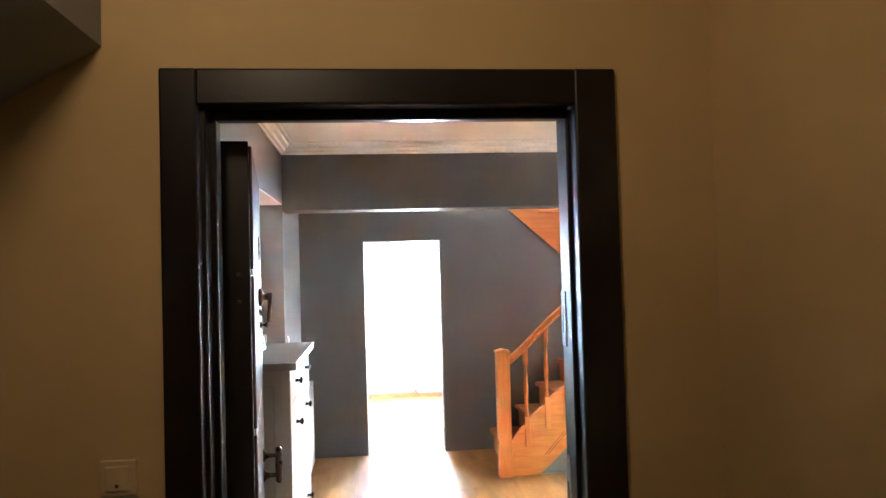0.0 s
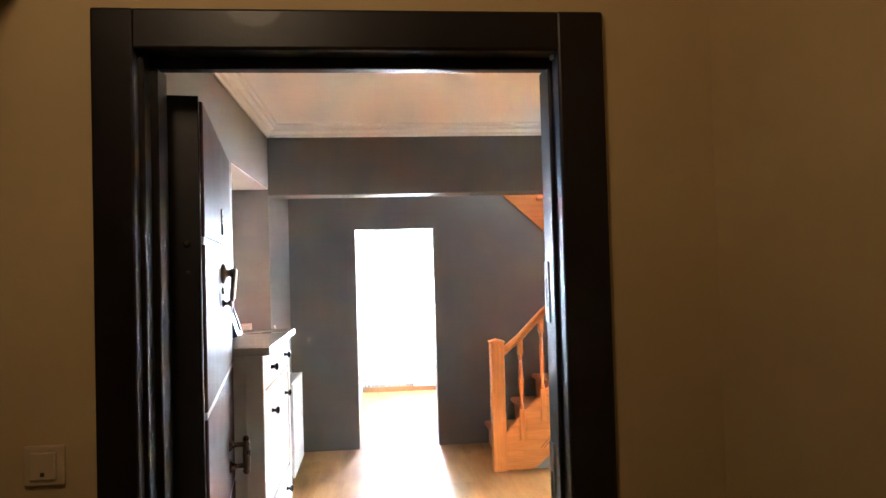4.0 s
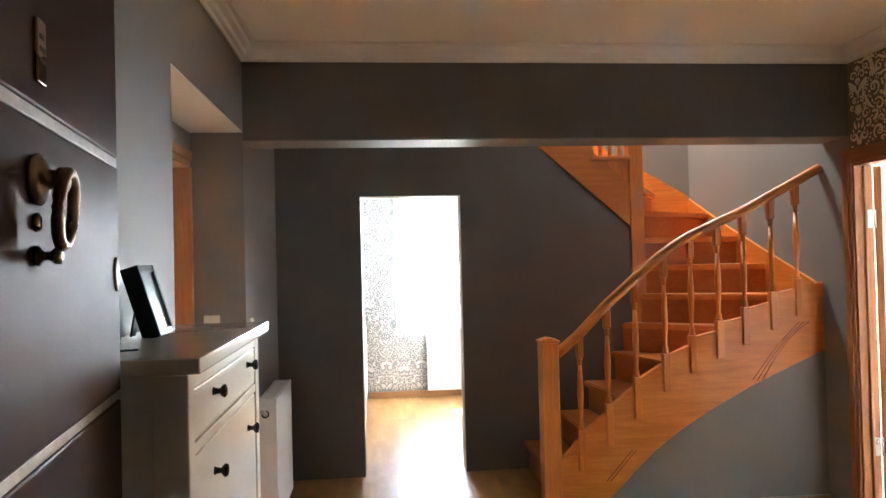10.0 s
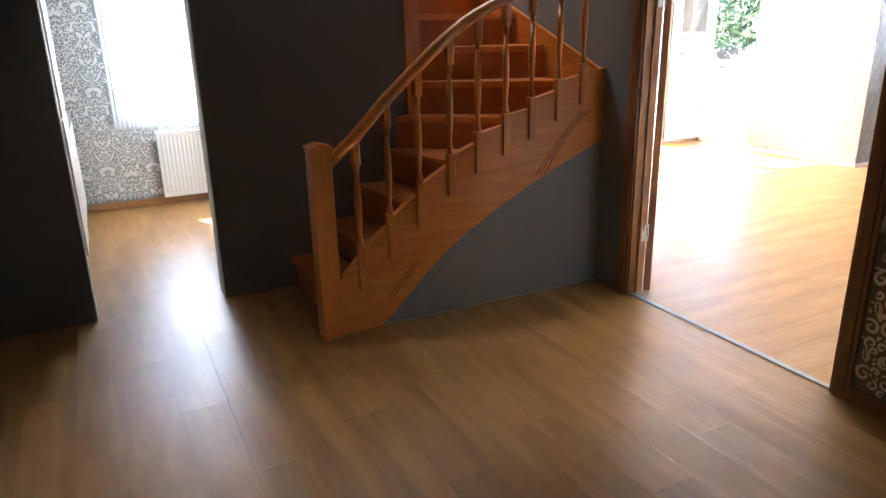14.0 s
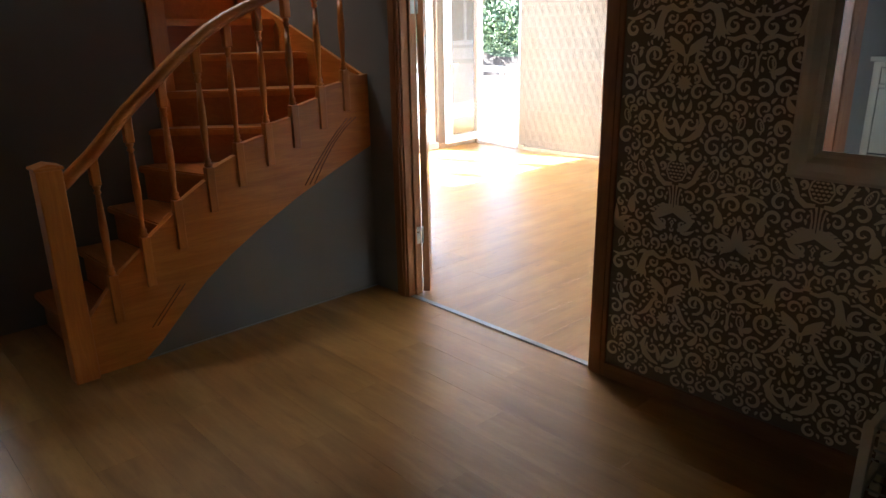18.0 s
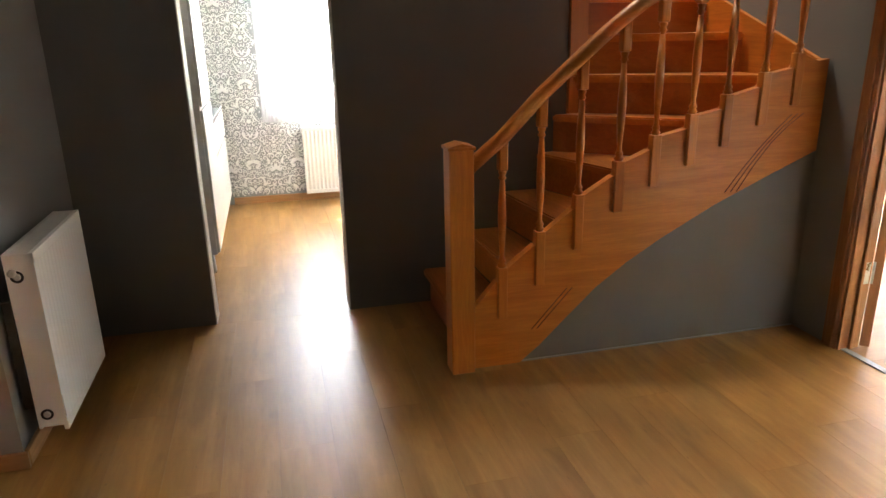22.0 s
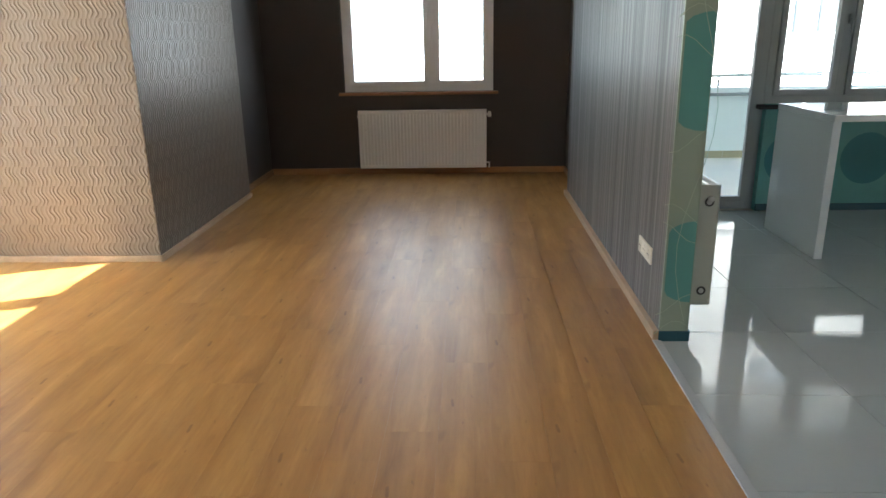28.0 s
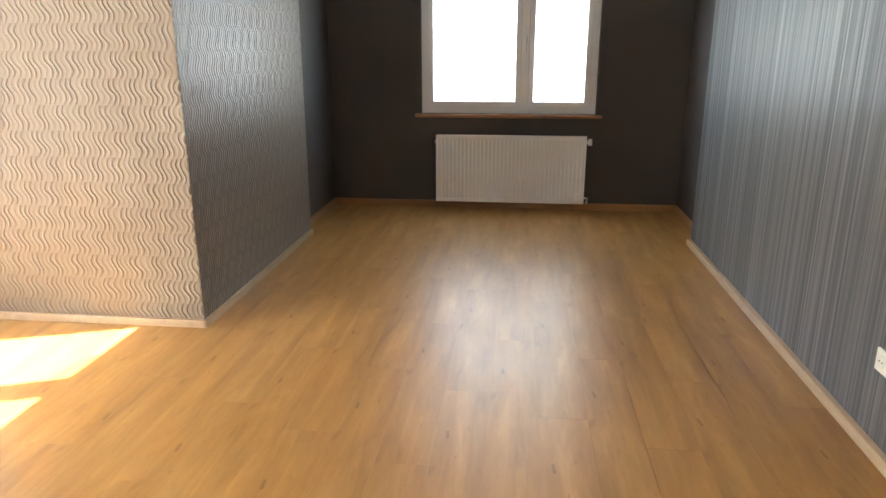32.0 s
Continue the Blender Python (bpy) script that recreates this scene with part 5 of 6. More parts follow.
    band(heart, [0.008, 0.030, 0.034, 0.008])
    lobes([(0.026, 0.140), (0.054, 0.158), (0.074, 0.184)], -1, 0.018)
    band([(0.004, 0.135), (0.005, 0.115), (0.003, 0.098)], [0.010, 0.008, 0.004])
    drop(0.0, 0.072, 0.018)
    for k in range(5):
        lf(0.0, 0.040, 0.31 + k * 1.2566, 0.030, 0.015, 0.5, 5)
    # large S from the heart's foot
    ess = [(0.030, 0.112), (0.050, 0.100), (0.060, 0.076), (0.076, 0.050), (0.104, 0.028)]
    band(ess, [0.008, 0.014, 0.018, 0.018, 0.006])
    sp(0.048, 0.122, 0.016, 1.2, 0.3, 1, 0.010)
    sp(0.112, 0.128, 0.034, 1.45, 4.6, 1, 0.012)
    lf(0.112, 0.122, 1.0, 0.026, 0.012, 0.4, 5)
    sp(0.052, 0.012, 0.024, 1.3, 0.8, 1, 0.010)
    # bouquet of flame leaves on the outer edge
    for ang, ln, cu in ((1.66, 0.085, -0.1), (2.05, 0.082, 0.5), (2.45, 0.070, 0.7), (2.9, 0.052, 0.8)):
        lf(0.228, 0.358, ang, ln, 0.022, cu, 8)
    lf(0.212, 0.350, 3.5, 0.046, 0.014, -0.7, 6)
    drop(0.233, 0.456, 0.022)
    lf(0.158, 0.420, 1.1, 0.068, 0.032, 0.5, 8)
    lobes([(0.166, 0.426), (0.186, 0.470)], -1, 0.014)
    sp(0.148, 0.362, 0.032, 1.5, 5.6, 1, 0.011)
    lf(0.148, 0.356, 0.6, 0.026, 0.013, 0.5, 5)
    band([(0.128, 0.330), (0.150, 0.322), (0.172, 0.330)], [0.004, 0.014, 0.004])
    ribbed(0.198, 0.300, 1.9, 0.030)
    sp(0.222, 0.262, 0.015, 1.2, 1.2, -1, 0.009)
    # paired S-scrolls
    band([(0.128, 0.262), (0.150, 0.270), (0.176, 0.256), (0.204, 0.248), (0.230, 0.254)], [0.006, 0.012, 0.015, 0.012, 0.006])
    sp(0.150, 0.222, 0.023, 1.4, 1.2, 1, 0.012)
    sp(0.202, 0.216, 0.023, 1.4, 1.6, -1, 0.012)
    band([(0.130, 0.186), (0.156, 0.180), (0.184, 0.190), (0.212, 0.184), (0.232, 0.170)], [0.006, 0.016, 0.012, 0.016, 0.006])
    # acorns, trefoil staff, ribbed leaf, low scrolls
    lf(0.166, 0.150, -1.4, 0.030, 0.015, 0, 6)
    band([(0.157, 0.152), (0.166, 0.154), (0.176, 0.152)], [0.004, 0.008, 0.004])
    band([(0.233, 0.090), (0.233, 0.125), (0.225, 0.142), (0.212, 0.140)], [0.006, 0.007, 0.008, 0.010])
    lf(0.234, 0.090, -1.57, 0.026, 0.015, 0, 5)
    ribbed(0.192, 0.108, 1.35, 0.034)
    lf(0.150, 0.100, -0.9, 0.050, 0.022, 0.6, 7)
    sp(0.142, 0.040, 0.030, 1.45, 2.4, -1, 0.011)
    sp(0.206, 0.034, 0.027, 1.4, 0.9, 1, 0.011)
    lf(0.176, 0.064, 0.8, 0.034, 0.014, 0.4, 6)
    lf(0.094, 0.010, 0.5, 0.040, 0.016, -0.6, 6)
    # scroll pairs above the bouquet
    sp(0.128, 0.486, 0.027, 1.4, 5.0, 1, 0.011)
    sp(0.206, 0.506, 0.028, 1.45, 3.6, -1, 0.011)
    band([(0.150, 0.520), (0.170, 0.534), (0.194, 0.540), (0.222, 0.546)], [0.005, 0.013, 0.013, 0.005])
    ribbed(0.190, 0.588, 2.2, 0.030)
    sp(0.222, 0.614, 0.022, 1.3, 5.4, 1, 0.010)
    for ang in (0.5, 1.1, 1.7):
        lf(0.160, 0.612, ang, 0.032, 0.010, 0.2, 5)
    for x, y in ((0.096, 0.398), (0.112, 0.448), (0.178, 0.395), (0.070, 0.148), (0.086, 0.086), (0.172, 0.548), (0.092, 0.510), (0.226, 0.330)):
        band([(x - 0.007, y), (x - 0.003, y), (x + 0.003, y), (x + 0.007, y)], [0.004, 0.011, 0.011, 0.004])
    # crowned wings between one pineapple and the next flower
    crown = [(0.008, 0.700), (0.036, 0.708), (0.064, 0.730), (0.078, 0.764), (0.066, 0.796)]
    band(crown, [0.008, 0.018, 0.026, 0.022, 0.008])
    lobes(crown[1:4], -1, 0.018)
    sp(0.036, 0.762, 0.023, 1.35, 0.6, -1, 0.010)
    lf(0.006, 0.715, 1.45, 0.060, 0.018, -0.1, 8)
    lf(0.016, 0.796, 0.7, 0.046, 0.016, 0.6, 7)
    drop(0.0, 0.800, 0.030)
    sp(0.122, 0.690, 0.029, 1.4, 1.0, 1, 0.011)
    sp(0.136, 0.762, 0.033, 1.45, 4.2, -1, 0.012)
    lf(0.136, 0.758, 0.9, 0.026, 0.012, 0.4, 5)
    sp(0.204, 0.700, 0.029, 1.4, 2.2, -1, 0.011)
    ribbed(0.205, 0.770, 1.3, 0.034)
    lf(0.100, 0.820, 0.3, 0.060, 0.022, 0.7, 8)
    sp(0.196, 0.824, 0.022, 1.3, 5.0, 1, 0.010)
    # small scrolls, leaves and drops where the ground would stay empty
    rng = random.Random(3)
    gu, gv = np.meshgrid(np.arange(0.006, 0.232, 0.006), np.arange(0.003, 0.85, 0.006))
    room = np.full(gu.shape, 1.0)

    def take(pts, ws):
        for (ax, ay), (bx, by), w in zip(pts, pts[1:], ws):
            for q in (0.0, 0.5):
                x, y = ax + (bx - ax) * q, ay + (by - ay) * q
                for mx in (x, -x, 0.47 - x):
                    dy = np.abs(gv - y)
                    np.minimum(room, np.hypot(gu - mx, np.minimum(dy, 0.85 - dy)) - w * 0.5, out=room)

    for pts, ws in out:
        take(pts, ws)
    for _ in range(130):
        k = int(np.argmax(room))
        x, y, d = float(gu.flat[k]), float(gv.flat[k]), float(room.flat[k])
        if d < 0.0095:
            break
        n0 = len(out)
        if d > 0.017:
            sp(x, y, min(d * 0.74, 0.03), 1.3, rng.random() * 6.28, rng.choice((1, -1)), 0.0095)
        else:
            a = rng.random() * 6.28
            lf(x - math.cos(a) * d * 0.75, y - math.sin(a) * d * 0.75, a, d * 1.5, d * 0.75, rng.choice((0.5, -0.5)), 6)
        for pts, ws in out[n0:]:
            take(pts, ws)
    return out


DAMASK = damask_half()


def damask(bm, put, u0, u1, v0, v1, size=1.0, thick=1.0, keep=lambda u, v: True, pu=0.0, pv=0.0):
    """Fills a rectangle of wall with the scroll repeat; put turns (u, v) into a place."""
    cw, ch = 0.47 * size, 0.85 * size
    i0, i1 = math.floor(u0 / cw) - 1, math.ceil(u1 / cw) + 1
    for i in range(i0, i1):
        for j in range(math.floor(v0 / ch) - 1, math.ceil(v1 / ch) + 1):
            for pts, ws in DAMASK:
                for sgn in (1, -1):
                    q = [(pu + i * cw + cw / 2 + sgn * x * size, pv + j * ch + y * size) for x, y in pts]
                    if all(u0 < a < u1 and v0 < b < v1 and keep(a, b) for a, b in q):
                        ribbon(bm, q, [w * size * thick for w in ws], put)


# dark wallpaper of the hall's right wall
PAPX = XR - 0.004
papered = structure("wall_paper_hall", boxes((PAPX, YFH + 0.012, 0.07, XR, RY0 - 0.072, 2.492), (PAPX, RY0 - 0.072, RZ + 0.078, XR, 4.909, 2.492)), M_darkpaper, "dark brown wallpaper with beige scroll damask", "wallpaper")
bm = bmesh.new()
damask(bm, lambda u, v: (PAPX - 0.0012, u, v), YFH + 0.02, 4.90, 0.075, 2.488, 1.096, 1.0, lambda u, v: u < RY0 - 0.078 or v > RZ + 0.084, 0.4475, 0.31)
tagged(part("scroll_print", bm, M_flock, papered, "beige raised scrolls"), kind="stuff")
# pale wallpaper of the back room's window wall
bm = bmesh.new()
wallp = bpy.data.objects["wall_back_room_window"]
damask(bm, lambda u, v: (u, R2Y - 0.0015, v), -0.58, 1.24, 0.07, 2.48, 0.80, 1.0, lambda u, v: not (0.30 < u < 1.10 and 0.76 < v < 2.3))
tagged(part("scroll_print", bm, M_scrollwhite, wallp, "white printed scrolls"), kind="stuff")
# child's room print: small cars and winding roads
M_car = paint("orange_car_print", (0.55, 0.13, 0.04), 0.15, 0.6)
M_road = paint("grey_road_print", (0.55, 0.54, 0.50), 0.05, 0.6)
bm, bm2 = bmesh.new(), bmesh.new()
rng = random.Random(4)
kid = bpy.data.objects["wall_child_room_window"]
for i in range(13):
    for j in range(9):
        u, v = -4.0 + i * 0.25 + (0.12 if j % 2 else 0), 0.15 + j * 0.27
        if -3.12 < u + 0.06 and u - 0.06 < -1.9 and 0.78 < v < 2.2:
            continue
        for a, b, c, d in ((-0.055, 0, 0.055, 0.022), (-0.03, 0.022, 0.03, 0.042), (-0.042, -0.012, -0.018, 0.004), (0.018, -0.012, 0.042, 0.004)):
            vs = [bm.verts.new((u + x, 8.5985, v + z)) for x, z in ((a, b), (c, b), (c, d), (a, d))]
            bm.faces.new(vs)
        if (i + j) % 2:
            pts, ws = spiral(u + 0.12, v + 0.12, 0.08, 0.8, rng.random() * 6, 1, 0.022)
            ribbon(bm2, pts, ws, lambda x, z: (x, 8.5982, z))
tagged(part("car_print", bm, M_car, kid, "small orange printed cars"), kind="stuff")
tagged(part("road_print", bm2, M_road, kid, "grey printed winding roads"), kind="stuff")

# ---- wall under the stairs, skirting boards ----
structure("wall_under_stairs", prism([(1.345, 0), (1.44, 0.085), (1.56, 0.2), (1.70, 0.33), (1.84, 0.43), (2.0, 0.525), (2.25, 0.655), (2.5, 0.765), (XR, 0.88), (XR, 0)], "y", 5.186, 5.208), M_grey, "grey-blue painted spandrel under the staircase")
structure("edge_strip_under_stairs", boxes((1.36, 5.176, 0.0, XR - 0.002, 5.1855, 0.005)), M_strip2, "thin grey sealant line at the floor", "trim")


def skirting(name, x0, y0, x1, y1, mat, label, h=0.062):
    return structure(name, joined(rbox(x0, y0, 0, x1, y1, h, 0.003)), mat, label, "skirting board")


skirting("baseboard_pillar", XL, 4.915, XL + 0.016, YB, M_skirt, "oak skirting board")
skirting("baseboard_niche", NX + 0.018, OY1 - 0.016, XL + 0.016, OY1, M_skirtx, "oak skirting board in the niche")
skirting("baseboard_hall_right", XR - 0.022, YFH + 0.02, XR - 0.004, RY0 - 0.074, M_doorwoody, "dark oak skirting board below the wallpaper", 0.07)
skirting("baseboard_hall_left", XL, YFH + 0.02, XL + 0.016, OY0, M_skirt, "oak skirting board")
skirting("baseboard_block_cream", CHX - 0.016, CHY - 0.02, CHX, BY0 - 0.1, M_skirtlight, "pale oak skirting board", 0.042)
skirting("baseboard_balcony_post", CHX - 0.022, BY0 - 0.1, CHX, BY0 - 0.005, M_skirtlight, "pale oak skirting board end")
skirting("baseboard_block_bronze", CHX - 0.016, CHY - 0.022, CHX2, CHY - 0.004, M_skirtlight, "pale oak skirting board", 0.042)
skirting("baseboard_block_return", CHX2, CHY + 0.069, LXE, CHY + 0.085, M_skirtx, "oak skirting board")
skirting("baseboard_end", LXE - 0.016, PWB, LXE, CHY + 0.07, M_skirt, "orange oak skirting board under the window")
skirting("baseboard_partition", PWX + 0.002, PWY, PWX2, FLOOR_Y + 0.003, M_skirtlight, "pale oak skirting board below the striped wallpaper", 0.048)
skirting("baseboard_nook", PWX2, PWB, LXE, PWB + 0.016, M_skirtx, "oak skirting board")
skirting("baseboard_north", NW1, NY - 0.016, CHX, NY, M_skirtlight, "pale oak skirting board")
skirting("baseboard_back_room", 0.0, R2Y - 0.016, 1.25, R2Y, M_skirtx, "oak skirting board")
skirting("baseboard_kitchen_end", KX - 0.012, KY0, KX, KW1, M_blueskirt, "dark blue tiled skirting", 0.055)
skirting("baseboard_partition_end", PWX - 0.010, PWB - 0.01, PWX, PWY + 0.004, M_blueskirt, "dark blue tiled skirting", 0.05)
skirting("baseboard_partition_kitchen", PWX, PWB - 0.014, KX, PWB - 0.004, M_blueskirt, "dark blue tiled skirting", 0.05)
structure("threshold_kitchen", rbox(LX0, FLOOR_Y - 0.035, -0.002, PWX, FLOOR_Y + 0.004, 0.006, 0.003), M_strip2, "grey metal strip between laminate and tiles", "threshold")

# teal and green discs on the kitchen papers
def disc(bm, put, u, v, r, n=28, ring=0.0):
    if ring:
        pts = [(u + r * math.cos(2 * math.pi * k / n), v + r * math.sin(2 * math.pi * k / n)) for k in range(n + 1)]
        ribbon(bm, pts, [ring] * (n + 1), put)
    else:
        bm.faces.new([bm.verts.new(put(u + r * math.cos(2 * math.pi * k / n), v + r * math.sin(2 * math.pi * k / n))) for k in range(n)])


def half_disc(bm, put, u_edge, v, r, way, n=16, wmax=0.15):
    pts = []
    for k in range(n + 1):
        a = -math.pi / 2 + math.pi * k / n
        pts.append((u_edge + way * min(wmax, r * math.cos(a)), v + r * math.sin(a)))
    bm.faces.new([bm.verts.new(put(u, w)) for u, w in pts])


kend = bpy.data.objects["wall_kitchen_end"]
bm = bmesh.new()
pk = lambda u, v: (KX - 0.0015, u, v)
for u in (1.95, 1.37, 0.79):
    disc(bm, pk, u, 0.41, 0.20)
for u, v in ((0.72, 1.25), (0.72, 1.75), (0.30, 1.0), (0.30, 1.5), (-0.2, 1.25)):
    disc(bm, pk, u, v, 0.19)
part("disc_print", bm, M_tealdeep, kend, "dark teal printed circles")
pend = bpy.data.objects["wall_partition_kitchen"]
bm, bm2 = bmesh.new(), bmesh.new()
pe = lambda u, v: (PWX - 0.0015, u, v)
for v, r, way, edge in ((0.38, 0.19, 1, PWB), (1.20, 0.24, 1, PWB), (1.85, 0.18, -1, PWY - 0.006), (2.35, 0.15, 1, PWB)):
    half_disc(bm, pe, edge, v, r, way, wmax=0.118)
for v in (0.05, 0.18, 0.52, 0.60, 0.92, 1.3, 1.42):
    ribbon(bm2, [(PWB + 0.15 * s, v + 0.05 * math.sin(s * 3 + v * 9)) for s in (0, 0.25, 0.5, 0.75, 1)], [0.0025] * 5, lambda u, w: (PWX - 0.0022, u, w))
ribbon(bm2, [(PWB + 0.02 + 0.06 * math.sin(s * 0.6), 0.1 + s * 0.12) for s in range(19)], [0.0025] * 19, lambda u, w: (PWX - 0.0026, u, w))
part("disc_print", bm, M_tealend, pend, "teal printed circle segments")
part("line_print", bm2, M_tealline, pend, "thin cream printed lines")
structure("corner_trim", joined(rbox(PWX - 0.002, PWY - 0.006, 0.062, PWX + 0.012, PWY + 0.003, ZC, 0.002)), M_tealpale, "pale corner edge of the partition", "trim")

# ---- kitchen ----
def island():
    t = thing("kitchen_island", "glossy white breakfast island with waterfall end", "island")
    part("top", rbox(7.13, -0.6, 0.845, 7.90, 2.31, 0.885, 0.003), M_quartz, t)
    part("end_panel", rbox(7.14, 2.26, 0.0, 7.89, 2.31, 0.845, 0.003), M_quartz, t)
    part("far_panel", rbox(7.105, -0.6, 0.0, 7.885, -0.55, 0.845, 0.003), M_quartz, t)


def kitchen_units():
    for i in range(3):
        y = 0.42 - 0.6 * i
        t = thing("kitchen_cabinet", "white glossy kitchen base cabinet", "cabinet", pose(0, 0, 0), "kitchen base units")
        part("body", rbox(7.84, y - 0.598, 0.10, KX - 0.003, y, 0.86, 0.003), M_white, t)
        part("door", rbox(7.82, y - 0.596, 0.11, 7.84, y - 0.002, 0.85, 0.004), M_white, t)
        part("handle", tube([(7.805, y - 0.10, 0.74), (7.805, y - 0.5, 0.74)], 0.006), M_steel, t)
        part("plinth", boxes((7.88, y - 0.598, 0, 7.9, y, 0.10)), M_white, t)
    w = thing("worktop", "white glossy kitchen worktop slab", "worktop")
    part("slab", rbox(7.905, -0.88, 0.886, KX - 0.003, 0.44, 0.915, 0.004), M_quartz, w)


island()
kitchen_units()
structure("sill_kitchen", rbox(KX - 0.03, KW0 - 0.02, KS - 0.075, KX + 0.05, KW1 + 0.06, KS - 0.043, 0.004), M_dark, "dark stone kitchen window sill", "window sill")
# glazed balcony and parapet outside the kitchen
M_beige = paint("beige_balcony_tile", (0.62, 0.57, 0.47), 0.06, 0.4)
M_beigeskirt = paint("tan_skirting_tile", (0.46, 0.37, 0.23), 0.08, 0.4)
M_parapet = paint("white_parapet_plaster", (0.80, 0.79, 0.75), 0.04, 0.7)
M_coping = paint("grey_stone_coping", (0.30, 0.30, 0.29), 0.15, 0.6)
structure("floor_kitchen_balcony", boxes((KX + 0.2, -1.0, -0.12, 11.1, 3.26, -0.006)), M_beige, "beige tiled balcony floor", "floor")
pp = structure("parapet_kitchen_balcony", boxes((10.92, -1.0, -0.12, 11.06, 3.26, 0.69)), M_parapet, "white plastered balcony parapet", "parapet")
part("coping", joined(rbox(10.88, -1.0, 0.69, 11.10, 3.26, 0.722, 0.004)), M_coping, pp, "grey stone coping")
part("ledge", joined(rbox(10.90, -1.0, 0.722, 11.08, 3.26, 0.78, 0.006)), M_parapet, pp)
for k in range(10):
    part("skirting_tile", rbox(10.908, -0.99 + k * 0.425, -0.006, 10.92, -0.57 + k * 0.425, 0.075, 0.002), M_beigeskirt, pp)
rl = thing("balcony_rail", "grey metal balcony rail", "railing")
part("handrail", tube([(10.98, -1.0, 0.91), (10.98, 3.2, 0.91)], 0.022), M_steel, rl)
for y in (-0.8, 0.26, 1.66, 2.46, 3.1):
    part("post", tube([(10.98, y, 0.779), (10.98, y, 0.91)], 0.014), M_steel, rl)

# ---- mirror ----
def mirror():
    t = thing("wall_mirror", "rectangular mirror with wide pale moulded frame", "mirror")
    y0, y1, z0, z1, w = 2.295, 2.875, 1.00, 2.02, 0.095
    prof = [(0.0, 0.0), (0.0, 0.022), (0.012, 0.032), (0.030, 0.030), (0.055, 0.020), (0.075, 0.022), (0.085, 0.014), (w, 0.010), (w, 0.0)]
    corners = [(y0, z0, 1, 1), (y1, z0, -1, 1), (y1, z1, -1, -1), (y0, z1, 1, -1)]
    for i in range(4):
        (ya, za, sa, ta), (yb, zb, sb, tb) = corners[i], corners[(i + 1) % 4]
        bm = bmesh.new()
        ra = [bm.verts.new((PAPX - 0.002 - h, ya + sa * u, za + ta * u)) for u, h in prof]
        rb = [bm.verts.new((PAPX - 0.002 - h, yb + sb * u, zb + tb * u)) for u, h in prof]
        for k in range(len(prof) - 1):
            bm.faces.new((ra[k], ra[k + 1], rb[k + 1], rb[k]))
        bmesh.ops.recalc_face_normals(bm, faces=bm.faces)
        part("frame_side", bm, M_mframe, t)
    part("glass", boxes((PAPX - 0.010, y0 + w - 0.004, z0 + w - 0.004, PAPX - 0.006, y1 - w + 0.004, z1 - w + 0.004)), M_mirrorglass, t, "clear mirror glass")


M_mframe = paint("pale_beige_mirror_frame", (0.70, 0.62, 0.48), 0.05, 0.5, 90, 0.1)
mirror()

# ---- shoe rack ----
def shoe_rack():
    t = thing("shoe_rack", "white wooden shoe rack with metal bars", "shoe rack")
    y0, y1, xf, xb = 1.79, 2.46, 2.44, 2.71
    for y in (y0, y1 - 0.03):
        for x in (xf, xb - 0.035):
            part("leg", rbox(x, y, 0, x + 0.035, y + 0.03, 0.372, 0.003), M_cab, t)
        part("side_rail", rbox(xf + 0.03, y + 0.004, 0.325, xb - 0.03, y + 0.026, 0.36, 0.003), M_cab, t)
        part("side_rail", rbox(xf + 0.03, y + 0.004, 0.12, xb - 0.03, y + 0.026, 0.15, 0.003), M_cab, t)
    for z in (0.135, 0.24, 0.345):
        for k in range(4):
            x = xf + 0.05 + k * 0.055
            part("bar", tube([(x, y0 + 0.02, z), (x, y1 - 0.02, z)], 0.004, 8), M_steel, t, "thin steel bar")
    for y, s in ((2.17, 1.0), (2.05, 0.9), (1.93, 1.05)):
        sh = thing("shoe", "black shoe on the rack", "shoe", pose(2.58, y, 0.350, 0, 0, 90 + 6 * s), "black shoes")
        bm = bmesh.new()
        secs = [(-0.13, 0.030, 0.075), (-0.11, 0.040, 0.10), (-0.05, 0.040, 0.098), (0.0, 0.042, 0.075), (0.06, 0.048, 0.055), (0.11, 0.042, 0.042), (0.135, 0.018, 0.025)]
        rings = []
        for yy, w, h in secs:
            rings.append([bm.verts.new((w * math.cos(a), yy, 0.018 + max(0, h * (0.5 + 0.5 * math.sin(a))))) for a in [2 * math.pi * k / 12 for k in range(12)]])
        for a, b in zip(rings, rings[1:]):
            for k in range(12):
                bm.faces.new((a[k], a[(k + 1) % 12], b[(k + 1) % 12], b[k])).smooth = True
        bm.faces.new(rings[0])
        bm.faces.new(rings[-1])
        bmesh.ops.recalc_face_normals(bm, faces=bm.faces)
        part("upper", bm, M_knob, sh)
        part("sole", rbox(-0.042, -0.135, 0.0, 0.042, 0.13, 0.02, 0.008), M_dark, sh)
    b = thing("shoulder_bag", "black soft bag slumped on the rack", "bag", pose(2.59, 2.33, 0.35))
    bm = bmesh.new()
    bmesh.ops.create_icosphere(bm, subdivisions=3, radius=1.0)
    for v in bm.verts:
        n = noise.noise(v.co * 1.7) * 0.22
        v.co = Vector((v.co.x * 0.10, v.co.y * 0.085, 0.075 + v.co.z * 0.075)) * (1 + n)
        v.co.z = max(0.0, v.co.z)
    for f in bm.faces:
        f.smooth = True
    part("body", bm, M_knob, b)
    part("strap", tube([(0.04 + 0.05 * math.cos(a), -0.02 + 0.06 * math.sin(a), 0.13 + 0.03 * math.sin(a * 2)) for a in [i * 0.5 for i in range(8)]], 0.006, 6), M_dark, b)


shoe_rack()

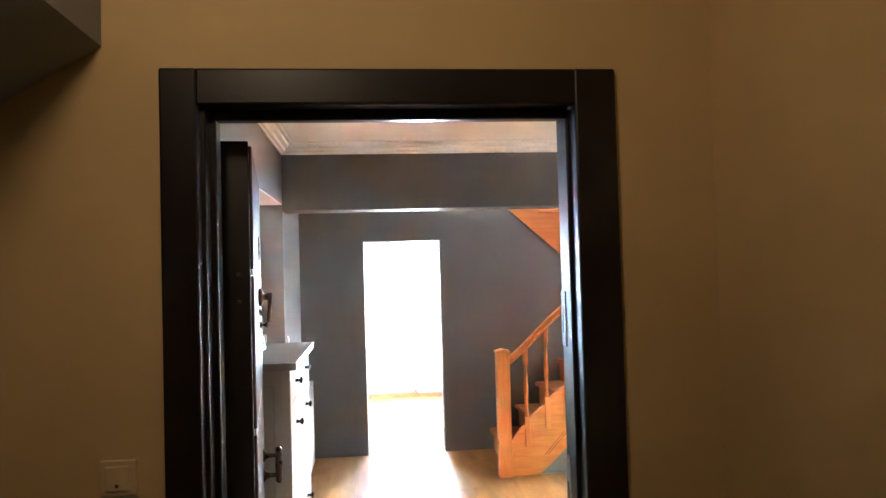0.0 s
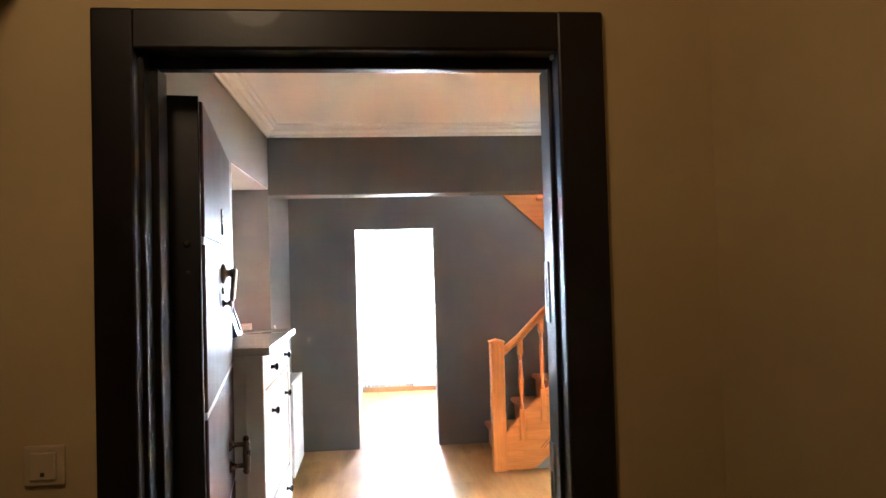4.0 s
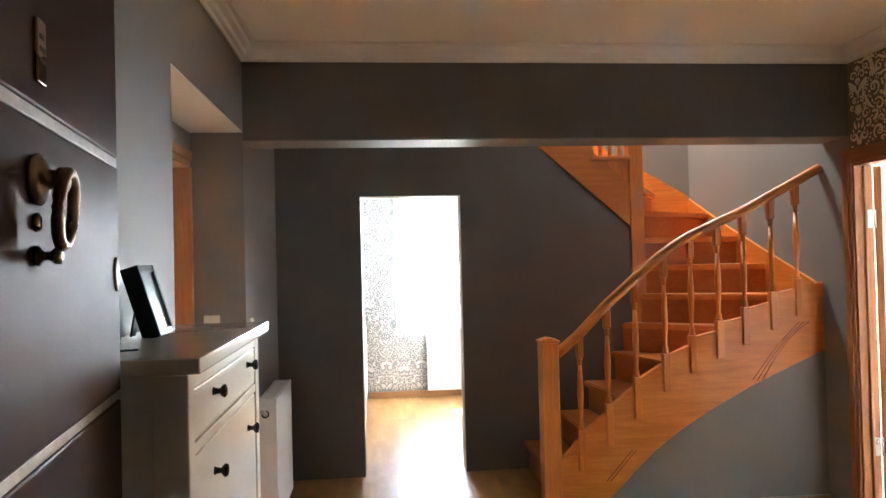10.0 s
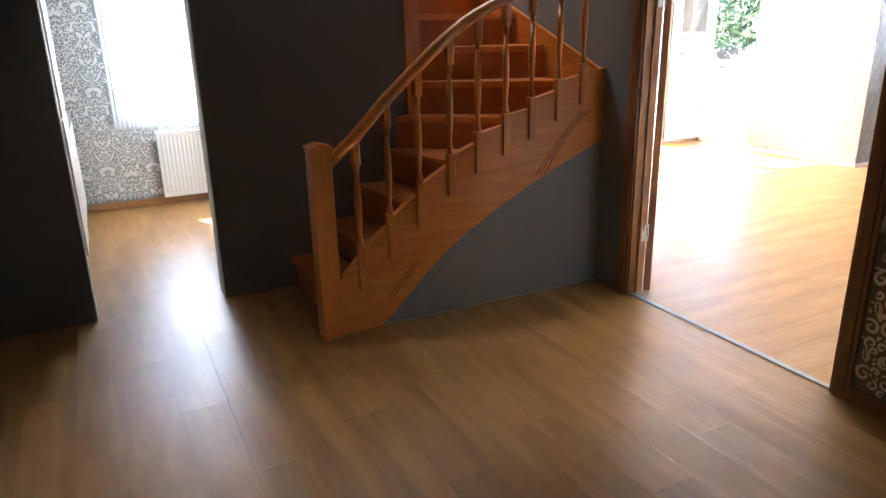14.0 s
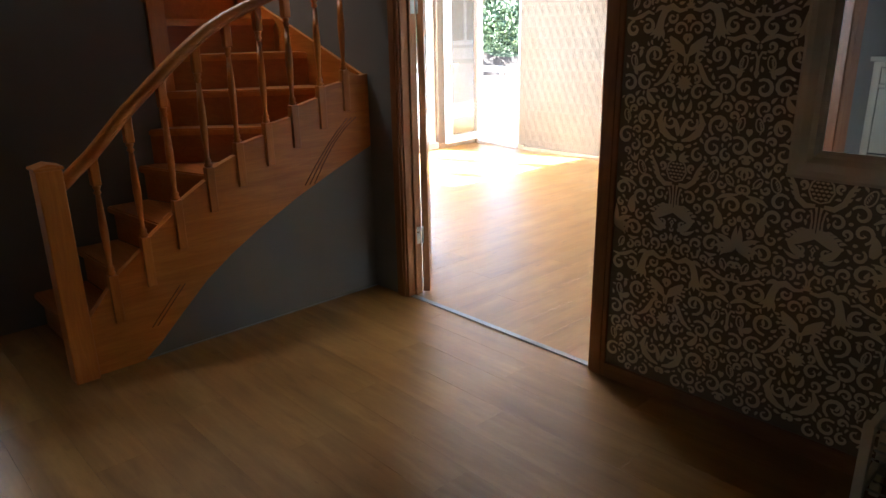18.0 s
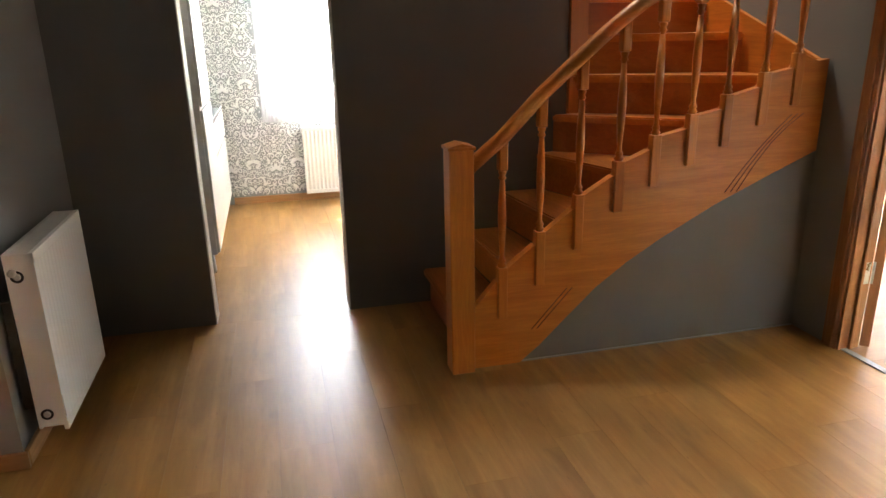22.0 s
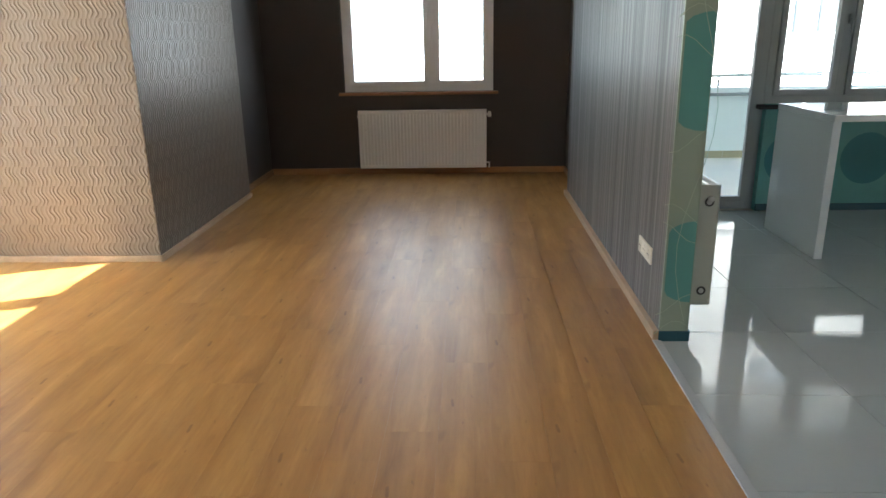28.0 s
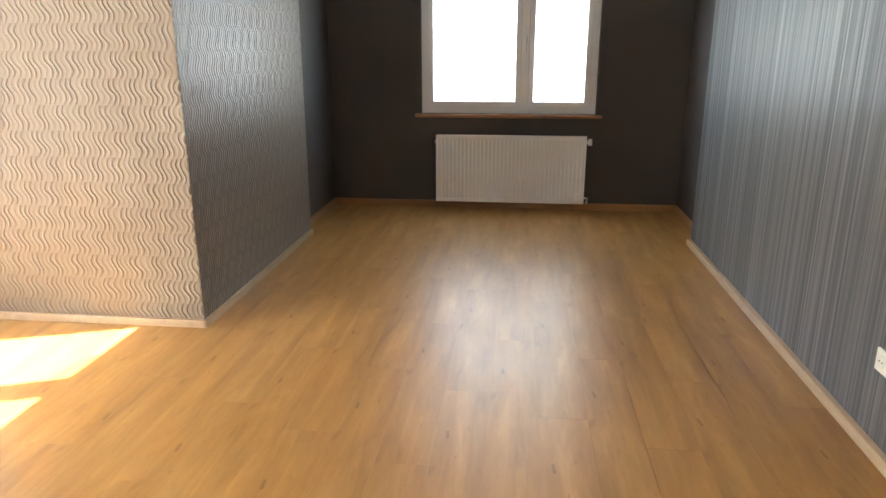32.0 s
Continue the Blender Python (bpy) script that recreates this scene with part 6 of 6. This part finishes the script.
# ---- back room: cabinets, curtain ----
def back_room():
    t = thing("tall_cabinet", "white glossy tall cabinet on short legs", "cabinet")
    part("body", rbox(-0.56, 6.80, 0.13, -0.018, 7.42, 2.12, 0.004), M_white, t)
    part("door", rbox(-0.020, 6.805, 1.02, -0.002, 7.415, 2.11, 0.004), M_white, t)
    part("door", rbox(-0.020, 6.805, 0.14, -0.002, 7.415, 1.0, 0.004), M_white, t)
    for y in (6.85, 7.37):
        part("leg", place(lathe([(0.018, 0), (0.022, 0.01), (0.016, 0.13)], 10), pose(-0.06, y, 0)), M_steel, t)
        part("leg", place(lathe([(0.018, 0), (0.022, 0.01), (0.016, 0.13)], 10), pose(-0.5, y, 0)), M_steel, t)
    part("vent", boxes(*[(-0.0012, 6.86, 1.5 + 0.06 * k, 0.002, 7.0, 1.515 + 0.06 * k) for k in range(3)]), M_dark, t, "dark vent slots")
    b = thing("base_cabinet", "white base cabinet with drawer", "cabinet")
    part("body", rbox(-0.56, 7.43, 0.10, -0.03, 8.62, 0.84, 0.004), M_white, b)
    part("drawer_front", rbox(-0.032, 7.44, 0.62, -0.012, 8.61, 0.83, 0.004), M_white, b)
    part("door", rbox(-0.032, 7.44, 0.11, -0.012, 8.02, 0.60, 0.004), M_white, b)
    part("door", rbox(-0.032, 8.03, 0.11, -0.012, 8.61, 0.60, 0.004), M_white, b)
    part("plinth", boxes((-0.5, 7.44, 0.0, -0.07, 8.61, 0.10)), M_white, b)
    part("worktop", rbox(-0.58, 7.425, 0.84, -0.005, 8.63, 0.875, 0.004), M_quartz, b)
    u = thing("wall_cabinet", "white wall cabinet above worktop", "cabinet")
    part("body", rbox(-0.59, 7.43, 1.45, -0.25, 8.60, 2.12, 0.004), M_white, u)
    part("door", rbox(-0.25, 7.435, 1.455, -0.232, 8.01, 2.115, 0.004), M_white, u)
    part("door", rbox(-0.25, 8.02, 1.455, -0.232, 8.595, 2.115, 0.004), M_white, u)
    c = thing("sheer_curtain", "thin white sheer curtain before the window", "curtain")
    for name, x0, x1 in (("drape", 0.30, 0.72), ("drape", 0.70, 1.10)):
        bm = bmesh.new()
        rows = []
        n = 60
        for z, amp in ((2.24, 0.006), (2.20, 0.012), (1.6, 0.014), (1.0, 0.016), (0.705, 0.018)):
            rows.append([bm.verts.new((x0 + (x1 - x0) * k / n, R2Y - 0.075 + amp * math.sin(k * 1.25 + 0.4 * math.sin(z * 2)), z)) for k in range(n + 1)])
        for a, b2 in zip(rows, rows[1:]):
            for k in range(n):
                bm.faces.new((a[k], a[k + 1], b2[k + 1], b2[k])).smooth = True
        part(name, bm, M_sheer, c)
    part("rod", tube([(0.26, R2Y - 0.075, 2.26), (1.14, R2Y - 0.075, 2.26)], 0.009), M_white, c)
    part("hem_band", boxes((0.31, R2Y - 0.097, 0.70, 1.09, R2Y - 0.094, 0.712)), M_ltflock, c)


M_sheer, _nt, _p = node_mat("sheer_voile")
_p.inputs["Base Color"].default_value = (0.85, 0.86, 0.88, 1)
_p.inputs["Roughness"].default_value = 0.9
_tr, _mx = _nt.nodes.new("ShaderNodeBsdfTransparent"), _nt.nodes.new("ShaderNodeMixShader")
_tl, _mx2 = _nt.nodes.new("ShaderNodeBsdfTranslucent"), _nt.nodes.new("ShaderNodeMixShader")
_mx2.inputs[0].default_value, _mx.inputs[0].default_value = 0.5, 0.72
_nt.links.new(_p.outputs[0], _mx2.inputs[1])
_nt.links.new(_tl.outputs[0], _mx2.inputs[2])
_nt.links.new(_tr.outputs[0], _mx.inputs[1])
_nt.links.new(_mx2.outputs[0], _mx.inputs[2])
_nt.links.new(_mx.outputs[0], _nt.nodes["Material Output"].inputs["Surface"])
back_room()

# red roller blind half down over the child's window
M_redblind, _nt, _p = node_mat("red_blind_fabric")
_nt.links.new(ramp(_nt, noise_tex(_nt, coords(_nt, (60, 1, 60)), 4.0, 3), [(0.3, (0.55, 0.03, 0.02)), (0.7, (0.66, 0.05, 0.03))]), _p.inputs["Base Color"])
_p.inputs["Roughness"].default_value = 0.8
_tl, _mx = _nt.nodes.new("ShaderNodeBsdfTranslucent"), _nt.nodes.new("ShaderNodeMixShader")
_tl.inputs["Color"].default_value = (0.75, 0.06, 0.03, 1)
_mx.inputs[0].default_value = 0.6
_nt.links.new(_p.outputs[0], _mx.inputs[1])
_nt.links.new(_tl.outputs[0], _mx.inputs[2])
_nt.links.new(_mx.outputs[0], _nt.nodes["Material Output"].inputs["Surface"])
rb = thing("roller_blind", "red roller blind rolled partly down before the window", "blind")
part("fabric", boxes((-3.08, 8.566, 1.86, -1.92, 8.568, 2.50)), M_redblind, rb)
part("roller", tube([(-3.10, 8.567, 2.52), (-1.90, 8.567, 2.52)], 0.022, 12), M_white, rb)
part("bottom_bar", rbox(-3.08, 8.561, 1.845, -1.92, 8.573, 1.865, 0.003), M_white, rb)

# ---- ceiling rosette with bare wires ----
def rosette():
    t = thing("ceiling_rosette", "white plaster ceiling rosette with bare lamp wires", "ceiling rosette", pose(1.13, 3.23, ZC))
    part("medallion", lathe([(0.20, 0.0), (0.20, -0.008), (0.185, -0.016), (0.165, -0.008), (0.15, -0.018), (0.13, -0.022), (0.115, -0.010), (0.09, -0.020), (0.06, -0.026), (0.03, -0.020), (0.012, -0.018)], 40), M_cornice, t)
    for k in range(3):
        part("wire", tube([(0.01 * math.cos(k * 2), 0.01 * math.sin(k * 2), -0.015), (0.02 * math.cos(k * 2.3), 0.02 * math.sin(k * 2), -0.06), (0.012 * math.cos(k * 3), 0.03 * math.sin(k * 2.6), -0.11 - 0.015 * k)], 0.002, 6), M_dark if k else M_brass, t)


rosette()

# ---- outdoors: yard, fence, slope with bushes, neighbour house ----
M_yard = paint("pale_concrete_yard", (0.46, 0.45, 0.43), 0.1, 0.85, 30, 0.3)
M_earth = paint("brown_earth_bank", (0.032, 0.020, 0.013), 0.25, 0.9, 12, 0.6)
M_slope = paint("green_slope", (0.032, 0.043, 0.017), 0.3, 0.9, 8, 0.6)
M_leafg, _nt, _p = node_mat("bush_leaves")
_g = _nt.nodes.new("ShaderNodeNewGeometry")
_nt.links.new(ramp(_nt, _g.outputs["Random Per Island"], [(0.0, (0.028, 0.044, 0.014)), (0.5, (0.06, 0.085, 0.026)), (1.0, (0.12, 0.14, 0.055))]), _p.inputs["Base Color"])
_p.inputs["Roughness"].default_value = 0.6
M_house = paint("white_house_render", (0.75, 0.74, 0.70), 0.04, 0.8)
M_panedark = paint("grey_curtained_pane", (0.17, 0.19, 0.20), 0.2, 0.08)
M_stone = paint("grey_rubble", (0.34, 0.32, 0.29), 0.2, 0.9)

bm = bmesh.new()
s = 700
bm.faces.new([bm.verts.new(p) for p in ((-s, -s, -0.16), (s, -s, -0.16), (s, s, -0.16), (-s, s, -0.16))])
structure("ground", bm, M_yard, "pale concrete ground around the house", "ground")
structure("terrace", boxes((CHX + 0.14, CHY + 0.27, -0.16, 9.6, 14, -0.02), (LX0, NY + 0.2, -0.16, CHX + 0.14, 14, -0.02)), M_yard, "white terrace outside the balcony door", "terrace")
structure("kerb", boxes((9.6, BY0 + 0.02, -0.16, 9.75, 14, 0.05)), M_parapet, "white concrete kerb at the terrace edge", "kerb")
fac = structure("wall_terrace", boxes((CHX + 0.14, CHY + 0.24, -0.16, LXE + 0.2, CHY + 0.27, ZC)), M_house, "white rendered house wall beside the terrace")
tw = part("window", joined(rbox(9.2, CHY + 0.27, 1.30, 9.26, CHY + 0.31, 2.3), rbox(9.66, CHY + 0.27, 1.30, 9.72, CHY + 0.31, 2.3), rbox(10.24, CHY + 0.27, 1.30, 10.3, CHY + 0.31, 2.3), rbox(9.2, CHY + 0.271, 1.24, 10.3, CHY + 0.309, 1.31), rbox(9.2, CHY + 0.271, 2.24, 10.3, CHY + 0.309, 2.31)), M_pvc, fac, "white framed window")
for a, b in ((9.26, 9.66), (9.72, 10.24)):
    part("pane", boxes((a - 0.01, CHY + 0.272, 1.30, b + 0.01, CHY + 0.285, 2.25)), M_panedark, tw)
part("sill", rbox(9.14, CHY + 0.27, 1.19, 10.36, CHY + 0.36, 1.238, 0.006), M_coping, tw, "grey stone sill")
part("band", rbox(CHX + 0.15, CHY + 0.27, 0.92, LXE + 0.2, CHY + 0.30, 1.0, 0.006), M_coping, fac)
bm = bmesh.new()
rng = random.Random(8)
for k in range(260):
    x, y, r = 9.85 + rng.random() * 0.9, 7.9 + rng.random() * 7, 0.03 + rng.random() * 0.07
    q = bmesh.ops.create_icosphere(bm, subdivisions=1, radius=r)["verts"]
    for v in q:
        v.co = Vector((v.co.x * (1 + 0.5 * rng.random()), v.co.y * (1 + 0.5 * rng.random()), v.co.z * 0.7)) + Vector((x, y, -0.13 + r * 0.3))
tagged(part("rubble_strip", bm, M_stone), "loose grey rubble along the kerb", "rubble", "", "stuff")
fn = thing("yard_fence", "low white rail on short posts before the bank", "fence")
part("rail", place(rbox(-9, -0.05, 0.10, 9, 0.05, 0.27, 0.02), pose(18.5, 17.0, 0, 0, 0, 94)), M_parapet, fn)
for k in range(8):
    part("post", tube([(19.08 - 0.168 * k, 8.6 + 2.4 * k, -0.16), (19.08 - 0.168 * k, 8.6 + 2.4 * k, 0.12)], 0.05, 8), M_parapet, fn)
# slope: uneven earth bank with grass above
bm = bmesh.new()
nu, nv = 60, 26
grid = []
for i in range(nu + 1):
    row = []
    for j in range(nv + 1):
        y = 8.5 + 40 * i / nu
        d = (0, 0.3)[j] if j < 2 else 34 * (j - 1) / (nv - 1)
        h = 0 if j == 0 else (0.95 + 0.3 * math.sin(y * 0.9 + 0.6)) * min(1, d / 0.3) + d * 0.42 + 0.7 * noise.noise(Vector((y * 0.22, d * 0.22, 3)))
        row.append(bm.verts.new((19.5 + d + 0.6 * noise.noise(Vector((y * 0.4, 0, 1))), y, -0.16 + max(0, h))))
    grid.append(row)
for i in range(nu):
    for j in range(nv):
        f = bm.faces.new((grid[i][j], grid[i][j + 1], grid[i + 1][j + 1], grid[i + 1][j]))
        f.smooth = True
        f.material_index = 0 if j < 1 else 1
hill = part("hillside", bm, M_earth)
hill.data.materials.append(M_slope)
tagged(hill, "brown earth bank with a green slope above", "hillside", "", "structure")


def bush_mesh():
    bm = bmesh.new()
    rng = random.Random(21)
    for k in range(1300):
        a, b = rng.random() * 2 * math.pi, math.acos(1 - rng.random() * 1.1)
        r = 0.75 + 0.35 * noise.noise(Vector((math.cos(a) * 2, math.sin(a) * 2, b * 2))) + 0.22 * (rng.random() - 0.5)
        p = Vector((r * math.sin(b) * math.cos(a), r * math.sin(b) * math.sin(a), 0.15 + 0.85 * r * math.cos(b)))
        q = Euler((rng.random() * 6, rng.random() * 6, rng.random() * 6)).to_matrix()
        sz = 0.03 + 0.045 * rng.random()
        bm.faces.new([bm.verts.new(p + q @ Vector(c) * sz) for c in ((-1, 0, 0), (0, -0.55, 0.1), (1, 0, 0), (0, 0.55, 0.1))])
    me = bpy.data.meshes.new("bush")
    bm.to_mesh(me)
    bm.free()
    me.materials.append(M_leafg)
    return me


BUSH = bush_mesh()
rng = random.Random(5)
for k in range(280):
    y, d = 10 + rng.random() * 34, 0.7 + rng.random() ** 1.3 * 20
    ob = new("bush", BUSH)
    z = -0.16 + 0.85 + d * 0.42 - 0.35
    sc = 0.8 + rng.random() * 1.2
    ob.matrix_basis = Matrix.Translation((19.6 + d, y, z)) @ Matrix.Rotation(rng.random() * 6, 4, "Z") @ Matrix.Diagonal((sc, sc, sc * (0.7 + 0.5 * rng.random()), 1))
    tagged(ob, "dense green bush on the slope", "bush", "bushes on the slope")


def house(name, label, x0, y0, x1, y1, h, floors, cols):
    t = thing(name, label, "house")
    part("wall", boxes((x0, y0, -0.16, x1, y1, h)), M_house, t)
    part("roof", boxes((x0 - 0.3, y0 - 0.3, h, x1 + 0.3, y1 + 0.3, h + 0.25)), M_parapet, t)
    for f in range(floors):
        for c in range(cols):
            y = y0 + (y1 - y0) * (c + 0.5) / cols
            z = 1.27 + f * 2.9
            w = part("window", joined(rbox(x0 - 0.05, y - 0.62, z, x0 - 0.005, y - 0.54, z + 1.4), rbox(x0 - 0.05, y + 0.54, z, x0 - 0.005, y + 0.62, z + 1.4), rbox(x0 - 0.05, y - 0.04, z, x0 - 0.005, y + 0.04, z + 1.4), rbox(x0 - 0.052, y - 0.6, z, x0 - 0.006, y + 0.6, z + 0.08), rbox(x0 - 0.052, y - 0.6, z + 1.32, x0 - 0.006, y + 0.6, z + 1.4)), M_pvc, t)
            part("pane", boxes((x0 - 0.02, y - 0.56, z + 0.06, x0 - 0.012, y + 0.56, z + 1.34)), M_panedark, w)
            part("sill", boxes((x0 - 0.12, y - 0.7, z - 0.06, x0 - 0.004, y + 0.7, z - 0.005)), M_parapet, w)
        part("band", boxes((x0 - 0.03, y0, 0.80 + f * 2.9, x0 - 0.004, y1, 0.95 + f * 2.9)), M_parapet, t)


house("neighbour_house", "white rendered neighbour house with rows of windows", 20.5, -10.9, 27, 6.17, 9.4, 3, 6)

# ---- kitchen tiles ----
def tiles():
    bed = structure("floor_kitchen", boxes((LX0, KY0, -0.12, KX, FLOOR_Y - 0.03, -0.0035)), M_grout, "polished white square floor tiles", "floor")
    cache = {}
    T, g = 0.60, 0.003
    y = FLOOR_Y - 0.03
    while y > KY0 + 0.01:
        ya = max(y - T, KY0)
        x = LX0 - 0.43
        while x < KX:
            a, b = max(x, LX0), min(x + T, KX)
            if b - a > 0.02:
                key = (round(b - a, 3), round(y - ya, 3))
                if key not in cache:
                    bmm = rbox(0, 0, -0.012, key[0] - g, key[1] - g, 0, 0.001, 1)
                    me = bpy.data.meshes.new("tile")
                    bmm.to_mesh(me)
                    bmm.free()
                    me.materials.append(M_tile)
                    cache[key] = me
                ob = new("tile", cache[key])
                ob.parent = bed
                ob.location = (a, ya, 0)
            x += T
        y -= T


tiles()
planks("floor_hall", XL - 0.3, YFH + 0.02, XR + 0.03, YB, "y", M_lamy, "honey oak laminate hall floor with long boards")
planks("floor_back_room", -0.6, YB, 1.25, R2Y, "y", M_lamy, "honey oak laminate back room floor")
planks("floor_child_room", -4.2, 2.4, XL - 0.3, 8.6, "x", M_lamx, "honey oak laminate child's room floor")
planks("floor_living", XR + 0.03, FLOOR_Y, LXE, NY, "x", M_lamx, "honey oak laminate living room floor with boards towards the window")
planks("floor_nook", PWX2, PWB, LXE, FLOOR_Y, "x", M_lamx, "honey oak laminate floor in the window nook")
